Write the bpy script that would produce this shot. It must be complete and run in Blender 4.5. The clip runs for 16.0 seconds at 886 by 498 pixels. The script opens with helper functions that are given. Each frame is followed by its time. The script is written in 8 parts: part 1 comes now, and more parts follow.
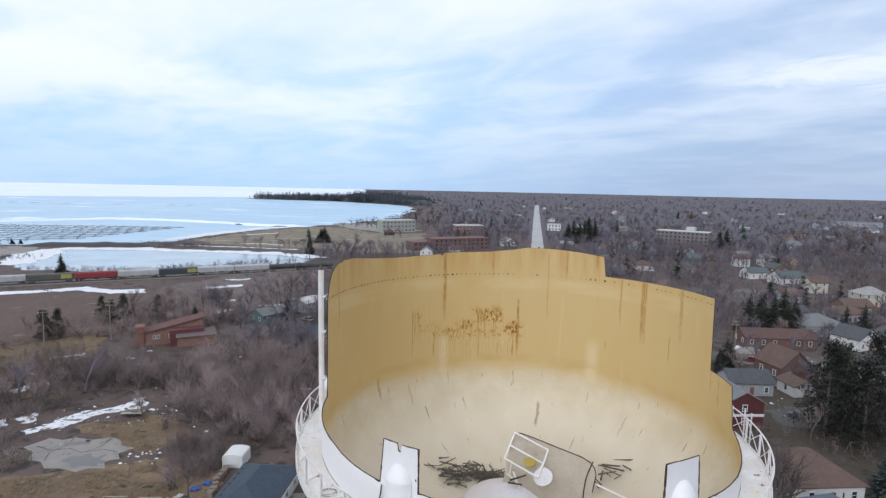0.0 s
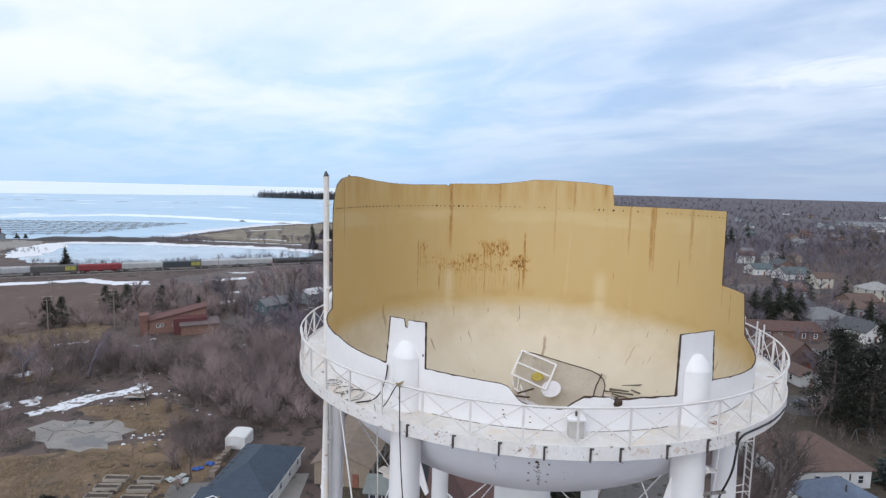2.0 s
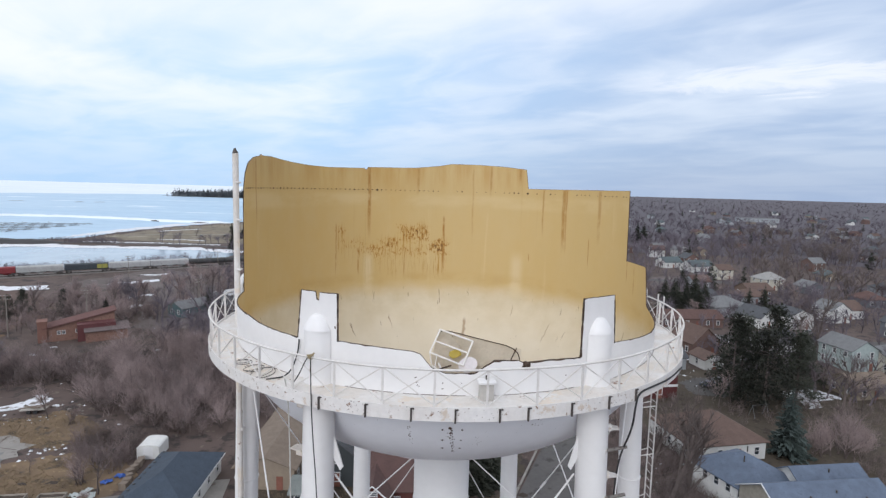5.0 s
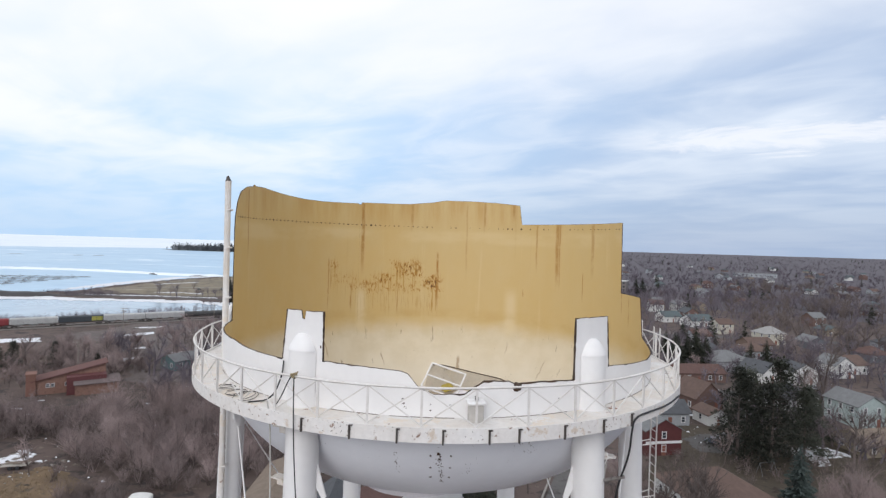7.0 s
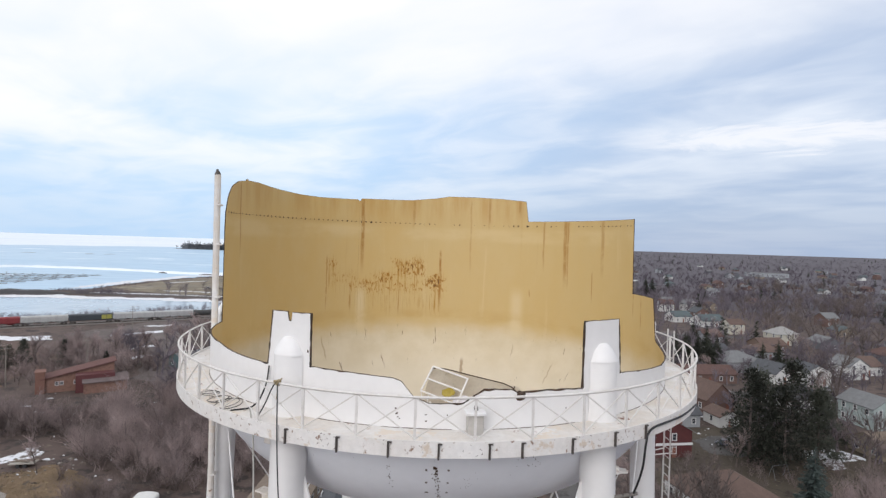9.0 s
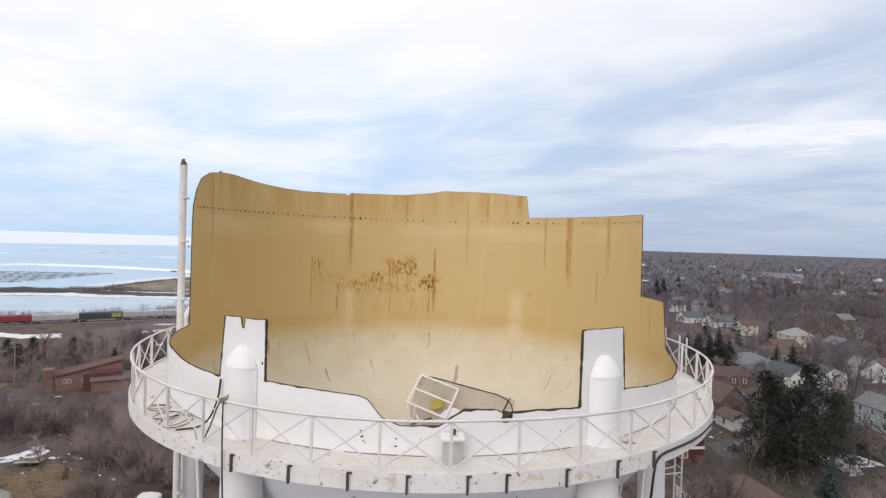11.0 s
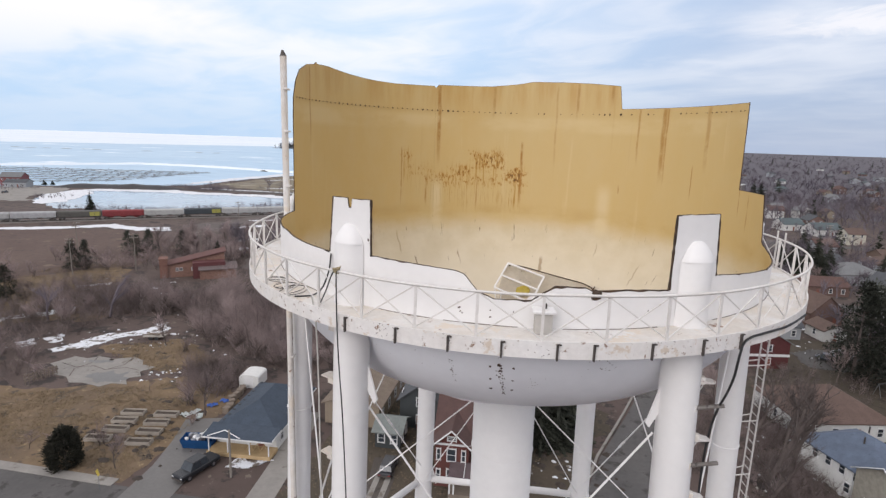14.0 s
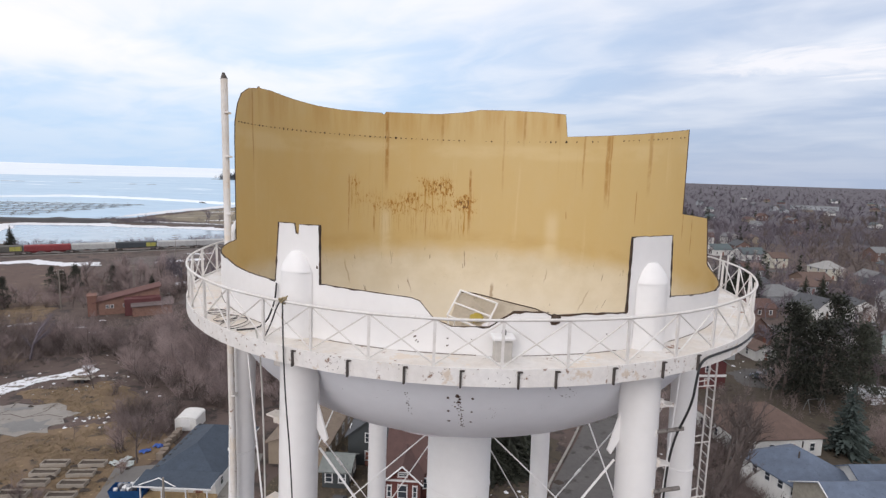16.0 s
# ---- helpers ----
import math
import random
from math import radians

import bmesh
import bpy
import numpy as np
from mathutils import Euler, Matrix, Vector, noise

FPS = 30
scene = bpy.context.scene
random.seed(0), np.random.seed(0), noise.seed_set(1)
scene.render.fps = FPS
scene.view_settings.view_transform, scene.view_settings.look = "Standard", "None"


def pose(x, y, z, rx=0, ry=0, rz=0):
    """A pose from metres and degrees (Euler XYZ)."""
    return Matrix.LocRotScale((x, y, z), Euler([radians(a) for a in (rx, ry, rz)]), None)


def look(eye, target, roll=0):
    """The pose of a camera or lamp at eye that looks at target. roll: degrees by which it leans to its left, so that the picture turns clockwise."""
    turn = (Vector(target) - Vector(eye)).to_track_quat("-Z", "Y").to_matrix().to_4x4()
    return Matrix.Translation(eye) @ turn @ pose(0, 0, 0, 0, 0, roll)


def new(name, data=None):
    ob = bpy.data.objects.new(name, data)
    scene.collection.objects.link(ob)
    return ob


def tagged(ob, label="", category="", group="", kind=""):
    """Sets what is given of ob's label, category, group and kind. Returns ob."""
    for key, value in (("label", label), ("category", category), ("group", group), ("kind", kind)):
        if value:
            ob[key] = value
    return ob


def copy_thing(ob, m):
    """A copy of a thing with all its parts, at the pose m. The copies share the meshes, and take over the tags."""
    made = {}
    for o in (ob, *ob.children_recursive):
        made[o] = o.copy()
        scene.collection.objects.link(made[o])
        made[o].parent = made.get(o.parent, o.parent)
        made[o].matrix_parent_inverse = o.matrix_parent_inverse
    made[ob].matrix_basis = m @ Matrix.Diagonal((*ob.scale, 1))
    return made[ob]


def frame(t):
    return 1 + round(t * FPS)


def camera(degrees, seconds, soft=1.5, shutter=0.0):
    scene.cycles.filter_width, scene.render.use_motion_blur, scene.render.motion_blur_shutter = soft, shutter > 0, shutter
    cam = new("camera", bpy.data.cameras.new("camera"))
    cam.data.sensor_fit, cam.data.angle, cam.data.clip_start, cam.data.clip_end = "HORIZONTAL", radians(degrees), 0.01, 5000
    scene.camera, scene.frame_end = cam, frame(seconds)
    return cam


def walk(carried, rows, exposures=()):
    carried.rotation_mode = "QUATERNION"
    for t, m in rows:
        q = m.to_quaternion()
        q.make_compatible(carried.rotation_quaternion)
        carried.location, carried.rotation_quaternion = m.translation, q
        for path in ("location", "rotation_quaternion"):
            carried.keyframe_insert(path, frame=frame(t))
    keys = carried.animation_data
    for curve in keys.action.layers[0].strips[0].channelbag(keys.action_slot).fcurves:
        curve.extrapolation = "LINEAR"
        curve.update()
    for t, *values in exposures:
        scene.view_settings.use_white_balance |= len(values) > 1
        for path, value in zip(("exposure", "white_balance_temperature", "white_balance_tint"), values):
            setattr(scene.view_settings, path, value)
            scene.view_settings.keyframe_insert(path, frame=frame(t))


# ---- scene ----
PATH = [  # seconds, x, y, z, yaw, pitch, roll
    (0, 0.26, -18.70, 47.99, 9.48, -6.52, 1.15),
    (0.5, 0.29, -18.74, 47.12, 9.57, -6.50, 1.19),
    (1, 0.25, -18.75, 46.31, 9.64, -6.49, 1.28),
    (1.5, 0.21, -18.76, 45.50, 9.73, -6.48, 1.31),
    (2, 0.21, -18.76, 44.90, 9.81, -6.50, 1.35),
    (2.5, 0.22, -18.75, 44.60, 9.89, -6.53, 1.41),
    (3, 0.27, -18.78, 44.54, 9.98, -6.55, 1.44),
    (3.1, 0.28, -18.78, 44.53, 9.93, -6.53, 1.44),
    (3.2, 0.30, -18.78, 44.52, 9.20, -6.50, 1.43),
    (3.3, 0.32, -18.79, 44.51, 8.00, -6.48, 1.42),
    (3.4, 0.34, -18.79, 44.50, 6.40, -6.46, 1.42),
    (3.5, 0.36, -18.79, 44.48, 5.03, -6.44, 1.41),
    (3.6, 0.38, -18.80, 44.48, 4.10, -6.44, 1.40),
    (3.8, 0.42, -18.82, 44.47, 3.10, -6.44, 1.38),
    (4, 0.46, -18.83, 44.47, 2.67, -6.44, 1.36),
    (6.3, 0.75, -18.81, 43.50, 2.09, -6.42, 1.52),
    (6.5, 0.78, -18.81, 43.41, 2.04, -6.42, 1.53),
    (6.6, 0.79, -18.79, 43.41, 2.09, -6.16, 1.55),
    (6.7, 0.80, -18.78, 43.40, 2.14, -5.75, 1.57),
    (6.8, 0.82, -18.76, 43.40, 2.19, -4.00, 1.60),
    (6.9, 0.83, -18.74, 43.39, 2.24, -0.95, 1.62),
    (7, 0.84, -18.73, 43.39, 2.29, -0.78, 1.64),
    (7.5, 0.88, -18.73, 43.34, 2.39, -0.79, 1.67),
    (8, 0.90, -18.66, 43.32, 2.66, -0.83, 1.71),
    (8.5, 0.95, -18.28, 43.33, 2.88, -0.86, 1.69),
    (11, 1.58, -16.12, 43.28, 4.18, -0.99, 1.79),
    (11.1, 1.61, -16.13, 43.27, 4.16, -0.75, 1.77),
    (11.2, 1.64, -16.13, 43.25, 4.14, -1.85, 1.76),
    (11.3, 1.67, -16.14, 43.24, 4.12, -4.60, 1.74),
    (11.4, 1.70, -16.15, 43.22, 4.10, -8.60, 1.73),
    (11.5, 1.73, -16.16, 43.21, 4.08, -11.01, 1.71),
    (12, 1.78, -16.26, 43.14, 7.53, -11.19, 1.63),
    (12.5, 1.73, -16.45, 43.09, 11.51, -11.33, 1.74),
    (13, 1.59, -16.57, 43.05, 12.78, -11.34, 1.77),
    (13.5, 1.45, -16.62, 43.02, 12.85, -11.34, 1.78),
    (14, 1.34, -16.62, 42.96, 11.93, -11.31, 1.80),
    (14.1, 1.32, -16.61, 42.95, 11.20, -11.28, 1.79),
    (14.2, 1.30, -16.59, 42.94, 10.00, -11.24, 1.79),
    (14.3, 1.28, -16.58, 42.92, 8.60, -11.21, 1.78),
    (14.4, 1.25, -16.56, 42.91, 7.40, -11.17, 1.78),
    (14.5, 1.23, -16.55, 42.90, 6.56, -11.14, 1.77),
    (15, 1.16, -16.49, 42.85, 6.01, -11.12, 1.73),
    (15.5, 1.12, -16.39, 42.82, 6.18, -11.14, 1.75),
    (15.7, 1.12, -16.34, 42.81, 6.28, -10.85, 1.75),
    (15.8, 1.12, -16.31, 42.81, 6.33, -10.30, 1.75),
    (15.9, 1.13, -16.28, 42.80, 6.38, -9.10, 1.75),
    (16, 1.13, -16.26, 42.80, 6.43, -8.04, 1.75),
]
LENS = 77.1

cam = camera(LENS, 16.0, soft=1.35)
walk(cam, [(t, look((x, y, z), (x - math.sin(radians(a)) * math.cos(radians(p)), y + math.cos(radians(a)) * math.cos(radians(p)), z + math.sin(radians(p))), r))
           for t, x, y, z, a, p, r in PATH],
     # the camera's white balance drifts from cool to warm
     [(0, 0.08, 6060, 11.5), (4, 0.08, 6150, 12), (6.5, 0.08, 6380, 12), (8.5, 0.1, 6500, 12.5), (11, 0.1, 6680, 14), (12, 0.1, 6680, 15), (16, 0.1, 6680, 15)])

# ---- world and light ----
SUN_ELEVATION, SUN_TURN = 26.0, -163.0   # degrees; the turn is from +y towards +x


def sky_world():
    w = bpy.data.worlds.new("overcast_sky")
    scene.world = w
    w.use_nodes = True
    nt = w.node_tree
    nt.nodes.clear()
    N, L = nt.nodes.new, nt.links.new

    def math_node(op, a, b=None):
        n = N("ShaderNodeMath")
        n.operation = op
        for i, v in enumerate((a, b)):
            if v is None:
                continue
            if isinstance(v, (int, float)):
                n.inputs[i].default_value = v
            else:
                L(v, n.inputs[i])
        return n.outputs[0]

    def mixc(fac, a, b):
        n = N("ShaderNodeMix")
        n.data_type = "RGBA"
        for sock, v in ((n.inputs[0], fac), (n.inputs[6], a), (n.inputs[7], b)):
            if isinstance(v, (int, float)):
                sock.default_value = v
            elif isinstance(v, tuple):
                sock.default_value = (*v, 1)
            else:
                L(v, sock)
        return n.outputs[2]

    def ramp(fac, lo, hi):
        n = N("ShaderNodeMapRange")
        n.interpolation_type = "SMOOTHSTEP"
        n.inputs[1].default_value, n.inputs[2].default_value = lo, hi
        L(fac, n.inputs[0])
        return n.outputs[0]

    def cloud(vec, scale, detail, rough, distort=0.0):
        n = N("ShaderNodeTexNoise")
        n.inputs["Scale"].default_value, n.inputs["Detail"].default_value = scale, detail
        n.inputs["Roughness"].default_value, n.inputs["Distortion"].default_value = rough, distort
        L(vec, n.inputs["Vector"])
        return n.outputs[0]

    tc = N("ShaderNodeTexCoord")
    sep = N("ShaderNodeSeparateXYZ")
    L(tc.outputs["Generated"], sep.inputs[0])
    x, y, z = sep.outputs
    up = math_node("MAXIMUM", z, 0.0)
    den = math_node("ADD", up, 0.13)
    # the cloud deck seen in perspective: a plane overhead
    u, v = math_node("DIVIDE", x, den), math_node("DIVIDE", y, den)
    # long streaks that run to the upper right
    c, s = math.cos(radians(142)), math.sin(radians(142))
    along = math_node("ADD", math_node("MULTIPLY", u, c), math_node("MULTIPLY", v, s))
    across = math_node("SUBTRACT", math_node("MULTIPLY", v, c), math_node("MULTIPLY", u, s))
    comb = N("ShaderNodeCombineXYZ")
    L(math_node("MULTIPLY", along, 0.68), comb.inputs[0])
    L(across, comb.inputs[1])
    deck = comb.outputs[0]
    big = cloud(deck, 0.62, 4, 0.52, 0.4)
    fine = cloud(deck, 2.4, 5, 0.52, 0.5)
    tone = math_node("ADD", math_node("MULTIPLY", big, 0.66), math_node("MULTIPLY", fine, 0.34))
    tone = ramp(tone, 0.36, 0.63)
    # thicker and greyer towards +x, thin and bright towards the lake
    side = ramp(math_node("ADD", x, math_node("MULTIPLY", z, -0.55)), -0.48, 0.40)
    bright = mixc(side, (0.97, 1.0, 1.02), (0.78, 0.855, 0.94))
    dark = mixc(side, (0.55, 0.76, 1.0), (0.43, 0.55, 0.74))
    clouds = mixc(tone, dark, bright)
    # the low band of far sky
    low = mixc(side, (0.47, 0.69, 0.94), (0.37, 0.475, 0.655))
    band = math_node("SUBTRACT", 1.0, ramp(up, 0.0, 0.19))
    clouds = mixc(math_node("MULTIPLY", band, 0.8), clouds, low)
    # a bright torn band of cloud low over the town
    azim = math_node("ARCTAN2", x, y)
    lift = math_node("SUBTRACT", z, 0.174)
    torn = cloud(deck, 3.4, 5, 0.6, 0.6)
    thin = math_node("ABSOLUTE", math_node("ADD", lift, math_node("MULTIPLY", math_node("SUBTRACT", torn, 0.5), 0.11)))
    puff = math_node("MULTIPLY", math_node("SUBTRACT", 1.0, ramp(thin, 0.002, 0.022)), ramp(azim, 0.20, 0.42))
    clouds = mixc(math_node("MULTIPLY", puff, 0.75), clouds, (0.93, 0.95, 0.98))
    # the glare of the hidden sun, high over the lake
    high = ramp(math_node("ADD", z, math_node("MULTIPLY", x, -0.13)), 0.17, 0.44)
    clouds = mixc(math_node("MULTIPLY", high, 0.75), clouds, (1.03, 1.03, 1.03))
    sky = N("ShaderNodeTexSky")
    sky.sky_type = "NISHITA"
    sky.sun_disc = False
    sky.sun_elevation, sky.sun_rotation = radians(SUN_ELEVATION), radians(SUN_TURN)
    dim = N("ShaderNodeVectorMath")
    dim.operation = "SCALE"
    dim.inputs["Scale"].default_value = 0.10
    L(sky.outputs[0], dim.inputs[0])
    final = mixc(0.92, dim.outputs[0], clouds)
    bg = N("ShaderNodeBackground")
    bg.inputs["Strength"].default_value = 1.0
    L(final, bg.inputs[0])
    out = N("ShaderNodeOutputWorld")
    L(bg.outputs[0], out.inputs[0])


sky_world()
sun = new("sun", bpy.data.lights.new("sun", "SUN"))
sun.data.energy, sun.data.angle, sun.data.color = 1.22, radians(35), (1.0, 0.98, 0.96)
_e, _r = radians(SUN_ELEVATION), radians(SUN_TURN)
sun.matrix_world = look((0, 0, 90), Vector((0, 0, 90)) - Vector((math.sin(_r) * math.cos(_e), math.cos(_r) * math.cos(_e), math.sin(_e))))
scene.view_settings.exposure = 0.0


# ---- materials ----
def paint(name, a, b, rough=0.7, scale=1.0, speck=None, speck_at=0.62, speck_scale=6.0, bump=0.15, bump_scale=20.0, metal=0.0, stretch=(1, 1, 1), coords="Object", per_object=0.0, fleck=None, fleck_at=0.60, fleck_scale=1.2, grain_value=0.86):
    """Two tones mixed by broad noise, spots of a third, and fine relief."""
    m = bpy.data.materials.new(name)
    m.use_nodes = True
    nt = m.node_tree
    N, L = nt.nodes.new, nt.links.new
    bsdf = nt.nodes["Principled BSDF"]
    bsdf.inputs["Metallic"].default_value = metal
    tc = N("ShaderNodeTexCoord")
    mp = N("ShaderNodeMapping")
    mp.inputs["Scale"].default_value = stretch
    L(tc.outputs[coords], mp.inputs[0])

    def noise_tex(s, d=5, r=0.6):
        n = N("ShaderNodeTexNoise")
        n.inputs["Scale"].default_value, n.inputs["Detail"].default_value, n.inputs["Roughness"].default_value = s, d, r
        L(mp.outputs[0], n.inputs["Vector"])
        return n.outputs[0]

    def span(f, lo, hi, to=1.0):
        n = N("ShaderNodeMapRange")
        n.inputs[1].default_value, n.inputs[2].default_value, n.inputs[4].default_value = lo, hi, to
        L(f, n.inputs[0])
        return n.outputs[0]

    def mix(f, p, q):
        n = N("ShaderNodeMix")
        n.data_type = "RGBA"
        L(f, n.inputs[0])
        for sock, v in ((n.inputs[6], p), (n.inputs[7], q)):
            if isinstance(v, tuple):
                sock.default_value = (*v, 1)
            else:
                L(v, sock)
        return n.outputs[2]

    col = mix(span(noise_tex(scale), 0.3, 0.7), a, b)
    grain = noise_tex(scale * 9, 4)
    hsv = N("ShaderNodeHueSaturation")
    L(span(grain, 0.25, 0.75, 1.0), hsv.inputs["Fac"])
    hsv.inputs["Value"].default_value = grain_value
    L(col, hsv.inputs["Color"])
    col = hsv.outputs[0]
    if per_object:
        oi = N("ShaderNodeObjectInfo")
        h2 = N("ShaderNodeHueSaturation")
        vr = N("ShaderNodeMapRange")
        vr.inputs[3].default_value, vr.inputs[4].default_value = 1 - per_object, 1 + per_object
        L(oi.outputs["Random"], vr.inputs[0])
        L(vr.outputs[0], h2.inputs["Value"])
        L(col, h2.inputs["Color"])
        col = h2.outputs[0]
    if speck:
        col = mix(span(noise_tex(speck_scale, 6, 0.65), speck_at, speck_at + 0.06), col, speck)
    if fleck:
        col = mix(span(noise_tex(fleck_scale, 5, 0.7), fleck_at, fleck_at + 0.05), col, fleck)
    L(col, bsdf.inputs["Base Color"])
    rr = N("ShaderNodeMapRange")
    rr.inputs[3].default_value, rr.inputs[4].default_value = max(0.02, rough - 0.1), min(1.0, rough + 0.1)
    L(grain, rr.inputs[0])
    L(rr.outputs[0], bsdf.inputs["Roughness"])
    if bump:
        bp = N("ShaderNodeBump")
        bp.inputs["Strength"].default_value, bp.inputs["Distance"].default_value = bump, 0.02
        L(noise_tex(bump_scale, 4), bp.inputs["Height"])
        L(bp.outputs[0], bsdf.inputs["Normal"])
    return m


def tank_lining():
    """Ochre-stained lining: cream below the old waterline, drips of rust, one rusty patch. UV is metres round and up."""
    m = bpy.data.materials.new("tank_lining")
    m.use_nodes = True
    nt = m.node_tree
    N, L = nt.nodes.new, nt.links.new
    bsdf = nt.nodes["Principled BSDF"]
    uv = N("ShaderNodeUVMap")
    uv.uv_map = "UVMap"
    sep = N("ShaderNodeSeparateXYZ")
    L(uv.outputs[0], sep.inputs[0])
    U, V = sep.outputs[0], sep.outputs[1]

    def tex(sx, sy, scale=1.0, detail=5, rough=0.6, dist=0.0):
        mp = N("ShaderNodeMapping")
        mp.inputs["Scale"].default_value = (sx, sy, 1)
        L(uv.outputs[0], mp.inputs[0])
        n = N("ShaderNodeTexNoise")
        n.inputs["Scale"].default_value, n.inputs["Detail"].default_value, n.inputs["Roughness"].default_value, n.inputs["Distortion"].default_value = scale, detail, rough, dist
        L(mp.outputs[0], n.inputs["Vector"])
        return n.outputs[0]

    def span(f, lo, hi, a=0.0, b=1.0, smooth=True):
        n = N("ShaderNodeMapRange")
        n.interpolation_type = "SMOOTHSTEP" if smooth else "LINEAR"
        for i, v in ((1, lo), (2, hi), (3, a), (4, b)):
            n.inputs[i].default_value = v
        L(f, n.inputs[0])
        return n.outputs[0]

    def calc(op, *vals):
        n = N("ShaderNodeMath")
        n.operation = op
        for i, v in enumerate(vals):
            if isinstance(v, (int, float)):
                n.inputs[i].default_value = v
            else:
                L(v, n.inputs[i])
        return n.outputs[0]

    def mix(f, p, q):
        n = N("ShaderNodeMix")
        n.data_type = "RGBA"
        L(f, n.inputs[0])
        for sock, v in ((n.inputs[6], p), (n.inputs[7], q)):
            if isinstance(v, tuple):
                sock.default_value = (*v, 1)
            else:
                L(v, sock)
        return n.outputs[2]

    # round the wall: deep ochre to pale gold in broad upright panels
    broad = tex(0.16, 0.05, 1.0, 3)
    lit_side = span(U, 31.0, 13.0)                       # paler towards one side: the fall of daylight, painted in
    tone = calc("ADD", calc("MULTIPLY", span(broad, 0.3, 0.7), 0.50), calc("MULTIPLY", lit_side, 0.40))
    col = mix(tone, (0.535, 0.366, 0.138), (0.535, 0.400, 0.186))
    col = mix(span(tex(1.0, 0.5, 1.3, 6), 0.35, 0.7, 0, 0.35), col, (0.550, 0.415, 0.205))
    # faint upright drips everywhere
    drip = tex(3.2, 0.10, 1.0, 5, 0.65)
    col = mix(span(drip, 0.60, 0.76, 0, 0.24), col, (0.38, 0.20, 0.045))
    col = mix(span(tex(2.3, 0.12, 1.1, 4), 0.60, 0.78, 0, 0.35), col, (0.66, 0.54, 0.32))
    # fouled band at the top of the wall, a course above the others
    col = mix(calc("MULTIPLY", span(V, 43.5, 45.0), span(tex(1.4, 0.2, 1.2, 5), 0.35, 0.65, 0, 0.6)), col, (0.44, 0.25, 0.06))
    # cream sediment below the waterline, with a wavering edge
    edge = calc("ADD", V, calc("MULTIPLY", tex(0.35, 0.5, 1.2, 4), 0.9))
    cream = mix(span(tex(0.9, 0.9, 0.9, 6), 0.3, 0.7), (0.535, 0.455, 0.31), (0.62, 0.545, 0.41))
    cream = mix(span(V, 36.6, 39.2, 0.65, 0.0), cream, (0.70, 0.655, 0.56))
    col = mix(span(edge, 39.45, 40.50, 0.95, 0.0), col, cream)
    # scratches in the sediment
    scratch = span(tex(6.0, 0.7, 1.0, 3, 0.6, 0.3), 0.665, 0.70, 0, 0.75)
    col = mix(calc("MULTIPLY", scratch, span(V, 39.2, 39.8, 1.0, 0.0)), col, (0.14, 0.085, 0.04))
    spots0 = span(tex(4.2, 1.6, 1.9, 4, 0.6), 0.70, 0.73, 0, 0.7)
    col = mix(calc("MULTIPLY", spots0, span(V, 39.0, 40.2, 1.0, 0.0)), col, (0.20, 0.15, 0.10))
    # the rusty patch: blisters, each with a run below
    def window(x, lo, hi, soft):
        return calc("MULTIPLY", span(x, lo - soft, lo + soft), span(x, hi - soft, hi + soft, 1.0, 0.0))

    blister = tex(8.0, 3.6, 1.4, 5, 0.66, 0.5)
    ragged = calc("MULTIPLY", calc("SUBTRACT", tex(1.3, 1.3, 1.4, 5), 0.5), 1.5)
    Ur, Vr = calc("ADD", U, ragged), calc("ADD", V, calc("MULTIPLY", ragged, 0.5))
    runs = tex(11.0, 0.45, 1.3, 5, 0.7)
    # groups of blisters: from, to, foot, head, strength, length of the runs below
    patch = below = None
    for u0, u1, v0, v1, k, tail in ((22.25, 23.65, 41.75, 42.45, 0.88, 0.6), (23.5, 24.5, 41.35, 41.85, 0.75, 0.6), (24.3, 25.3, 41.05, 41.55, 0.66, 0.7), (25.2, 26.7, 41.35, 41.95, 0.26, 0.5),
                                    (21.45, 22.05, 41.20, 41.75, 1.25, 1.0), (22.0, 24.4, 41.00, 41.45, 0.42, 0.8), (26.3, 26.6, 42.0, 42.45, 0.85, 0.8), (25.35, 25.6, 41.2, 41.5, 1.0, 0.9)):
        here = calc("MULTIPLY", calc("MULTIPLY", window(Ur, u0, u1, 0.25), window(Vr, v0, v1, 0.22)), k)
        under = calc("MULTIPLY", calc("MULTIPLY", window(U, u0, u1, 0.10), window(Vr, v0 - tail, v1 + 0.05, 0.30)), k)
        patch = here if patch is None else calc("MAXIMUM", patch, here)
        below = under if below is None else calc("MAXIMUM", below, under)
    grown = calc("ADD", blister, calc("MULTIPLY", patch, 0.15))
    spots = calc("MULTIPLY", span(grown, 0.60, 0.68), span(patch, 0.08, 0.35))
    lines = calc("MULTIPLY", below, span(runs, 0.52, 0.60, 0, 0.9))
    halo = calc("MULTIPLY", patch, span(blister, 0.36, 0.58, 0, 0.55))
    col = mix(halo, col, (0.47, 0.275, 0.062))
    col = mix(lines, col, (0.37, 0.195, 0.030))
    col = mix(spots, col, (0.33, 0.155, 0.016))
    core = calc("MULTIPLY", span(patch, 0.4, 0.9), span(grown, 0.68, 0.76))
    col = mix(core, col, (0.145, 0.065, 0.012))
    # a paler band under the bolts
    col = mix(calc("MULTIPLY", window(V, 43.3, 43.85, 0.12), span(tex(0.4, 0.8, 1.0, 4), 0.35, 0.6, 0, 0.4)), col, (0.63, 0.50, 0.27))
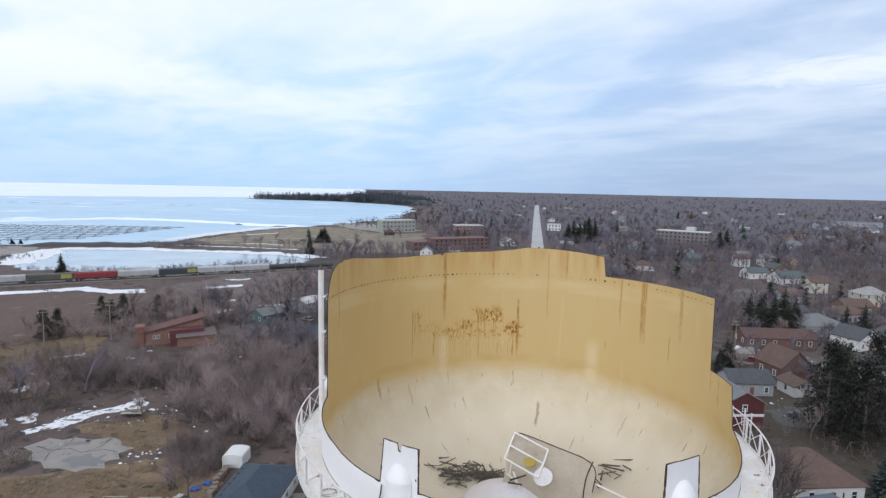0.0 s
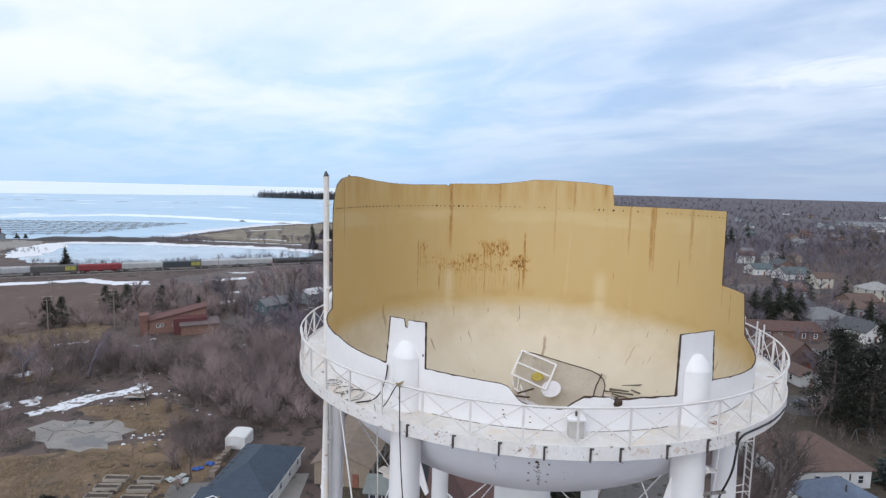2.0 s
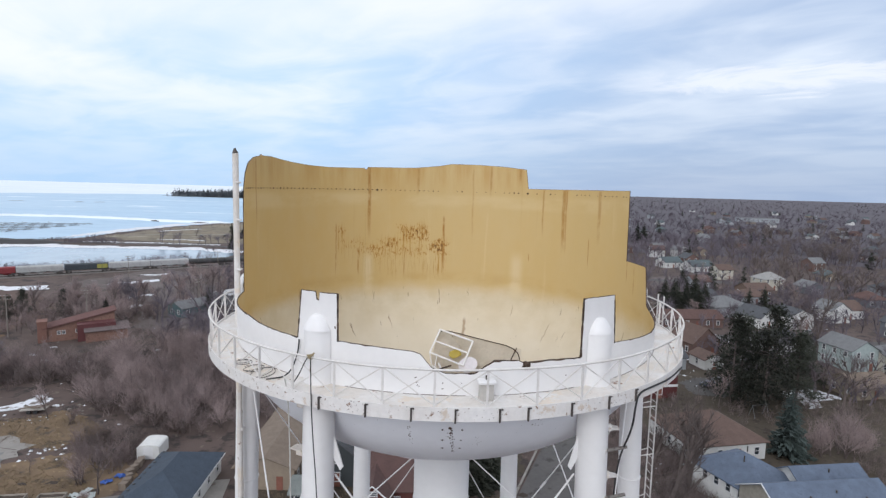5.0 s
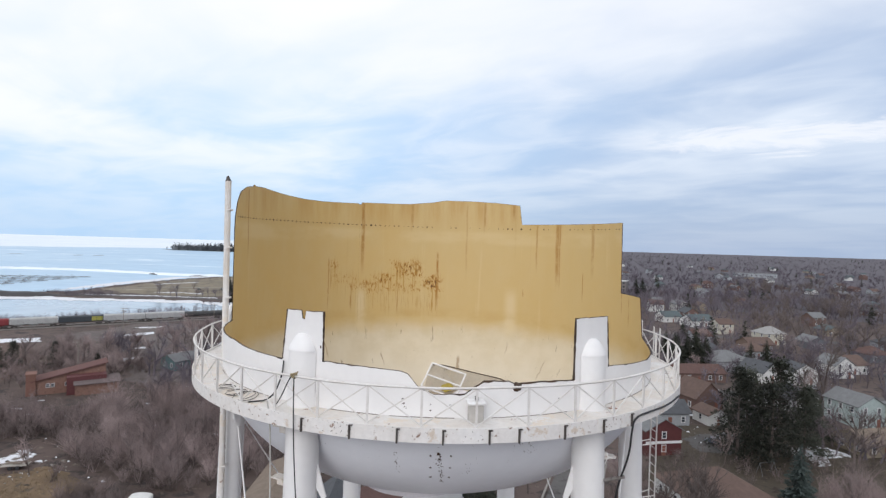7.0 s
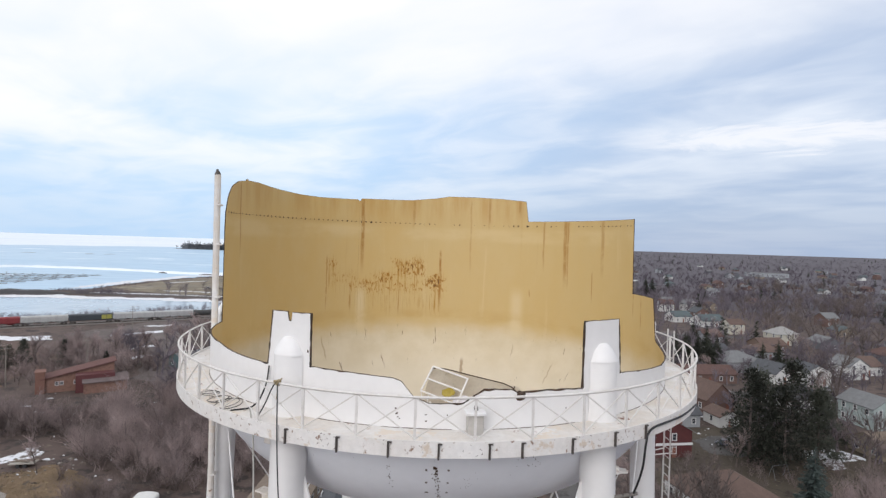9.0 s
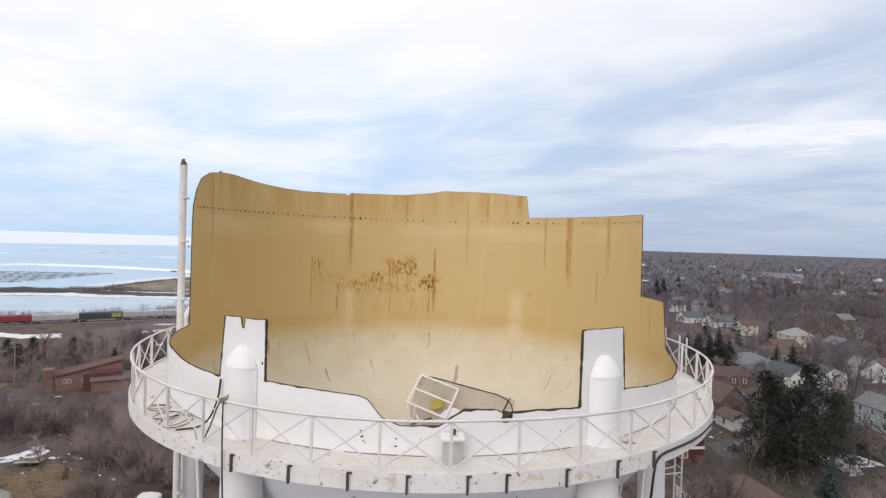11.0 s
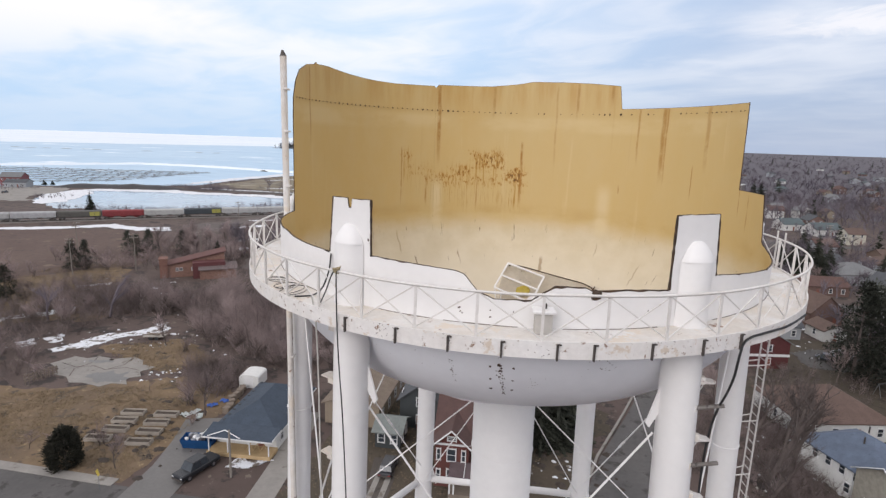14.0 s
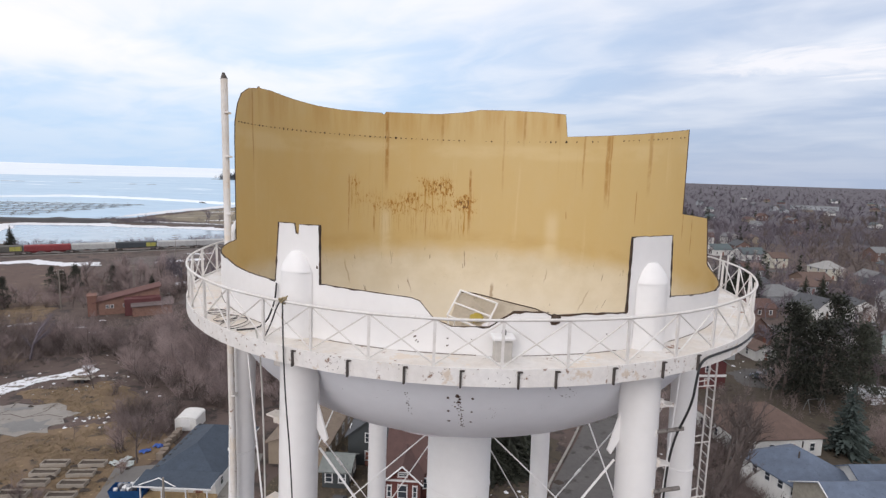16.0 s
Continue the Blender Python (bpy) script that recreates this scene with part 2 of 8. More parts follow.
    # single runs down from the cut edge and the bolt holes: place, half width, foot, head, strength
    for at, wide, low, high, power in ((25.08, 0.11, 41.6, 45.0, 0.85), (21.58, 0.07, 39.9, 42.8, 1.0), (26.7, 0.035, 40.1, 42.5, 0.8), (25.58, 0.05, 40.2, 41.4, 0.8), (31.42, 0.06, 42.4, 45.0, 0.7), (22.8, 0.08, 43.7, 45.0, 0.5),
                                       (20.27, 0.06, 41.4, 45.0, 0.35), (19.46, 0.07, 43.7, 45.2, 0.6), (18.1, 0.09, 44.2, 45.2, 0.6), (16.97, 0.06, 42.0, 44.2, 0.6), (15.95, 0.13, 41.3, 44.2, 0.75), (15.82, 0.05, 41.2, 44.2, 0.7),
                                       (14.08, 0.13, 41.9, 44.2, 0.5), (14.58, 0.03, 41.0, 42.2, 0.8), (17.59, 0.03, 41.0, 41.3, 0.7), (12.2, 0.03, 40.8, 41.7, 0.8), (11.65, 0.04, 40.4, 41.5, 0.8), (23.4, 0.04, 39.9, 41.3, 0.7)):
        waver = calc("MULTIPLY", calc("SUBTRACT", tex(0.5, 0.8, 1.0, 3), 0.5), 0.12)
        d = calc("ABSOLUTE", calc("SUBTRACT", calc("ADD", U, waver), at))
        f = calc("MULTIPLY", span(d, wide * 0.2, wide, power, 0.0), calc("MULTIPLY", span(V, low, low + 0.45 * (high - low)), span(V, high - 0.1, high + 0.15, 1.0, 0.0)))
        col = mix(calc("MULTIPLY", f, span(tex(2.0, 1.2, 2.0, 5), 0.25, 0.55)), col, (0.33, 0.158, 0.026))
    # brown and black streaks down into the bowl
    for at, wide, low, high, power in ((20.45, 0.10, 36.9, 38.0, 0.6), (16.2, 0.04, 37.4, 38.3, 0.4), (26.9, 0.05, 38.3, 39.2, 0.4), (28.6, 0.09, 39.0, 39.9, 0.45), (24.2, 0.04, 37.6, 38.2, 0.35), (18.2, 0.04, 38.4, 38.9, 0.4)):
        d = calc("ABSOLUTE", calc("SUBTRACT", calc("ADD", U, calc("MULTIPLY", calc("SUBTRACT", tex(1.5, 1.5, 1.0, 3), 0.5), 0.3)), at))
        col = mix(calc("MULTIPLY", span(d, wide * 0.3, wide, power, 0.0), window(V, low, high, 0.15)), col, (0.20, 0.105, 0.03))
    # pale washed columns and a brown tide line above the sediment
    for at, wide in ((25.1, 0.35), (18.15, 0.45)):
        d = calc("ABSOLUTE", calc("SUBTRACT", U, at))
        col = mix(calc("MULTIPLY", span(d, 0.05, wide, 0.55, 0.0), window(V, 39.4, 41.2, 0.4)), col, (0.66, 0.55, 0.34))
    col = mix(calc("MULTIPLY", window(V, 39.75, 40.25, 0.2), span(tex(0.6, 1.0, 1.0, 5), 0.4, 0.65, 0, 0.45)), col, (0.46, 0.30, 0.10))
    L(col, bsdf.inputs["Base Color"])
    bsdf.inputs["Roughness"].default_value = 0.62
    bp = N("ShaderNodeBump")
    bp.inputs["Strength"].default_value, bp.inputs["Distance"].default_value = 0.25, 0.02
    L(tex(1.6, 0.8, 3.0, 6), bp.inputs["Height"])
    L(bp.outputs[0], bsdf.inputs["Normal"])
    return m


WHITE = paint("white_tower_paint", (0.83, 0.815, 0.80), (0.78, 0.765, 0.755), 0.55, 0.5, speck=(0.58, 0.52, 0.46), speck_at=0.70, speck_scale=1.7, bump=0.03, grain_value=0.96)
WORN = paint("worn_white_paint", (0.80, 0.785, 0.77), (0.68, 0.61, 0.53), 0.7, 0.9, speck=(0.24, 0.12, 0.07), speck_at=0.63, speck_scale=3.4, bump=0.2, fleck=(0.70, 0.62, 0.53), fleck_at=0.57, fleck_scale=1.1)
RAILPAINT = paint("rail_paint", (0.76, 0.74, 0.72), (0.66, 0.62, 0.58), 0.6, 2.0, speck=(0.25, 0.13, 0.07), speck_at=0.66, speck_scale=5.0)
FASCIA = paint("rust_flecked_fascia", (0.82, 0.80, 0.78), (0.74, 0.70, 0.66), 0.65, 0.9, speck=(0.26, 0.17, 0.12), speck_at=0.60, speck_scale=6.5, bump=0.2, fleck=(0.62, 0.53, 0.44), fleck_at=0.60, fleck_scale=1.6)
BOWLPAINT = paint("bowl_paint", (0.86, 0.875, 0.91), (0.80, 0.815, 0.85), 0.5, 0.35, speck=(0.16, 0.11, 0.09), speck_at=0.73, speck_scale=3.1, bump=0.03, grain_value=0.96)
BURNT = paint("torch_cut_edge", (0.035, 0.028, 0.024), (0.10, 0.055, 0.03), 0.9, 4.0, bump=0.8, bump_scale=60)
LINING = tank_lining()
HOLE = paint("burnt_bolt_hole", (0.030, 0.022, 0.016), (0.085, 0.045, 0.02), 0.9, 9.0)
BLACK = paint("black_rubber", (0.012, 0.012, 0.014), (0.03, 0.03, 0.03), 0.6, 5.0)
DARKSTEEL = paint("dark_steel", (0.06, 0.055, 0.05), (0.12, 0.10, 0.09), 0.6, 5.0, metal=0.4)
RUST = paint("rust", (0.050, 0.032, 0.026), (0.12, 0.068, 0.045), 0.9, 8.0, bump=0.5)
GREYPLATE = paint("roof_plate_underside", (0.76, 0.70, 0.60), (0.66, 0.60, 0.50), 0.75, 1.5, speck=(0.16, 0.10, 0.06), speck_at=0.66, speck_scale=3.0)
LILAC = paint("roof_cap_paint", (0.76, 0.72, 0.74), (0.68, 0.65, 0.66), 0.6, 1.2, speck=(0.3, 0.22, 0.17), speck_at=0.68)
YELLOW = paint("yellow_paint", (0.52, 0.40, 0.05), (0.40, 0.31, 0.07), 0.7, 6.0)
TWIGDEBRIS = paint("dark_debris", (0.075, 0.066, 0.055), (0.19, 0.17, 0.145), 0.9, 6.0)

EARTH = paint("winter_ground", (0.076, 0.053, 0.046), (0.124, 0.089, 0.078), 0.95, 0.035, speck=(0.040, 0.031, 0.029), speck_at=0.53, speck_scale=0.22, bump=0.6, bump_scale=1.2, fleck=(0.150, 0.122, 0.098), fleck_at=0.60, fleck_scale=0.55)
DRYGRASS = paint("dry_grass", (0.215, 0.146, 0.084), (0.135, 0.094, 0.062), 0.95, 0.12, speck=(0.085, 0.064, 0.045), speck_at=0.54, speck_scale=0.35, bump=0.8, bump_scale=3, fleck=(0.29, 0.21, 0.12), fleck_at=0.60, fleck_scale=0.9)
BROWNFIELD = paint("brown_field", (0.094, 0.059, 0.050), (0.122, 0.080, 0.064), 0.95, 0.05, speck=(0.165, 0.125, 0.09), speck_at=0.60, speck_scale=0.14, bump=0.7, fleck=(0.060, 0.042, 0.038), fleck_at=0.58, fleck_scale=0.3, bump_scale=2)
PARKGRASS = paint("park_grass", (0.245, 0.20, 0.135), (0.175, 0.152, 0.11), 0.95, 0.03, speck=(0.11, 0.095, 0.075), speck_at=0.55, speck_scale=0.09, fleck=(0.30, 0.27, 0.22), fleck_at=0.60, fleck_scale=0.05)
# far floor: the blue-mauve of aerial haze is mixed into its colour
HAZYFLOOR = paint("woodland_floor", (0.078, 0.068, 0.082), (0.096, 0.084, 0.098), 0.95, 0.012, speck=(0.056, 0.048, 0.060), speck_at=0.62, speck_scale=0.03, bump=0.0)
# headland trees, lightened and blued in colour for the haze over the lake
HAZYHEADWOODS = paint("hazy_headland_woods", (0.070, 0.080, 0.092), (0.108, 0.118, 0.132), 0.95, 0.02, bump=0.0)
LAWN = paint("winter_lawn", (0.060, 0.048, 0.033), (0.088, 0.068, 0.048), 0.95, 0.15, speck=(0.045, 0.036, 0.028), speck_at=0.55, speck_scale=0.6, bump=0.6, bump_scale=4, fleck=(0.16, 0.125, 0.085), fleck_at=0.61, fleck_scale=0.8)
SNOW = paint("old_snow", (0.80, 0.82, 0.86), (0.68, 0.70, 0.74), 0.6, 0.5, speck=(0.30, 0.26, 0.22), speck_at=0.63, speck_scale=0.8, bump=0.4, bump_scale=4)
SNOWMELT = paint("melting_snow", (0.78, 0.80, 0.84), (0.66, 0.68, 0.72), 0.6, 0.6, speck=(0.13, 0.105, 0.085), speck_at=0.51, speck_scale=0.6, bump=0.5, bump_scale=4)
ASPHALT = paint("asphalt", (0.082, 0.078, 0.077), (0.118, 0.110, 0.107), 0.9, 0.15, speck=(0.05, 0.045, 0.043), speck_at=0.56, speck_scale=0.4, bump=0.4, bump_scale=8)
CONCRETE = paint("old_concrete", (0.31, 0.29, 0.265), (0.23, 0.215, 0.20), 0.9, 0.2, speck=(0.14, 0.12, 0.10), speck_at=0.6, speck_scale=0.35, bump=0.4, bump_scale=5)
GRAVEL = paint("ballast", (0.16, 0.14, 0.13), (0.22, 0.20, 0.18), 0.95, 0.3, bump=0.6, bump_scale=3)
ICE = paint("lake_ice", (0.30, 0.50, 0.69), (0.43, 0.61, 0.77), 0.35, 0.006, speck=(0.74, 0.82, 0.90), speck_at=0.60, speck_scale=0.012, bump=0.0, stretch=(0.6, 1.3, 1))
PONDICE = paint("pond_ice", (0.24, 0.33, 0.42), (0.40, 0.50, 0.58), 0.10, 0.02, speck=(0.16, 0.22, 0.28), speck_at=0.62, speck_scale=0.03, bump=0.0)
ICESNOW = paint("snow_on_ice", (0.83, 0.885, 0.94), (0.72, 0.81, 0.89), 0.6, 0.004, speck=(0.62, 0.72, 0.80), speck_at=0.62, speck_scale=0.008, bump=0.0, stretch=(0.5, 1.6, 1))
BARK = paint("bark", (0.082, 0.064, 0.058), (0.150, 0.120, 0.110), 0.95, 1.0, bump=0.5, bump_scale=10, per_object=0.25)
TWIGS = paint("twigs", (0.236, 0.180, 0.172), (0.346, 0.274, 0.264), 0.95, 0.25, bump=0.0, per_object=0.3)
# both woods below carry distance haze as a mauve-blue tint in their colour
HAZYFARWOODS = paint("hazy_distant_woods", (0.080, 0.064, 0.082), (0.104, 0.085, 0.104), 0.95, 0.006, speck=(0.062, 0.052, 0.068), speck_at=0.55, speck_scale=0.01, bump=0.0)
HAZYWOODS = paint("hazy_far_woods", (0.118, 0.099, 0.116), (0.192, 0.165, 0.190), 0.95, 0.02, speck=(0.118, 0.090, 0.092), speck_at=0.55, speck_scale=0.05, bump=0.0)
NEEDLES = paint("needles", (0.017, 0.021, 0.014), (0.040, 0.043, 0.028), 0.8, 1.2, bump=0.0, per_object=0.25)
BLUESPRUCE = paint("blue_spruce_needles", (0.036, 0.052, 0.048), (0.062, 0.082, 0.074), 0.8, 2.0, bump=0.0)
GLASS = paint("dark_window_glass", (0.03, 0.035, 0.045), (0.05, 0.06, 0.07), 0.12, 1.0, bump=0.0)
TRIM = paint("white_trim", (0.74, 0.74, 0.74), (0.66, 0.66, 0.66), 0.6, 1.5)
WOOD = paint("weathered_wood", (0.24, 0.19, 0.15), (0.17, 0.14, 0.115), 0.9, 1.5, stretch=(1, 6, 1))
DECKWOOD = paint("new_deck_wood", (0.50, 0.36, 0.20), (0.42, 0.29, 0.15), 0.8, 1.5)
PAINTS = {}


def plain(key, a, rough=0.75, k=0.82, scale=1.0, **more):
    """A material by colour, made once."""
    if key not in PAINTS:
        PAINTS[key] = paint(key, a, tuple(c * k for c in a), rough, scale, **more)
    return PAINTS[key]


# ---- mesh helpers ----
def mesh_of(bm, name, *mats, smooth=False):
    me = bpy.data.meshes.new(name)
    bmesh.ops.recalc_face_normals(bm, faces=bm.faces)
    bm.to_mesh(me)
    bm.free()
    for m in mats:
        me.materials.append(m)
    if smooth:
        me.shade_smooth()
    return me


def thing(name, x=0, y=0, z=0, rz=0, label="", category="", group="", kind=""):
    ob = new(name)
    ob.matrix_world = pose(x, y, z, 0, 0, rz)
    return tagged(ob, label, category, group, kind)


def part(name, bm, material, parent, label="", smooth=False):
    mats = material if isinstance(material, tuple) else (material,)
    ob = new(name, bm if isinstance(bm, bpy.types.Mesh) else mesh_of(bm, name, *mats, smooth=smooth))
    ob.parent = parent
    return tagged(ob, label)


def solo(name, bm, material, label="", category="", group="", kind="", smooth=False, m=None):
    """A thing that is one mesh."""
    mats = material if isinstance(material, tuple) else (material,)
    ob = new(name, bm if isinstance(bm, bpy.types.Mesh) else mesh_of(bm, name, *mats, smooth=smooth))
    if m is not None:
        ob.matrix_world = m
    return tagged(ob, label, category, group, kind)


def box(bm, cx, cy, cz, sx, sy, sz, rz=0.0, bevel=0.0):
    """A box by its centre and sizes."""
    got = bmesh.ops.create_cube(bm, size=1.0, matrix=pose(cx, cy, cz, 0, 0, rz) @ Matrix.Diagonal((sx, sy, sz, 1)))
    if bevel:
        edges = list({e for v in got["verts"] for e in v.link_edges})
        bmesh.ops.bevel(bm, geom=edges, offset=bevel, segments=1, affect="EDGES", clamp_overlap=True)
    return bm


def rod(bm, a, b, r, n=8, r2=None, caps=True):
    """A round bar from a to b."""
    a, b = Vector(a), Vector(b)
    d = b - a
    m = Matrix.Translation((a + b) / 2) @ d.to_track_quat("Z", "Y").to_matrix().to_4x4()
    bmesh.ops.create_cone(bm, cap_ends=caps, segments=n, radius1=r, radius2=r if r2 is None else r2, depth=d.length, matrix=m)
    return bm


def prism(bm, outline, z0, z1):
    """An upright prism over an outline."""
    lo = [bm.verts.new((x, y, z0)) for x, y in outline]
    hi = [bm.verts.new((x, y, z1)) for x, y in outline]
    bm.faces.new(hi)
    bm.faces.new(lo[::-1])
    n = len(lo)
    for i in range(n):
        bm.faces.new((lo[i], lo[(i + 1) % n], hi[(i + 1) % n], hi[i]))
    return bm


def polar(az, r, z=0.0):
    a = radians(az)
    return Vector((r * math.sin(a), -r * math.cos(a), z))


def hoop(bm, r, z, tube, a0=0.0, a1=360.0, step=3.0, n=6, wobble=0.0):
    """A round bar bent along a circle."""
    count = max(2, round((a1 - a0) / step))
    closed = abs(a1 - a0 - 360) < 1e-6
    rings = []
    for i in range(count + (0 if closed else 1)):
        az = a0 + (a1 - a0) * i / count
        out = polar(az, 1)
        c = polar(az, r, z + wobble * noise.noise((az * 0.07, 0.3, 1.7)))
        rings.append([bm.verts.new(c + out * (tube * math.cos(t)) + Vector((0, 0, tube * math.sin(t)))) for t in (2 * math.pi * k / n for k in range(n))])
    m = len(rings)
    for i in range(m if closed else m - 1):
        p, q = rings[i], rings[(i + 1) % m]
        for k in range(n):
            bm.faces.new((p[k], p[(k + 1) % n], q[(k + 1) % n], q[k]))
    return bm


def cord(bm, points, r, n=6):
    """A cable through points, smoothed."""
    pts = [Vector(p) for p in points]
    for _ in range(2):
        fine = [pts[0]]
        for p, q in zip(pts, pts[1:]):
            fine += [p.lerp(q, 0.25), p.lerp(q, 0.75)]
        pts = fine + [pts[-1]]
    rings = []
    for i, p in enumerate(pts):
        d = (pts[min(i + 1, len(pts) - 1)] - pts[max(i - 1, 0)]).normalized()
        s = d.cross(Vector((0.3, 0.5, 0.8))).normalized()
        u = d.cross(s)
        rings.append([bm.verts.new(p + s * (r * math.cos(t)) + u * (r * math.sin(t))) for t in (2 * math.pi * k / n for k in range(n))])
    for p, q in zip(rings, rings[1:]):
        for k in range(n):
            bm.faces.new((p[k], p[(k + 1) % n], q[(k + 1) % n], q[k]))
    return bm


# ---- the ground, the lake and the roads ----
def sheet(name, outline, z, material, label="", category="", kind="structure", wavy=0.0, seed=0, thick=0.0):
    """A flat patch of ground with a wavering outline."""
    pts = [Vector((x, y)) for x, y in outline]
    if wavy:
        fine = []
        for p, q in zip(pts, pts[1:] + pts[:1]):
            n = min(60, max(1, int((q - p).length / (wavy * 0.7))))
            for i in range(n):
                c = p.lerp(q, i / n)
                off = noise.noise_vector((c.x / (wavy * 4), c.y / (wavy * 4), seed))
                off2 = noise.noise_vector((c.x / wavy, c.y / wavy, seed + 0.5))
                fine.append(c + Vector((off.x, off.y)) * wavy * 1.6 + Vector((off2.x, off2.y)) * wavy * 0.8)
        pts = fine
    bm = bmesh.new()
    top = [bm.verts.new((p.x, p.y, z)) for p in pts]
    f = bm.faces.new(top)
    if f.normal.z < 0 or (f.normal_update() or f.normal.z < 0):
        f.normal_flip()
    bmesh.ops.triangulate(bm, faces=[f])
    if thick:
        edge = [e for e in bm.edges if e.is_boundary]
        got = bmesh.ops.extrude_edge_only(bm, edges=edge)
        for v in got["geom"]:
            if isinstance(v, bmesh.types.BMVert):
                v.co.z -= thick
    me = bpy.data.meshes.new(name)
    bm.to_mesh(me)
    bm.free()
    me.materials.append(material)
    return tagged(new(name, me), label, category, "", kind)


def strip(name, line, width, z, material, label="", category="road", kind="structure", thick=0.0):
    """A road or path along a line of points."""
    pts = [Vector(p) for p in line]
    left, right = [], []
    for i, p in enumerate(pts):
        d = (pts[min(i + 1, len(pts) - 1)] - pts[max(i - 1, 0)]).normalized()
        s = Vector((-d.y, d.x)) * width / 2
        left.append(p + s)
        right.append(p - s)
    return sheet(name, [tuple(p) for p in left + right[::-1]], z, material, label, category, kind, thick=thick)


bm = bmesh.new()
rings = [0, 30, 60, 120, 240, 500, 1000, 2000, 3400, 4900]
last = None
for r in rings:
    now = [bm.verts.new((r * math.sin(a), r * math.cos(a), 0.0)) for a in (2 * math.pi * k / 72 for k in range(72))] if r else [bm.verts.new((0, 0, 0))]
    if last:
        for k in range(72):
            if len(last) == 1:
                bm.faces.new((last[0], now[(k + 1) % 72], now[k]))
            else:
                bm.faces.new((last[k], last[(k + 1) % 72], now[(k + 1) % 72], now[k]))
    last = now
me = mesh_of(bm, "ground", EARTH, smooth=True)
tagged(new("ground", me), "brown winter earth and leaf litter of the town", "ground", "", "structure")


# ---- the water tower ----
R_TANK, T_TANK = 6.74, 0.024
BOWL_Z, BOWL_B, BOWL_N = 40.0, 3.93, 2.22
FLOOR_Z, R_BALCONY = 39.56, 7.55
COLUMN_AZ = [-24.6 + 60 * k for k in range(6)]
R_COLUMN = 0.385
COLUMN_AZ[3:5] = [154.4, 214.4]
BATTER = 0.028


def r_column(z):
    """The columns lean in towards the tank."""
    return 6.64 + BATTER * (40.8 - z)


def r_shell(z):
    return R_TANK + 0.012 if z >= BOWL_Z else (R_TANK + 0.012) * max(0.0, 1 - (min(BOWL_B, BOWL_Z - z) / BOWL_B) ** BOWL_N) ** (1 / BOWL_N)


tower = thing("water_tower", label="half-demolished white steel water tower on six round columns", category="water tower")

# the line along which the wall was cut: azimuth from the camera's side, height
CUT_FRONT = [(-81.8, 40.62), (-61, 40.64), (-50, 40.65), (-42, 40.57), (-30.2, 40.53), (-28.9, 41.71), (-25.2, 41.72), (-24.9, 41.54), (-24.3, 41.52), (-24.1, 41.71), (-19.9, 41.73), (-19.8, 40.62),
             (-12.7, 40.60), (-4.2, 40.55), (-2.8, 40.50), (-0.6, 40.2), (2.1, 40.07), (7.8, 40.09), (11.4, 40.38), (16.2, 40.36), (17.4, 40.30), (23, 40.32), (30.6, 40.28), (30.7, 41.70), (39.7, 41.70), (40.7, 40.49),
             (50, 40.40), (61, 40.30), (76, 40.27), (83, 40.32), (87, 40.38)]
CUT_BACK = [(88.2, 40.45), (90.8, 41.69), (104.2, 41.69), (104.7, 44.25), (150.6, 44.22), (151.6, 45.06), (161, 45.18), (170, 45.24), (180.7, 45.26), (185.5, 45.16), (195, 45.04), (213.6, 45.00), (214.5, 44.88),
            (215.3, 44.95), (230, 44.92), (238.4, 44.95), (247.7, 45.04), (257.8, 45.17), (263.0, 45.17), (263.4, 45.21), (263.9, 45.20), (264.2, 45.15), (268.5, 45.08), (272.9, 44.86), (275.6, 44.5), (277.4, 44.0), (277.8, 43.4)]


def cut_line():
    """The cut with its ragged steps, from -81.8 round to 278.2 degrees."""
    line = []
    keys = CUT_FRONT + CUT_BACK + [(278.2, 40.62)]
    for (a, h), (b, k) in zip(keys, keys[1:]):
        n = max(1, int(abs(b - a) / 0.9))
        for i in range(n):
            f = i / n
            az, z = a + (b - a) * f, h + (k - h) * f
            ragged = 0.016 if a < 86 else 0.006
            line.append((az, z + (ragged * noise.noise((az * 1.3, 2.0, 0.0)) if i else 0)))
    return line


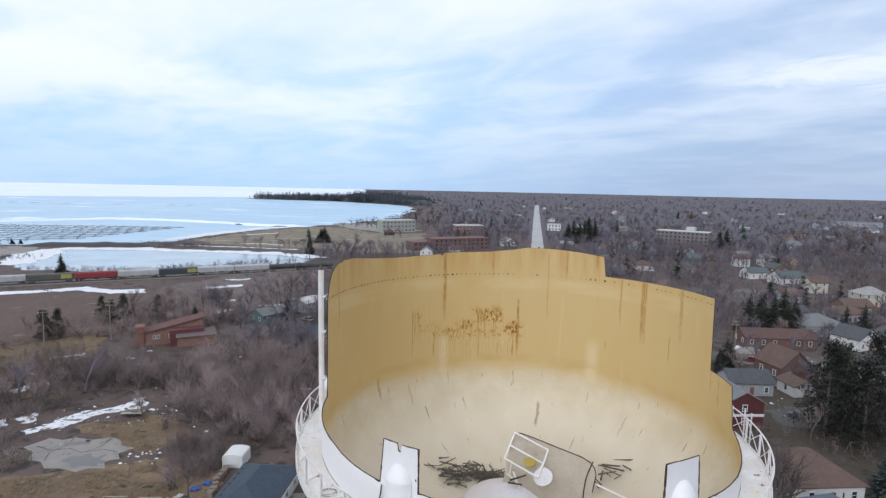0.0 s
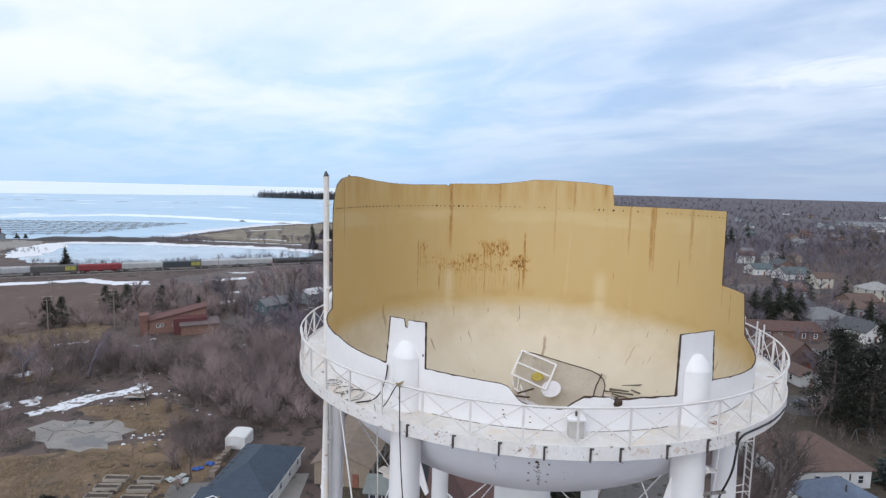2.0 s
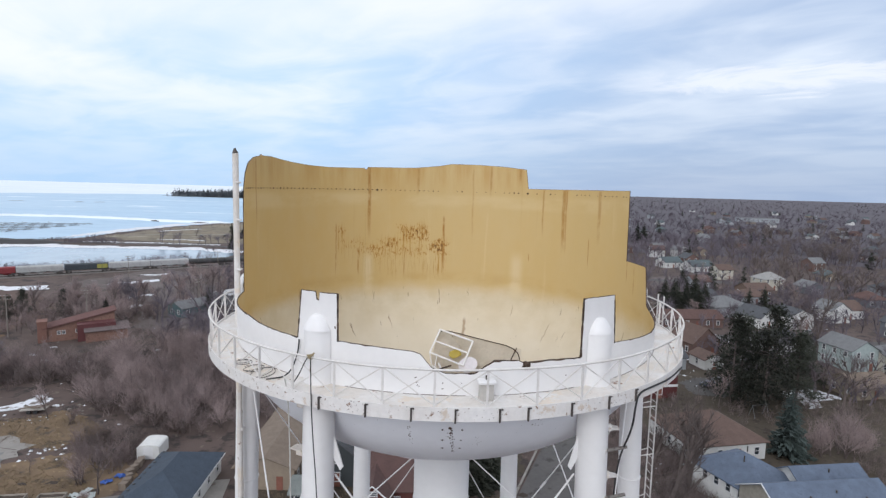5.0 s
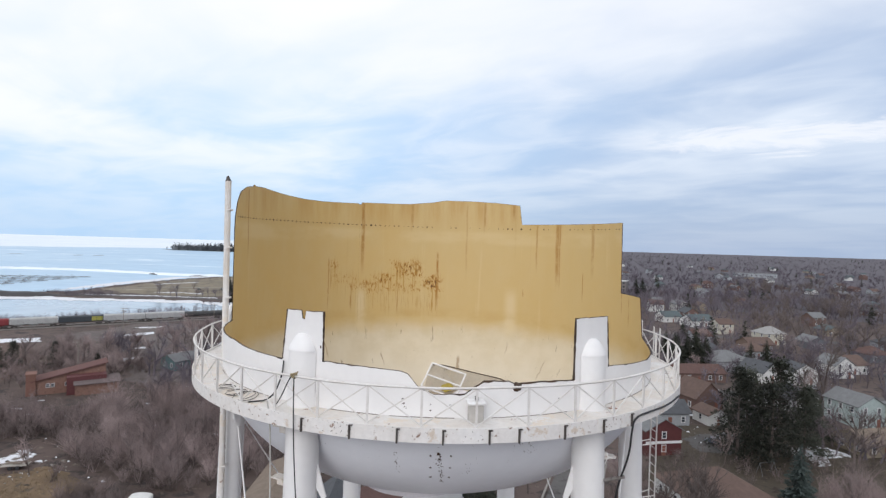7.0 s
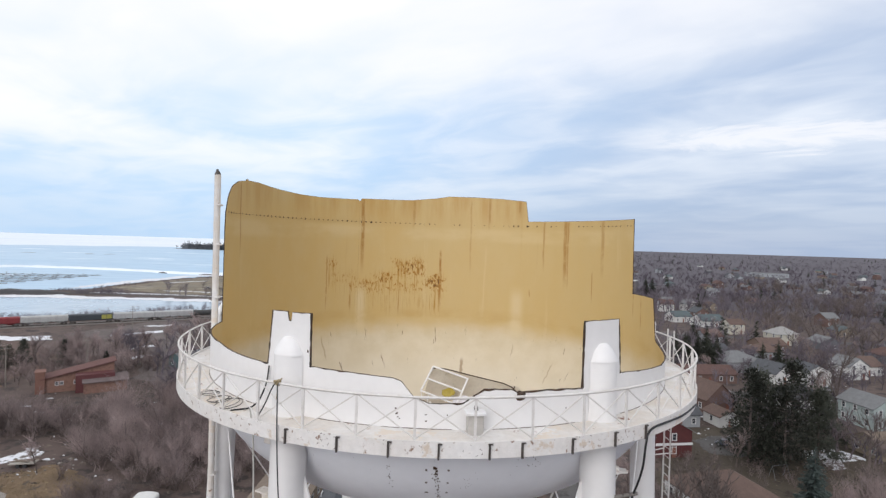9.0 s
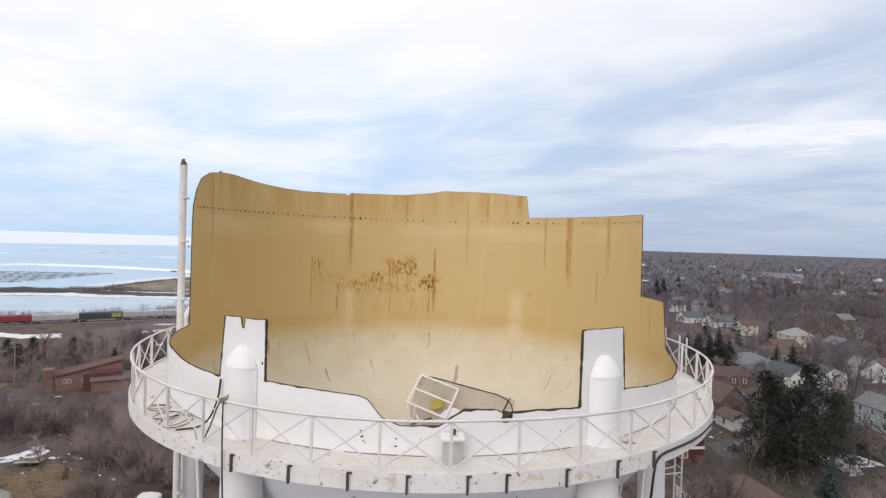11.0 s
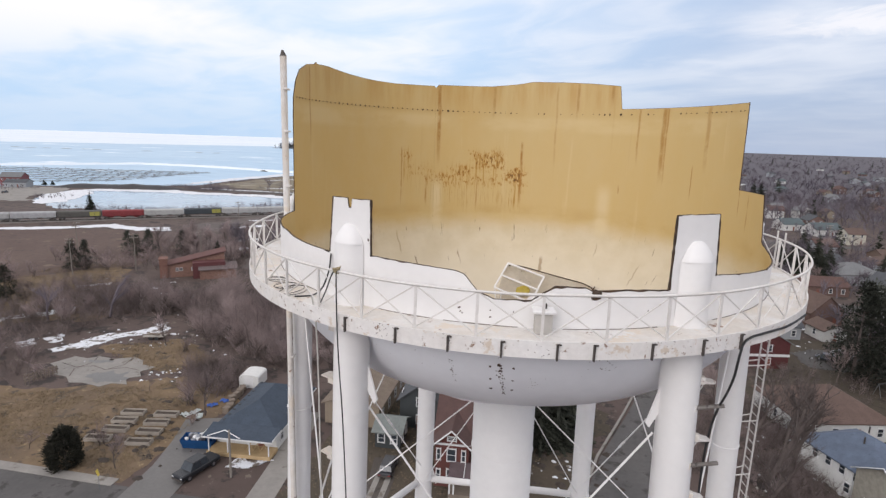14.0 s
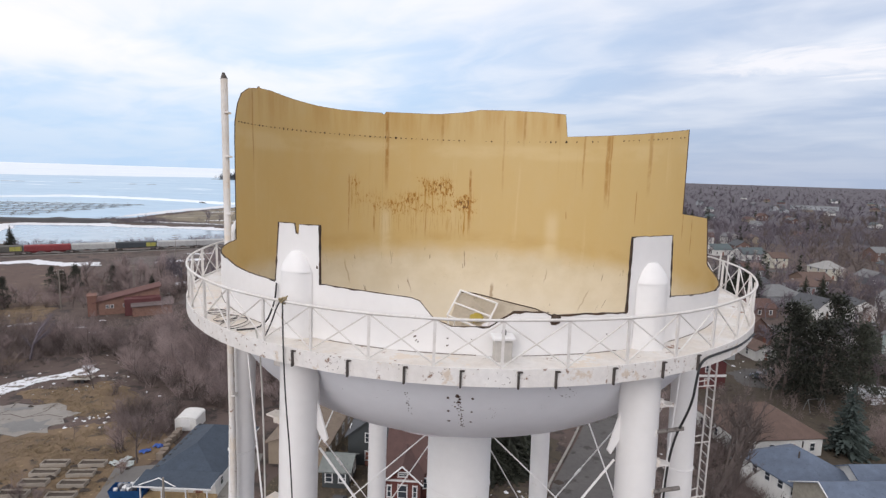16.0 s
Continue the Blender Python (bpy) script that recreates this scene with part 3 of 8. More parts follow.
def build_tank_wall():
    line = cut_line()
    bm = bmesh.new()
    uv = bm.loops.layers.uv.new("UVMap")
    inner, outer = R_TANK - T_TANK / 2, R_TANK + T_TANK / 2
    low = 39.5
    cols = []
    for az, z in line:
        col = []
        for r in (inner, outer):
            col.append([bm.verts.new(polar(az, r, low + (z - low) * f)) for f in (0, 0.5, 1)])
        cols.append((az, z, col))
    n = len(cols)

    def face(vs, us, mat):
        f = bm.faces.new(vs)
        f.material_index = mat
        f.smooth = mat != 2
        for lp, (u, v) in zip(f.loops, us):
            lp[uv].uv = (u, v)

    for i in range(n):
        a, b = cols[i], cols[(i + 1) % n]
        ua, ub = radians(a[0]) * R_TANK, radians(b[0]) * R_TANK
        if i == n - 1:
            ub = ua + 0.03
        for side in (0, 1):
            for k in range(2):
                vs = [a[2][side][k], b[2][side][k], b[2][side][k + 1], a[2][side][k + 1]]
                us = [(ua, vs[0].co.z), (ub, vs[1].co.z), (ub, vs[2].co.z), (ua, vs[3].co.z)]
                if side == 0:
                    vs, us = vs[::-1], us[::-1]
                face(vs, us, side)
        face([a[2][1][2], b[2][1][2], b[2][0][2], a[2][0][2]], [(0, 0)] * 4, 2)
    for f in bm.faces:
        if f.material_index == 2:
            for e in f.edges:
                e.smooth = False
    me = bpy.data.meshes.new("tank_wall")
    bm.normal_update()
    bm.to_mesh(me)
    bm.free()
    for m in (LINING, WHITE, BURNT):
        me.materials.append(m)
    part("tank_wall", me, LINING, tower, "ochre-stained inside, white outside, with torch-cut edges")


def build_cut_edge():
    """Slag and burnt paint along the cut, on both faces; thick on the near rim, thin on the tall wall."""
    line = cut_line()
    bm = bmesh.new()
    prev = None
    for i, (az, z) in enumerate(line):
        near = az < 84
        w = (0.004 + 0.014 * noise.noise((az * 0.9, 7.0, 1.0)) + 0.060 * max(0, noise.noise((az * 2.3, 3.0, 4.0)) - 0.12)) if near else 0.005 + 0.004 * noise.noise((az * 1.1, 5, 2))
        if 6 < az < 31:
            w += 0.012 + 0.05 * max(0, noise.noise((az * 1.7, 1.0, 8.0)))
        w = max(0.002, w)
        t = 0.004 if near else 0.002
        nxt = line[(i + 1) % len(line)]
        steep = abs(nxt[1] - z) > 0.3 and abs(nxt[0] - az) < 2
        ro, ri = R_TANK + T_TANK / 2 + t, R_TANK - T_TANK / 2 - t
        lip = 0.003 if near else 0.002
        ring = [bm.verts.new(polar(az, r, h)) for r, h in ((ro, z - w), (ro, z + lip), (ri, z + lip), (ri, z - w))]
        if prev:
            for k in range(4):
                bm.faces.new((prev[k], prev[(k + 1) % 4], ring[(k + 1) % 4], ring[k]))
        prev = ring
    part("cut_edge", bm, BURNT, tower, "black torch-burnt slag along the cut")
    # burnt upright sides of the two stubs left at the columns
    for foot, head, z0, z1 in ((-30.0, -28.95, 40.53, 41.71), (-19.85, -19.9, 40.6, 41.73), (30.62, 30.7, 40.28, 41.7), (40.6, 39.75, 40.47, 41.7)):
        bm = bmesh.new()
        n = 14
        prev = None
        for i in range(n + 1):
            z = z0 + (z1 - z0) * i / n
            w = max(0.06, 0.20 + 0.34 * noise.noise((head, z * 7, 1.0)))
            az = foot + (head - foot) * i / n
            ring = [bm.verts.new(polar(az + d, r, z)) for d, r in ((-w * 0.6, R_TANK + 0.020), (w * 0.6, R_TANK + 0.020), (w * 0.6, R_TANK - 0.020), (-w * 0.6, R_TANK - 0.020))]
            if prev:
                for k in range(4):
                    bm.faces.new((prev[k], prev[(k + 1) % 4], ring[(k + 1) % 4], ring[k]))
            prev = ring
        part("burnt_edge", bm, BURNT, tower)


def build_bowl():
    bm = bmesh.new()
    uv = bm.loops.layers.uv.new("UVMap")
    seg, rows = 96, 28
    for side, (a, b) in enumerate(((R_TANK - T_TANK / 2, BOWL_B), (R_TANK + T_TANK / 2, BOWL_B + T_TANK))):
        grid = []
        for j in range(rows + 1):
            t0 = math.asin(((BOWL_Z - 39.95) / b) ** (BOWL_N / 2))
            th = t0 + (math.pi / 2 - t0) * j / rows
            r, z = a * max(0.0, math.cos(th)) ** (2 / BOWL_N), BOWL_Z - b * math.sin(th) ** (2 / BOWL_N)
            grid.append([bm.verts.new(polar(360 * k / seg, max(r, 0.02), z)) for k in range(seg)])
        for j in range(rows):
            for k in range(seg):
                vs = [grid[j][k], grid[j][(k + 1) % seg], grid[j + 1][(k + 1) % seg], grid[j + 1][k]]
                f = bm.faces.new(vs if side == 0 else vs[::-1])
                f.material_index, f.smooth = side, True
                for lp, kk in zip(f.loops, (k, k + 1, k + 1, k) if side == 0 else (k, k + 1, k + 1, k)[::-1]):
                    c = lp.vert.co
                    arc = math.hypot(c.x, c.y)
                    az = 360 * kk / seg
                    lp[uv].uv = (radians(az) * R_TANK, min(c.z, 39.95) - 0.45 * (R_TANK - arc))
    me = bpy.data.meshes.new("bowl")
    bmesh.ops.recalc_face_normals(bm, faces=bm.faces)
    bm.to_mesh(me)
    bm.free()
    for m in (LINING, BOWLPAINT):
        me.materials.append(m)
    part("bowl", me, LINING, tower, "white dished bottom, cream sediment inside")


build_tank_wall()
build_cut_edge()
build_bowl()

# bolt holes round the top course, upright weld seams
bm = bmesh.new()
bmesh.ops.create_cone(bm, cap_ends=True, segments=7, radius1=0.036, radius2=0.028, depth=0.016)
for v in bm.verts:
    v.co += noise.noise_vector(v.co * 40) * 0.010
bolt_mesh = mesh_of(bm, "bolt_hole", HOLE)
for k in range(92):
    az = 106 + k * 1.86 + random.uniform(-0.15, 0.15)
    if az > 276 or (150 < az < 186 and random.random() < 0.55) or (az < 150 and random.random() < 0.62):
        continue
    ob = part("bolt_hole", bolt_mesh, HOLE, tower)
    ob.matrix_world = Matrix.Translation(polar(az, R_TANK - 0.024, 44.02)) @ polar(az, 1).to_track_quat("Z", "Y").to_matrix().to_4x4() @ Matrix.Diagonal((random.uniform(0.3, 0.9), random.uniform(0.3, 1.0), 1, 1)) @ Matrix.Scale(1.5 if random.random() < 0.12 else 1.0, 4)
for az, top in ((214.6, 44.85),):
    bm = bmesh.new()
    rod(bm, polar(az, R_TANK - 0.022, 39.3), polar(az, R_TANK - 0.020, top), 0.0035, 5)
    part("weld_seam", bm, plain("seam_gold", (0.50, 0.36, 0.15), scale=3), tower)

# balcony
bm = bmesh.new()
seg = 144
prof = [(R_TANK + 0.02, FLOOR_Z), (R_BALCONY, FLOOR_Z), (R_BALCONY, FLOOR_Z - 0.03), (R_TANK + 0.02, FLOOR_Z - 0.03)]
prev = first = None
for k in range(seg + 1):
    sag = 0.012 * noise.noise((k * 0.35, 1, 1))
    ring = [bm.verts.new(polar(360 * k / seg, r, z + (sag if r > 7 else 0))) for r, z in prof] if k < seg else first
    if prev:
        for i in range(4):
            bm.faces.new((prev[i], prev[(i + 1) % 4], ring[(i + 1) % 4], ring[i]))
    first = first or ring
    prev = ring
part("balcony_floor", bm, WORN, tower, "worn cream-white deck plate with rust stains")
bm = bmesh.new()
prof = [(R_BALCONY - 0.012, FLOOR_Z + 0.05), (R_BALCONY + 0.015, FLOOR_Z + 0.05), (R_BALCONY + 0.015, FLOOR_Z - 0.26), (R_BALCONY - 0.07, FLOOR_Z - 0.26), (R_BALCONY - 0.07, FLOOR_Z - 0.24), (R_BALCONY - 0.012, FLOOR_Z - 0.24)]
prev = first = None
for k in range(seg + 1):
    ring = [bm.verts.new(polar(360 * k / seg, r, z)) for r, z in prof] if k < seg else first
    if prev:
        for i in range(len(prof)):
            bm.faces.new((prev[i], prev[(i + 1) % len(prof)], ring[(i + 1) % len(prof)], ring[i]))
    first = first or ring
    prev = ring
part("balcony_fascia", bm, FASCIA, tower, "rust-flecked white channel beam")
# brackets under the deck
for k in range(48):
    az = 7.5 * k + 3.0
    b2 = bmesh.new()
    d = polar(az + 90, 0.012)
    pts = [polar(az, R_TANK + 0.0, FLOOR_Z - 0.03), polar(az, R_BALCONY - 0.07, FLOOR_Z - 0.03), polar(az, R_BALCONY - 0.07, FLOOR_Z - 0.12), polar(az, R_TANK - 0.02, FLOOR_Z - 0.42)]
    p, q = [b2.verts.new(v - d) for v in pts], [b2.verts.new(v + d) for v in pts]
    b2.faces.new(p)
    b2.faces.new(q[::-1])
    for i in range(4):
        b2.faces.new((p[i], p[(i + 1) % 4], q[(i + 1) % 4], q[i]))
    part("balcony_bracket", b2, WHITE, tower)
# dark clips on the fascia
for az in (-19.4, -10.9, -3.3, 3.8, 11.0, 15.8, 23.8, 31.8, 38.9):
    b2 = bmesh.new()
    box(b2, 0, 0, 0, 0.035, 0.05, 0.30, bevel=0.006)
    box(b2, 0.03, 0.0, 0.14, 0.07, 0.05, 0.02)
    ob = part("fascia_clip", b2, DARKSTEEL, tower, "dark steel clip")
    ob.matrix_world = Matrix.Translation(polar(az, R_BALCONY + 0.035, FLOOR_Z - 0.13)) @ pose(0, 0, 0, 0, 0, az)

# railing
RAIL_Z = 40.42
bm = bmesh.new()
hoop(bm, R_BALCONY - 0.02, RAIL_Z, 0.026, step=2.5, wobble=0.02)
part("top_rail", bm, RAILPAINT, tower, smooth=True)
N_POST = 42
bm = bmesh.new()
box(bm, 0, 0, (RAIL_Z - FLOOR_Z) / 2, 0.05, 0.012, RAIL_Z - FLOOR_Z)
box(bm, 0, 0.025, (RAIL_Z - FLOOR_Z) / 2, 0.012, 0.05, RAIL_Z - FLOOR_Z)
box(bm, 0, 0.01, 0.01, 0.09, 0.09, 0.02)
post_mesh = mesh_of(bm, "rail_post", RAILPAINT)
for k in range(N_POST):
    az = 0.35 + 360 * k / N_POST
    ob = part("rail_post", post_mesh, RAILPAINT, tower)
    ob.matrix_world = Matrix.Translation(polar(az, R_BALCONY - 0.03, FLOOR_Z)) @ pose(0, 0, 0, 0, random.uniform(-0.6, 0.6), az)
    for s in (0, 1):
        b2 = bmesh.new()
        az2 = az + 360 / N_POST
        a, b = (polar(az, R_BALCONY - 0.035 - 0.012 * s, FLOOR_Z + 0.07), polar(az2, R_BALCONY - 0.035 - 0.012 * s, RAIL_Z - 0.02))
        if s:
            a, b = Vector((*a.xy, RAIL_Z - 0.02)), Vector((*b.xy, FLOOR_Z + 0.07))
        rod(b2, a, b, 0.014, 5)
        part("rail_brace", b2, RAILPAINT, tower)

# columns with their capped tops
bm = bmesh.new()
zs = [0, 8, 14, 20, 27.6, 34, 37.4, 38.0, 38.4, 38.7, 39.0, 39.4, 39.8, 40.3, 40.84]
prev = None
n = 32
for i, z in enumerate(zs):
    ring = []
    for k in range(n):
        t = 2 * math.pi * k / n
        x, y = R_COLUMN * math.sin(t), -R_COLUMN * math.cos(t)
        y = min(y, r_column(z) - r_shell(z))
        ring.append(bm.verts.new((x, y, z)))
    if prev:
        for k in range(n):
            bm.faces.new((prev[k], prev[(k + 1) % n], ring[(k + 1) % n], ring[k]))
    prev = ring
column_mesh = mesh_of(bm, "column", WHITE, smooth=True)
bm = bmesh.new()
rings = []
for k_, z in ((1.0, 40.83), (0.985, 40.86), (0.82, 40.98), (0.60, 41.10), (0.38, 41.185), (0.22, 41.205), (0.05, 41.21)):
    row = []
    for k in range(21):
        x = 0.372 * k_ * (k / 10 - 1)
        bulge = math.sqrt(max(0.0, 1 - (k / 10 - 1) ** 2))
        row.append(bm.verts.new((x, -0.115 - (R_COLUMN - 0.115) * k_ * bulge, z)))
    rings.append(row)
for lo, hi in zip(rings, rings[1:]):
    for p, q, r, s in zip(lo, lo[1:], hi[1:], hi):
        bm.faces.new((p, q, r, s))
bm.faces.new(rings[-1])
cap_mesh = mesh_of(bm, "column_cap", WHITE, smooth=True)
bm = bmesh.new()
hoop(bm, R_COLUMN + 0.01, 0, 0.02, step=15, n=4)
band_mesh = mesh_of(bm, "column_band", WHITE)
for az in COLUMN_AZ:
    m = Matrix.Translation(polar(az, r_column(0))) @ pose(0, 0, 0, 0, 0, az) @ pose(0, 0, 0, -math.degrees(math.atan(BATTER)), 0, 0)
    col = part("column", column_mesh, WHITE, tower)
    col.matrix_world = m
    cap = part("column_cap", cap_mesh, WHITE, col)
    for z in (9.0, 18.5, 27.7, 34.0):
        part("weld_band", band_mesh, WHITE, col).location = (0, 0, z)
    # gusset plates where the rods meet the column
    for s in (-1, 1):
        for z in (38.15, 28.05, 14.3):
            b2 = bmesh.new()
            vs = [(s * 0.33, 0.10, z + 0.2), (s * 0.33, 0.10, z - 0.42), (s * 0.53, 0.16, z - 0.76), (s * 0.60, 0.18, z - 0.66)]
            p, q = [b2.verts.new(v) for v in vs], [b2.verts.new((v[0], v[1] + 0.03, v[2])) for v in vs]
            b2.faces.new(p)
            b2.faces.new(q[::-1])
            for i in range(4):
                b2.faces.new((p[i], p[(i + 1) % 4], q[(i + 1) % 4], q[i]))
            part("gusset_plate", b2, WHITE, col)

# riser
bm = bmesh.new()
rod(bm, (0, 0, 0), (0, 0, 36.10), 0.98, 40)
for f in bm.faces:
    f.smooth = len(f.verts) == 4
part("riser", bm, WHITE, tower, "wide white centre riser pipe")
for z in (27.6, 20.0, 12.0, 33.2):
    bm = bmesh.new()
    hoop(bm, 0.985, z, 0.02, step=9, n=4)
    part("weld_band", bm, WHITE, tower)
# struts between the columns and the crossed rods
for z in (27.6, 14.0):
    for k in range(6):
        a, b = polar(COLUMN_AZ[k], r_column(z), z), polar(COLUMN_AZ[(k + 1) % 6], r_column(z), z)
        d = (b - a).normalized()
        bm = bmesh.new()
        rod(bm, a + d * 0.36, b - d * 0.36, 0.15, 12)
        part("strut", bm, WHITE, tower, smooth=True)
for z0, z1 in ((28.0, 37.65), (14.4, 27.2), (0.6, 13.6)):
    for k in range(6):
        if k == 3 and z0 == 28.0:      # the far panel has lost its upper rods
            continue
        for s in (0, 1):
            p, q = COLUMN_AZ[k], COLUMN_AZ[(k + 1) % 6]
            if s:
                p, q = q, p
            a, b = polar(p, r_column(z0) - 0.1, z0), polar(q, r_column(z1) - 0.1, z1)
            d = (b - a).normalized()
            bm = bmesh.new()
            rod(bm, a + d * 0.55, b - d * 0.6, 0.026, 6)
            mid = a.lerp(b, 0.36)
            rod(bm, mid - d * 0.22, mid + d * 0.22, 0.05, 6)
            part("tie_rod", bm, WHITE, tower)
# rods from the riser to the columns
for az, z1 in zip(COLUMN_AZ[2:], (29.4, 27.9, 27.9, 29.4)):
    bm = bmesh.new()
    rod(bm, polar(az, 0.9, 34.8), polar(az, r_column(z1) - 0.36, z1), 0.022, 6)
    part("tie_rod", bm, WHITE, tower)

# tall pipe that rises past the wall
bm = bmesh.new()
rod(bm, polar(-79.3, R_TANK + 0.14, 0), polar(-79.3, R_TANK + 0.14, 45.12), 0.095, 12)
pipe = solo("standpipe", bm, WORN, "tall thin white steel pipe clamped beside the tank wall", "pipe", smooth=False)
for z in (41.4, 43.0, 36.0, 30.0, 24.0, 44.2):
    b2 = bmesh.new()
    p = polar(-79.3, R_TANK + 0.06, z)
    box(b2, *p, 0.28, 0.12, 0.05, rz=-79.3, bevel=0.01)
    part("clamp", b2, RAILPAINT, pipe)
b2 = bmesh.new()
p = polar(-79.3, R_TANK + 0.14, 45.16)
rod(b2, p - Vector((0.0, 0, 0.05)), p + Vector((-0.02, 0.0, 0.12)), 0.10, 10, r2=0.03)
part("pipe_cap", b2, DARKSTEEL, pipe, "dark rusted pipe end")

# ladder down the outside of one column
lad = thing("ladder", label="white steel ladder fixed outside a tower column", category="ladder")
la = 97.0
side = polar(la + 90, 1)
for s in (-1, 1):
    bm = bmesh.new()
    c = polar(la, R_BALCONY + 0.12)
    box(bm, 0, 0, 20.3, 0.07, 0.02, 40.6)
    ob = part("stringer", bm, RAILPAINT, lad)
    ob.matrix_world = Matrix.Translation(c + side * (0.22 * s)) @ pose(0, 0, 0, 0, 0, la)
bm = bmesh.new()
rod(bm, (-0.22, 0, 0), (0.22, 0, 0), 0.012, 5)
rung_mesh = mesh_of(bm, "rung", RAILPAINT)
for k in range(130):
    ob = part("rung", rung_mesh, RAILPAINT, lad)
    ob.matrix_world = Matrix.Translation(polar(la, R_BALCONY + 0.12, 1.0 + 0.3 * k)) @ pose(0, 0, 0, 0, 0, la)
for z in (38.3, 36.6, 34.8, 33.0, 31.2, 29.4, 27.6, 22, 16, 10):
    bm = bmesh.new()
    for s in (-1, 1):
        a, b = polar(la, R_BALCONY + 0.12, z) + side * (0.22 * s), polar(95.4, r_column(z) + 0.3, z) + side * (0.16 * s)
        rod(bm, a, b, 0.02, 5)
    part("standoff", bm, RAILPAINT, lad)

# cables and mounts
bm = bmesh.new()
cord(bm, [polar(-27.0, R_BALCONY - 0.25, FLOOR_Z + 0.03), polar(-24.5, R_BALCONY - 0.12, FLOOR_Z + 0.35), polar(-22.4, R_BALCONY - 0.02, RAIL_Z - 0.1), polar(-21.4, R_BALCONY - 0.02, RAIL_Z + 0.06), polar(-20.9, R_BALCONY + 0.05, RAIL_Z - 0.1), polar(-20.8, R_BALCONY + 0.06, 39.5), polar(-20.4, R_BALCONY + 0.06, 38.5), polar(-19.8, R_BALCONY + 0.04, 37.5), polar(-19.0, R_BALCONY, 34), polar(-18.4, R_BALCONY - 0.1, 26), polar(-18.2, R_BALCONY - 0.1, 0.1)], 0.013)
solo("cable", bm, BLACK, "black cable hung over the railing down a column", "cable", "loose cables", smooth=True)
bm = bmesh.new()
cord(bm, [polar(62, R_BALCONY + 0.05, 39.42), polar(52, R_BALCONY + 0.05, 39.45), polar(45, R_BALCONY + 0.05, 39.5), polar(39.3, R_BALCONY + 0.07, 39.5), polar(38.2, R_BALCONY + 0.1, 39.2), polar(38.6, R_BALCONY + 0.02, 38.6), polar(40.2, R_TANK + 0.35, 37.6), polar(40.8, R_TANK + 0.22, 36.2), polar(40.6, R_TANK + 0.32, 35), polar(41, R_TANK + 0.25, 33), polar(40.8, R_TANK + 0.3, 28), polar(40.8, R_TANK + 0.3, 0.1)], 0.023)
solo("cable", bm, BLACK, "thick black cable looped from the balcony edge down a column", "cable", "loose cables", smooth=True)
bm = bmesh.new()
cord(bm, [polar(-33, 7.4, FLOOR_Z + 0.02), polar(-31, 6.95, FLOOR_Z + 0.02), polar(-29.5, 6.82, 40.1), polar(-29.2, 6.80, 40.5)], 0.018)
solo("cable", bm, BLACK, "black cable rising from the deck to the cut wall", "cable", "loose cables", smooth=True)
# coils of pale cable; their dark colour stands in for the shadows they cast
for az, r, tilt, rad_ in ((-40, 7.18, 0, 0.24), (-36.5, 7.2, 4, 0.30), (-45, 7.15, -4, 0.20)):
    bm = bmesh.new()
    pts = [(rad_ * (1 + 0.2 * math.sin(k * 0.11)) * math.cos(k * 0.3), rad_ * (0.85 + 0.2 * math.cos(k * 0.13)) * math.sin(k * 0.3), 0.02 + 0.001 * k) for k in range(40)]
    cord(bm, pts, 0.008, 5)
    solo("cable_coil", bm, DARKSTEEL, "loose coil of cable lying on the balcony deck, coloured dark as its shadow", "cable", "loose cables", m=Matrix.Translation(polar(az, r, FLOOR_Z)) @ pose(0, 0, 0, 0, tilt, az * 3))
for z in (37.92, 36.70, 35.42, 34.1, 32.8):
    base = polar(35.4, r_column(z) - 0.02, z)
    d = polar(35.4 + 55, 1)
    bm = bmesh.new()
    box(bm, *(base + d * 0.41 + Vector((0, 0, 0.50))), 0.10, 0.12, 0.16, rz=35.4 + 55, bevel=0.01)
    mnt = solo("antenna_mount", bm, WORN, "white steel mounting bracket bolted to a column", "bracket", "column mounts")
    b2 = bmesh.new()
    box(b2, *(base + d * 0.54 + Vector((0, 0, 0.50))), 0.20, 0.16, 0.025, rz=35.4 + 40)
    box(b2, *(base + d * 0.56 + Vector((0, 0, 0.47))), 0.06, 0.22, 0.06, rz=35.4 + 70)
    part("shelf_plate", b2, RAILPAINT, mnt)
    o = base + polar(35.4 + 18, 0.385)
    e = polar(35.4 + 66, 1)
    b2 = bmesh.new()
    rod(b2, o, o + e * 0.54 + Vector((0, 0, 0.07)), 0.042, 8)
    part("stub_pipe", b2, plain("weathered_pipe", (0.20, 0.18, 0.165), 0.6, speck=(0.06, 0.05, 0.045), speck_at=0.52, speck_scale=8), mnt, "short grey-brown pipe")
    b2 = bmesh.new()
    box(b2, *(o - e * 0.01), 0.12, 0.06, 0.14, rz=35.4 + 35, bevel=0.01)
    part("foot_plate", b2, WORN, mnt)
    b2 = bmesh.new()
    rod(b2, base + polar(35.4 + 80, 0.43) + Vector((0, 0, 0.05)), base + polar(35.4 + 80, 0.62) + Vector((0, 0, 0.40)), 0.012, 5)
    part("stay", b2, RAILPAINT, mnt)
# thin pale conduit down beside a column
bm = bmesh.new()
cord(bm, [polar(-27.6, 7.45, 39.75), polar(-27.5, 7.35, 39.2), polar(-27.5, 7.30, 37), polar(-27.4, 7.30, 30), polar(-27.4, 7.3, 0.1)], 0.016)
solo("cable", bm, plain("pale_cable", (0.62, 0.60, 0.56), 0.6), "thin pale cable hanging down beside a column", "cable", "loose cables", smooth=True)
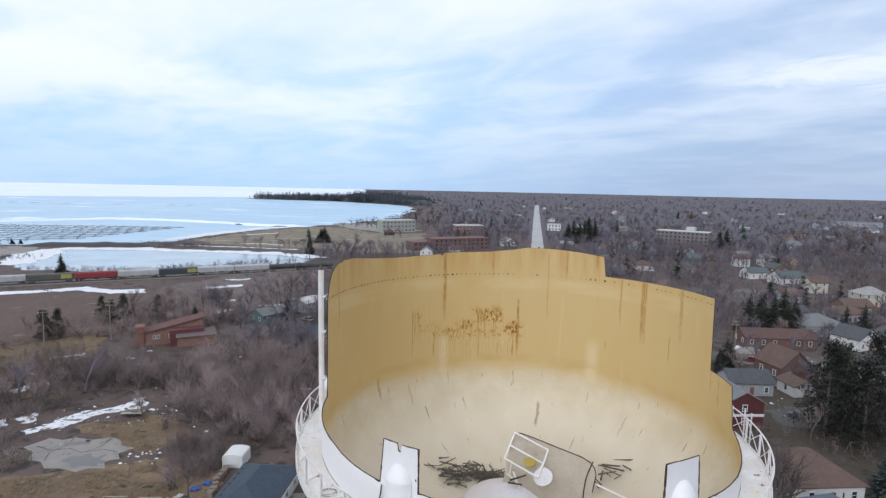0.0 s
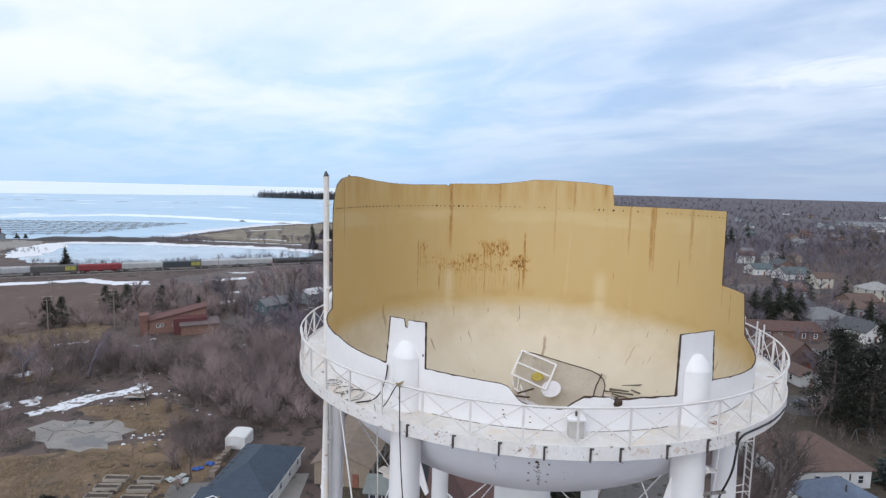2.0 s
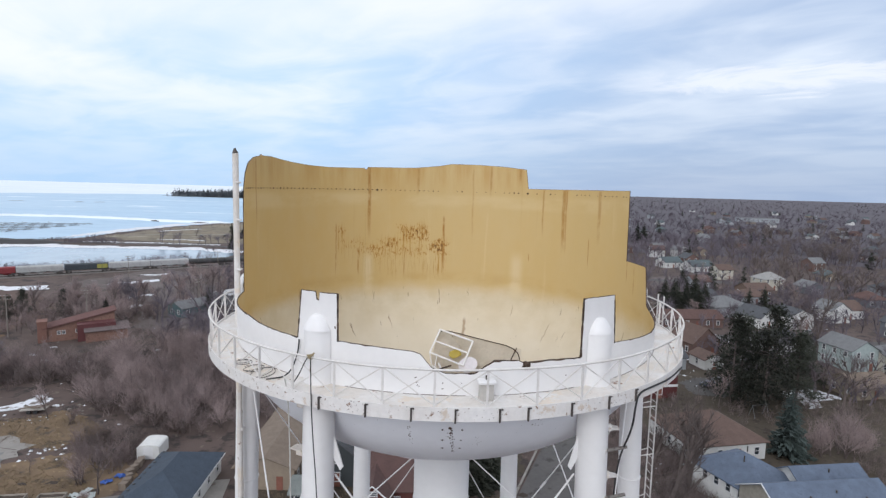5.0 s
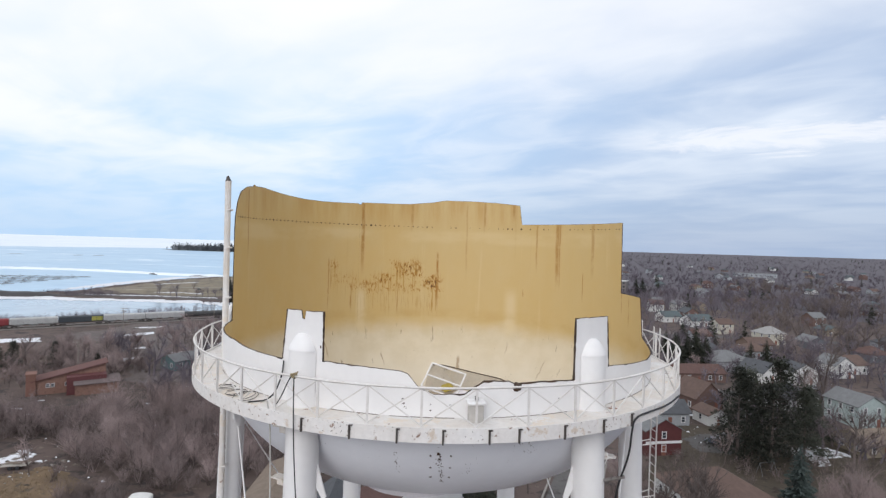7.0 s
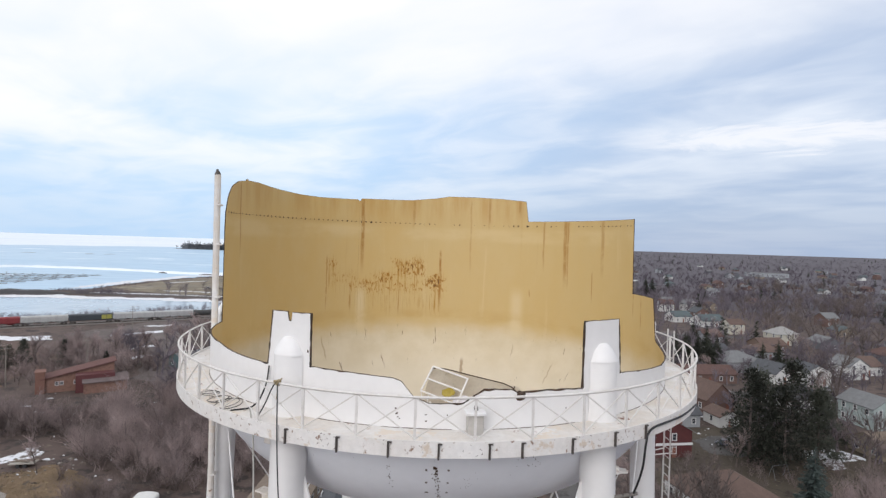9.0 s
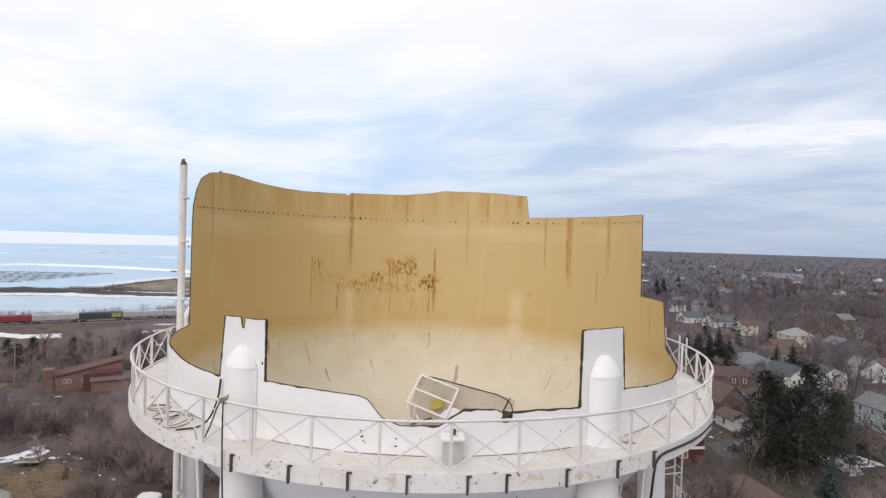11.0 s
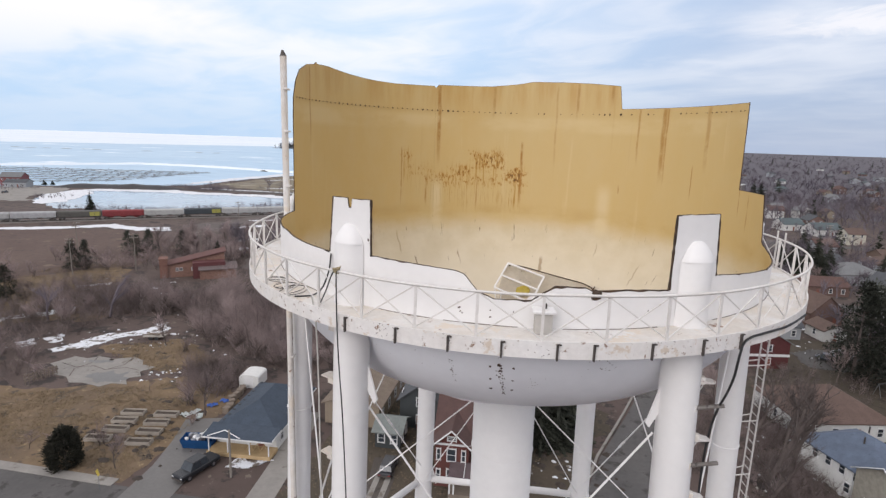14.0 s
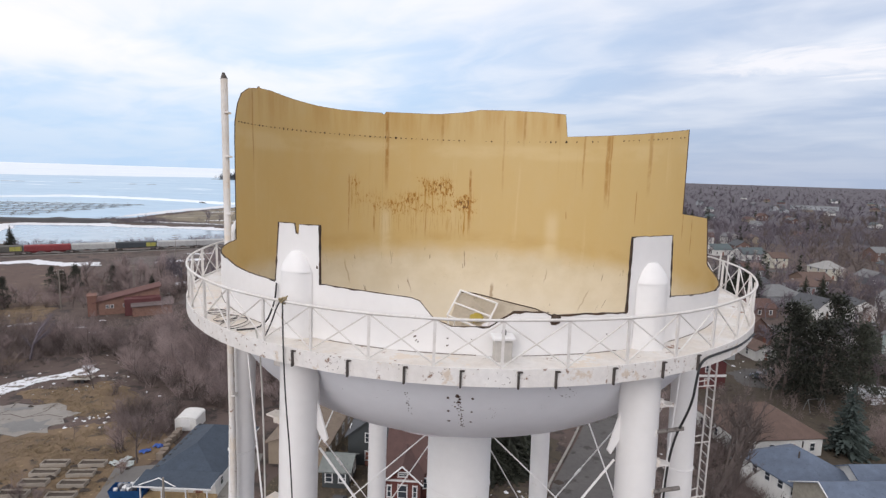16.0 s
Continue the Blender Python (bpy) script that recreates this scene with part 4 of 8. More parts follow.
for z in (38.9, 37.7, 35.9):
    bm = bmesh.new()
    base = polar(-24.6, r_column(z), z)
    d = polar(-24.6 - 80, 1)
    box(bm, *(base + d * 0.46), 0.24, 0.16, 0.14, rz=-24.6, bevel=0.01)
    box(bm, *(base + d * 0.54 + Vector((0, 0, 0.09))), 0.34, 0.26, 0.03, rz=-24.6)
    solo("antenna_mount", bm, WORN, "white steel mounting bracket bolted to a column", "bracket", "column mounts")

ROPE = plain("tan_rope", (0.42, 0.34, 0.20), 0.9, scale=6)
bm = bmesh.new()
for k in range(3):
    pts = [polar(-21.5 + 0.45 * math.cos(t) + 0.2 * k, R_BALCONY - 0.02 + 0.05 * math.sin(t), RAIL_Z + 0.02 * k + 0.06 * math.sin(t + k)) for t in (0.7 * j for j in range(10))]
    cord(bm, pts, 0.016, 5)
cord(bm, [polar(-21.2, R_BALCONY + 0.02, RAIL_Z), polar(-21.0, R_BALCONY + 0.03, RAIL_Z - 0.12), polar(-21.15, R_BALCONY + 0.03, RAIL_Z - 0.30)], 0.012, 5)
solo("rope_lashing", bm, ROPE, "tan rope lashing a cable to the top rail", "rope", smooth=True)
# box on the balcony
cab = thing("equipment_box", *polar(9.6, R_TANK + 0.24, FLOOR_Z), rz=9.6, label="small white steel equipment box on the balcony deck", category="box")
bm = bmesh.new()
box(bm, 0, 0, 0.20, 0.31, 0.22, 0.40, bevel=0.012)
part("body", bm, plain("box_side", (0.55, 0.52, 0.48), speck=(0.2, 0.12, 0.07), speck_at=0.66, speck_scale=5), cab)
bm = bmesh.new()
box(bm, 0, -0.02, 0.425, 0.40, 0.32, 0.06, bevel=0.015)
part("lid", bm, WHITE, cab)
bm = bmesh.new()
box(bm, 0.02, 0.02, 0.50, 0.07, 0.08, 0.09, bevel=0.01)
part("handle_block", bm, DARKSTEEL, cab)
# rusty vent hole through the rim
bm = bmesh.new()
rod(bm, polar(17.9, R_TANK - 0.05, 40.26), polar(17.9, R_TANK + 0.12, 40.24), 0.06, 10)
solo("pipe_stub", bm, BURNT, "burnt pipe stub poking through the cut tank rim", "pipe")
bm = bmesh.new()
bmesh.ops.create_icosphere(bm, subdivisions=2, radius=0.10)
for v in bm.verts:
    v.co += noise.noise_vector(v.co * 14) * 0.05
    v.co.z *= 0.12
ob = part("soot_patch", bm, BURNT, tower, "black soot round a burnt hole")
ob.matrix_world = Matrix.Translation(polar(17.9, R_TANK + 0.016, 40.22)) @ polar(17.9, 1).to_track_quat("Z", "Y").to_matrix().to_4x4()
# stains of flaked paint on the bowl: small rust-black scabs
bm = bmesh.new()
bmesh.ops.create_icosphere(bm, subdivisions=1, radius=0.05)
for v in bm.verts:
    v.co.z *= 0.2
    v.co += noise.noise_vector(v.co * 30) * 0.015
scab_mesh = mesh_of(bm, "rust_scab", RUST)
random.seed(17)
SCABS = [(a, z, 0.72) for a in (1.8, 5.85) for z in (38.62, 38.27, 37.95)] + [(3.3, 38.68, 0.9), (3.55, 38.66, 0.8), (3.75, 38.6, 0.6), (3.6, 38.52, 0.5)]
SCABS += [(3.6 + random.gauss(0, 0.30) + (38.5 - z) * 1.3, z, random.uniform(0.14, 0.46)) for z in [random.uniform(37.75, 38.55) for _ in range(44)]]
SCABS += [(-5.2 + random.gauss(0, 0.28), random.uniform(38.05, 38.66), random.uniform(0.12, 0.34)) for _ in range(22)]
SCABS += [(9.5 + random.gauss(0, 0.5), random.uniform(38.0, 38.5), random.uniform(0.08, 0.2)) for _ in range(12)]
SCABS += [(21 + random.gauss(0, 1.3), random.uniform(38.6, 38.9), random.uniform(0.12, 0.36)) for _ in range(16)]
SCABS += [(random.uniform(-22, 30), random.uniform(38.3, 38.95), random.uniform(0.06, 0.16)) for _ in range(24)]
for az, z, size in SCABS:
    r = r_shell(z) + 0.014
    k = r ** (BOWL_N - 1) / R_TANK**BOWL_N
    nrm = Vector((polar(az, 1).x * k, polar(az, 1).y * k, -((BOWL_Z - z) ** (BOWL_N - 1)) / BOWL_B**BOWL_N)).normalized()
    ob = part("rust_scab", scab_mesh, RUST, tower)
    ob.matrix_world = Matrix.Translation(polar(az, r, z)) @ nrm.to_track_quat("Z", "Y").to_matrix().to_4x4() @ pose(0, 0, 0, 0, 0, az * 50) @ Matrix.Diagonal((size * random.uniform(0.7, 1.0), size * random.uniform(0.7, 1.5) if size < 0.9 else size, size, 1))

# flaked rust along the fascia and the foot of the rim, and the dark seam where deck meets tank
for az, half, count in ((-12.5, 2.2, 26), (-3.5, 1.0, 9), (2.0, 0.8, 7), (9.5, 1.3, 14), (26.5, 2.0, 14), (-26, 3.0, 8), (35, 4.0, 10)):
    for _ in range(count):
        a, z, size = az + random.gauss(0, half * 0.6), random.uniform(FLOOR_Z - 0.22, FLOOR_Z + 0.04), random.uniform(0.05, 0.24)
        ob = part("rust_scab", scab_mesh, RUST, tower)
        ob.matrix_world = Matrix.Translation(polar(a, R_BALCONY + 0.016, z)) @ polar(a, 1).to_track_quat("Z", "Y").to_matrix().to_4x4() @ pose(0, 0, 0, 0, 0, a * 70) @ Matrix.Diagonal((size, size * random.uniform(0.5, 1.6), 0.6, 1))
for az, z, size in ((-3.6, 39.95, 0.6), (-3.4, 39.85, 0.75), (-3.2, 39.78, 0.5), (-2.9, 39.75, 0.4), (1.6, 39.85, 0.5), (1.6, 39.72, 0.6), (5.2, 39.85, 0.4), (-20.4, 40.93, 0.9), (27, 39.9, 0.5), (33, 39.75, 0.5)):
    ob = part("rust_scab", scab_mesh, RUST, tower)
    ob.matrix_world = Matrix.Translation(polar(az, R_TANK + 0.014, z)) @ polar(az, 1).to_track_quat("Z", "Y").to_matrix().to_4x4() @ pose(0, 0, 0, 0, 0, az * 70) @ Matrix.Diagonal((size * 0.5, size * 0.9, 0.5, 1))
for a0, a1 in ((-62, -33), (-18, -8), (-6, 6), (13, 29), (41, 70)):
    bm = bmesh.new()
    hoop(bm, R_TANK + 0.020, FLOOR_Z + 0.005, 0.009, a0, a1, step=1.5, n=4)
    for v in bm.verts:
        v.co.z += 0.008 * noise.noise(v.co * 3)
    part("deck_seam", bm, plain("seam_grey", (0.26, 0.22, 0.19), scale=2.5), tower, "grimy rusted seam")

# ---- what fell into the tank ----
bm = bmesh.new()
bmesh.ops.create_uvsphere(bm, u_segments=40, v_segments=18, radius=1.0)
bmesh.ops.delete(bm, geom=[v for v in bm.verts if v.co.z < -0.02], context="VERTS")
for v in bm.verts:
    v.co = Vector((v.co.x * 2.1, v.co.y * 2.1, v.co.z * 1.75))
    v.co += noise.noise_vector(v.co * 0.8) * 0.03
solo("fallen_dome", bm, LILAC, "pale domed steel roof cap lying in the tank bowl", "roof piece", m=pose(-0.35, -0.55, 36.02, 3, -4, 0), smooth=True)
A, B, C = Vector((-0.21, 0.96, 39.06)), Vector((0.97, 0.19, 38.88)), Vector((-0.53, 0.15, 38.44))
D = B + (C - A)
nrm = (B - A).cross(C - A).normalized()
if nrm.y < 0:
    nrm = -nrm
# torn roof plate leaning behind the frame
bm = bmesh.new()
corner = [Vector((-0.34, 0.95, 39.11)), Vector((-0.05, 1.02, 39.17)), Vector((1.2, 0.35, 39.06)), Vector((2.58, -0.40, 38.97)), Vector((2.35, -1.1, 38.3)), Vector((2.0, -1.6, 37.6)), Vector((0.7, -1.2, 37.4)), Vector((-0.6, -0.4, 37.9))]
corner = [c + nrm * 0.22 for c in corner]
mid = sum(corner, Vector()) / len(corner)
top = [bm.verts.new(c) for c in corner]
cen = bm.verts.new(mid + nrm * 0.12)
for i in range(len(top)):
    bm.faces.new((top[i], top[(i + 1) % len(top)], cen))
got = bmesh.ops.solidify(bm, geom=list(bm.faces), thickness=0.02)
plate = solo("roof_plate", bm, GREYPLATE, "torn grey steel roof plate leaning inside the tank", "roof piece")
bm = bmesh.new()
edge = corner[:5]
cord(bm, [c - nrm * 0.01 for c in edge], 0.018, 5)
part("torn_edge", bm, BURNT, plate)
bm = bmesh.new()
c0 = Vector((0.79, -0.62, 38.36)) + nrm * 0.12
bmesh.ops.create_cone(bm, cap_ends=True, segments=28, radius1=0.33, radius2=0.31, depth=0.05, matrix=Matrix.Translation(c0) @ nrm.to_track_quat("Z", "Y").to_matrix().to_4x4())
part("manhole_cover", bm, LILAC, plate, "round pale manhole cover")
bm = bmesh.new()
c1 = (A + B + C + D) / 4 + nrm * 0.14 + (D - A) * 0.12
bmesh.ops.create_icosphere(bm, subdivisions=2, radius=0.24, matrix=Matrix.Translation(c1) @ nrm.to_track_quat("Z", "Y").to_matrix().to_4x4() @ Matrix.Diagonal((1.0, 0.75, 0.2, 1)))
for v in bm.verts:
    v.co += noise.noise_vector(v.co * 5) * 0.05
part("yellow_patch", bm, YELLOW, plate, "flaking yellow paint")
bm = bmesh.new()
cord(bm, [corner[3].lerp(corner[2], 0.12), corner[3].lerp(corner[5], 0.4) + Vector((-0.25, 0.05, 0.1)), corner[5]], 0.02, 5)
part("rib", bm, BURNT, plate)
# white guard frame on top of it
frame_thing = thing("guard_frame", label="bent white tubular guard frame lying on the fallen roof plate", category="frame")
for p, q in ((A, B), (C, D), (A, C), (B, D), (A.lerp(C, 0.5), B.lerp(D, 0.5))):
    bm = bmesh.new()
    rod(bm, p, q, 0.032, 8)
    part("bar", bm, WHITE, frame_thing, smooth=False)
for p, q in ((C, C + Vector((0.18, -0.15, -0.95))), (C.lerp(D, 0.22), C + Vector((0.16, -0.2, -0.95))), (A, A + nrm * 0.3 + Vector((-0.1, 0.1, -0.2)))):
    bm = bmesh.new()
    rod(bm, p, q, 0.022, 7)
    part("leg", bm, WHITE, frame_thing)
for k, (p, q, m) in enumerate(((Vector((-0.42, -0.25, 38.10)), Vector((0.02, -0.42, 37.86)), WHITE), (Vector((-0.30, -0.55, 38.02)), Vector((0.25, -0.35, 38.16)), BURNT), (Vector((-0.20, -0.30, 38.22)), Vector((0.05, -0.60, 37.80)), WHITE), (Vector((-0.36, -0.48, 37.9)), Vector((0.12, -0.62, 37.95)), BURNT))):
    bm = bmesh.new()
    rod(bm, p, q, 0.028, 7)
    part("loose_bar", bm, m, frame_thing)
second = thing("guard_frame", label="white tubular guard rail lying in the tank", category="frame")
P, Q = Vector((2.36, -0.6, 38.3)), Vector((3.5, -0.9, 38.0))
for p, q in ((P, Q), (P, P + Vector((-0.22, -0.5, -0.7))), (P + Vector((-0.22, -0.5, -0.7)), Q + Vector((-0.22, -0.5, -0.7))), (Q, Q + Vector((-0.22, -0.5, -0.7)))):
    bm = bmesh.new()
    rod(bm, p, q, 0.03, 8)
    part("bar", bm, WHITE, second)


def rubbish(x, y, n, spread, long, label, flat=0.35):
    """A heap of torn strips and sticks on the bowl."""
    bm = bmesh.new()
    for _ in range(n):
        px, py = x + random.gauss(0, spread), y + random.gauss(0, spread * 0.5)
        r = min(6.2, math.hypot(px, py))
        z = BOWL_Z - BOWL_B * max(0.02, 1 - (r / R_TANK) ** BOWL_N) ** (1 / BOWL_N) + 0.03
        a, t = random.uniform(0, math.pi), random.uniform(-0.2, flat)
        l = long * random.uniform(0.4, 1.2)
        d = Vector((math.cos(a) * math.cos(t), math.sin(a) * math.cos(t), math.sin(t))) * l / 2
        c = Vector((px, py, z + abs(d.z) + random.uniform(0, 0.12)))
        rod(bm, c - d, c + d, random.uniform(0.012, 0.05), 4, r2=random.uniform(0.005, 0.03))
    return solo("debris_heap", bm, TWIGDEBRIS, label, "debris", "debris in the tank", kind="stuff")


rubbish(-2.6, 2.1, 40, 0.38, 0.75, "heap of dark torn lining strips and sticks in the bowl", 0.12)
rubbish(-1.7, 2.55, 40, 0.42, 0.8, "heap of dark torn lining strips and sticks in the bowl", 0.12)
rubbish(-0.9, 2.5, 60, 0.36, 0.8, "dense heap of dark torn strips beside the fallen roof plate", 0.3)
rubbish(3.4, 2.8, 11, 0.42, 1.1, "loose planks and strips lying in the bowl", 0.05)


# ---- lake, fields, roads ----
LAKE = [(-4600, -600), (-900, 60), (-520, 235), (-430, 292), (-385, 308), (-363, 318), (-346, 331), (-328, 342), (-300, 353), (-281, 368), (-285, 412), (-281, 450), (-271, 518), (-243, 562), (-226, 625), (-205, 700), (-200, 800), (-222, 960), (-250, 1110), (-288, 1205),
        (-380, 1300), (-519, 1396), (-700, 1425), (-801, 1439), (-830, 1470), (-700, 1540), (-590, 1760), (-710, 2300), (-1100, 3500), (-1500, 4700), (-4600, 4700)]
sheet("water", LAKE, 0.05, ICE, "frozen lake of pale blue ice under patches of snow", "lake", wavy=6, seed=1)
sheet("water", [(-300, 250), (-264, 227), (-225, 232), (-185, 246), (-158, 256), (-141, 284), (-136, 312), (-150, 326), (-178, 330), (-208, 329), (-248, 326), (-270, 328), (-292, 320), (-318, 310), (-328, 296), (-318, 272)], 0.05, PONDICE, "half-frozen pond with open grey water", "pond", wavy=4, seed=2)
# snow lies on the ice far out, along the shores and on the breakwater
sheet("snow_field", [(-4600, 900), (-1500, 1050), (-950, 1500), (-760, 1780), (-730, 2300), (-1120, 3500), (-1515, 4690), (-4600, 4690)], 0.12, ICESNOW, "wide snow cover on the far lake ice", "snow", wavy=30, seed=3)
sheet("snow_field", [(-322, 300), (-296, 310), (-272, 317), (-248, 318), (-208, 322), (-176, 324), (-140, 316), (-132, 322), (-150, 332), (-178, 336), (-208, 334), (-248, 331), (-270, 333), (-294, 326), (-322, 314)], 0.09, SNOW, "snow along the pond's far bank", "snow", wavy=3, seed=4)
sheet("snow_field", [(-300, 250), (-282, 239), (-276, 246), (-286, 264), (-296, 284), (-306, 300), (-326, 300), (-318, 272)], 0.10, SNOW, "snow on the pond ice", "snow", wavy=3, seed=5)
sheet("snow_field", [(-296, 372), (-286, 384), (-287, 412), (-283, 450), (-273, 518), (-246, 562), (-262, 566), (-290, 518), (-298, 450), (-300, 400)], 0.10, SNOW, "snow on the lake's shore ice", "snow", wavy=4, seed=6)


def mound(name, line, width, height, material, label, category, kind="structure"):
    bm = bmesh.new()
    pts = [Vector(p) for p in line]
    fine = []
    for p, q in zip(pts, pts[1:]):
        n = max(2, int((q - p).length / 8))
        fine += [p.lerp(q, i / n) for i in range(n)]
    fine.append(pts[-1])
    prev = None
    for i, p in enumerate(fine):
        d = (fine[min(i + 1, len(fine) - 1)] - fine[max(i - 1, 0)]).normalized()
        s = Vector((-d.y, d.x))
        w = width * (1 + 0.25 * noise.noise((p.x * 0.05, p.y * 0.05, 1)))
        h = height * (1 + 0.4 * noise.noise((p.x * 0.09, p.y * 0.09, 2)))
        end = min(1.0, 0.15 + 0.5 * min(i, len(fine) - 1 - i))
        w, h = w * (0.4 + 0.6 * end), h * end
        ring = [bm.verts.new((*(p + s * (w * f)), z)) for f, z in ((-0.5, 0.0), (-0.28, h * 0.8), (0, h), (0.28, h * 0.75), (0.5, 0.0))]
        if prev:
            for k in range(4):
                bm.faces.new((prev[k], prev[k + 1], ring[k + 1], ring[k]))
        prev = ring
    return solo(name, bm, material, label, category, kind=kind)


mound("breakwater", [(-900, 330), (-640, 430), (-565, 485), (-528, 545), (-500, 575), (-428, 579), (-348, 566), (-304, 549), (-246, 556)], 12, 2.2, ICESNOW, "snow-covered rubble breakwater round the marina", "breakwater")
for line in ([(-334, 556), (-326, 553), (-314, 548)], [(-283, 544), (-274, 546), (-266, 548)]):
    mound("breakwater", line, 5, 1.3, plain("dark_rock", (0.10, 0.095, 0.09)), "dark rock head of the breakwater", "breakwater")
mound("causeway", [(-352, 312), (-338, 321), (-320, 328), (-296, 335), (-268, 341)], 13, 2.8, plain("causeway_wall", (0.060, 0.058, 0.060)), "dark causeway between pond and marina", "causeway")
for k, (x, y, l) in enumerate(((-905, 905, 14), (-885, 908, 16), (-940, 896, 12), (-790, 930, 18), (-660, 960, 12), (-1040, 880, 20), (-1010, 884, 12), (-980, 889, 9), (-690, 948, 9))):
    mound("ice_ridge", [(x - l / 2, y - 8), (x - l / 4, y - 5), (x, y), (x + l / 4, y + 2), (x + l / 2, y + 6)], 3, 0.8, plain("ridge_ice", (0.36, 0.40, 0.43)), "pressure ridge of dirty broken lake ice", "ice ridge")

sheet("field", [(-150, 90), (-135, 128), (-128, 150), (-150, 172), (-178, 186), (-215, 178), (-260, 175), (-420, 140), (-420, 60), (-220, 60)], 0.05, BROWNFIELD, "bare brown field", "field", wavy=5, seed=7)
sheet("snow_field", [(-232, 164), (-214, 171), (-205, 178), (-193, 188), (-184, 185), (-175, 184), (-163, 190), (-169, 197), (-182, 192), (-197, 196), (-210, 182), (-232, 170)], 0.10, SNOW, "strip of old snow at the field's edge", "snow", wavy=1.5, seed=8)
sheet("snow_field", [(-147, 201), (-140, 208), (-131, 216), (-134, 219), (-143, 211), (-149, 205)], 0.10, SNOW, "strip of old snow beside the rails", "snow", wavy=1.5, seed=9)
sheet("field", [(-156, 366), (-110, 350), (-70, 380), (-92, 432), (-110, 520), (-160, 512), (-200, 555), (-240, 556), (-272, 480), (-272, 392), (-226, 362)], 0.06, PARKGRASS, "dry winter grass of the lakeside park", "field", wavy=5, seed=10)
strip("road", [(-300, 340), (-268, 346), (-240, 348), (-200, 350), (-165, 348), (-130, 336)], 6, 0.09, ASPHALT, "lakeside park road")
strip("path", [(-264, 400), (-240, 420), (-200, 430), (-150, 440), (-105, 470)], 3, 0.09, CONCRETE, "pale park path", "path")
sheet("car_park", [(-205, 560), (-150, 520), (-120, 550), (-150, 610), (-205, 640), (-240, 620)], 0.08, CONCRETE, "pale gravel car park by the lake", "car park", wavy=4, seed=11)
sheet("car_park", [(-330, 235), (-296, 245), (-318, 262), (-325, 300), (-350, 316), (-420, 290), (-420, 235)], 0.08, CONCRETE, "gravel yard beside the pond", "car park", wavy=3, seed=12)

MAUVE = paint("trodden_ground", (0.150, 0.124, 0.116), (0.105, 0.086, 0.080), 0.95, 0.05, speck=(0.065, 0.052, 0.048), speck_at=0.56, speck_scale=0.16, bump=0.6, bump_scale=1.5, fleck=(0.24, 0.215, 0.205), fleck_at=0.60, fleck_scale=0.3)
DIRT = [(-165, 204), (-150, 250), (-122, 236), (-96, 190), (-84, 158), (-82, 138), (-98, 140), (-112, 166), (-130, 190)]
sheet("field", DIRT, 0.045, MAUVE, "trodden grey-brown lots beside the railway", "field", wavy=3, seed=33)
for n_, c in enumerate(([(-147, 226), (-138, 234), (-139, 237), (-149, 229)], [(-113, 163), (-108, 170), (-110, 172), (-115, 166)], [(-104, 176), (-96, 181), (-97, 184), (-106, 179)], [(-124, 178), (-118, 185), (-120, 187), (-126, 181)])):
    sheet("snow_patch", c, 0.14, SNOWMELT, "old snow left along a lot's edge", "snow", wavy=1.8, seed=90 + n_, thick=0.1)
sheet("field", [(-49, 36), (-47, 50), (-49, 60), (-57, 66), (-68, 60), (-92, 50), (-110, 44), (-110, 33), (-62, 34)], 0.04, DRYGRASS, "straw-coloured dry grass lot", "field", wavy=1.5, seed=13)
sheet("field", [(-100, 88), (-118, 74), (-150, 84), (-150, 128), (-132, 132)], 0.04, DRYGRASS, "dry grass verge", "field", wavy=3, seed=14)
sheet("field", [(-66, 64), (-60, 72), (-74, 80), (-86, 72), (-80, 68)], 0.05, DRYGRASS, "dry grass round the slab", "field", wavy=1.5, seed=24)
sheet("slab", [(-88.4, 62.2), (-86.9, 66.2), (-84, 66.0), (-82.6, 67.4), (-79, 67.2), (-76.2, 68.9), (-73.6, 68.0), (-72.4, 66.4), (-69.2, 66.0), (-70.6, 63.6), (-69.0, 62.0), (-70.8, 60.6), (-68.9, 58.6), (-71.6, 58.3), (-72.6, 56.6), (-76.4, 57.2), (-78.6, 56.6), (-81.0, 58.4), (-84.0, 58.6), (-85.0, 60.8)], 0.10, CONCRETE, "cracked old concrete slab", "slab", wavy=0, seed=15, thick=0.1)
for c in ([(-78.6, 59.6), (-77.2, 61.2), (-76.4, 60.8), (-75.6, 62.7), (-73.6, 61.9), (-72.6, 63.1), (-71.4, 61.0), (-70.2, 60.6), (-71.3, 58.7), (-73.0, 58.5), (-74.4, 57.3), (-75.6, 58.6)], [(-83, 65.2), (-79, 66.6), (-78, 65.6), (-82, 64.2)]):
    sheet("slab", c, 0.13, plain("wet_concrete", (0.155, 0.15, 0.145), 0.4), "dark wet broken concrete", "slab", wavy=0.4, seed=16)
for line in ([(-86.5, 63), (-83, 62.2), (-80, 63.4), (-77, 62.6), (-74, 64.4), (-71, 64)], [(-82.6, 67), (-81.6, 64.5), (-82.4, 61.5), (-80.6, 58.6)], [(-76, 68.4), (-75.4, 65.4), (-76.6, 62.9)]):
    strip("crack", line, 0.16, 0.115, EARTH, "earth-filled crack across the slab", "crack")
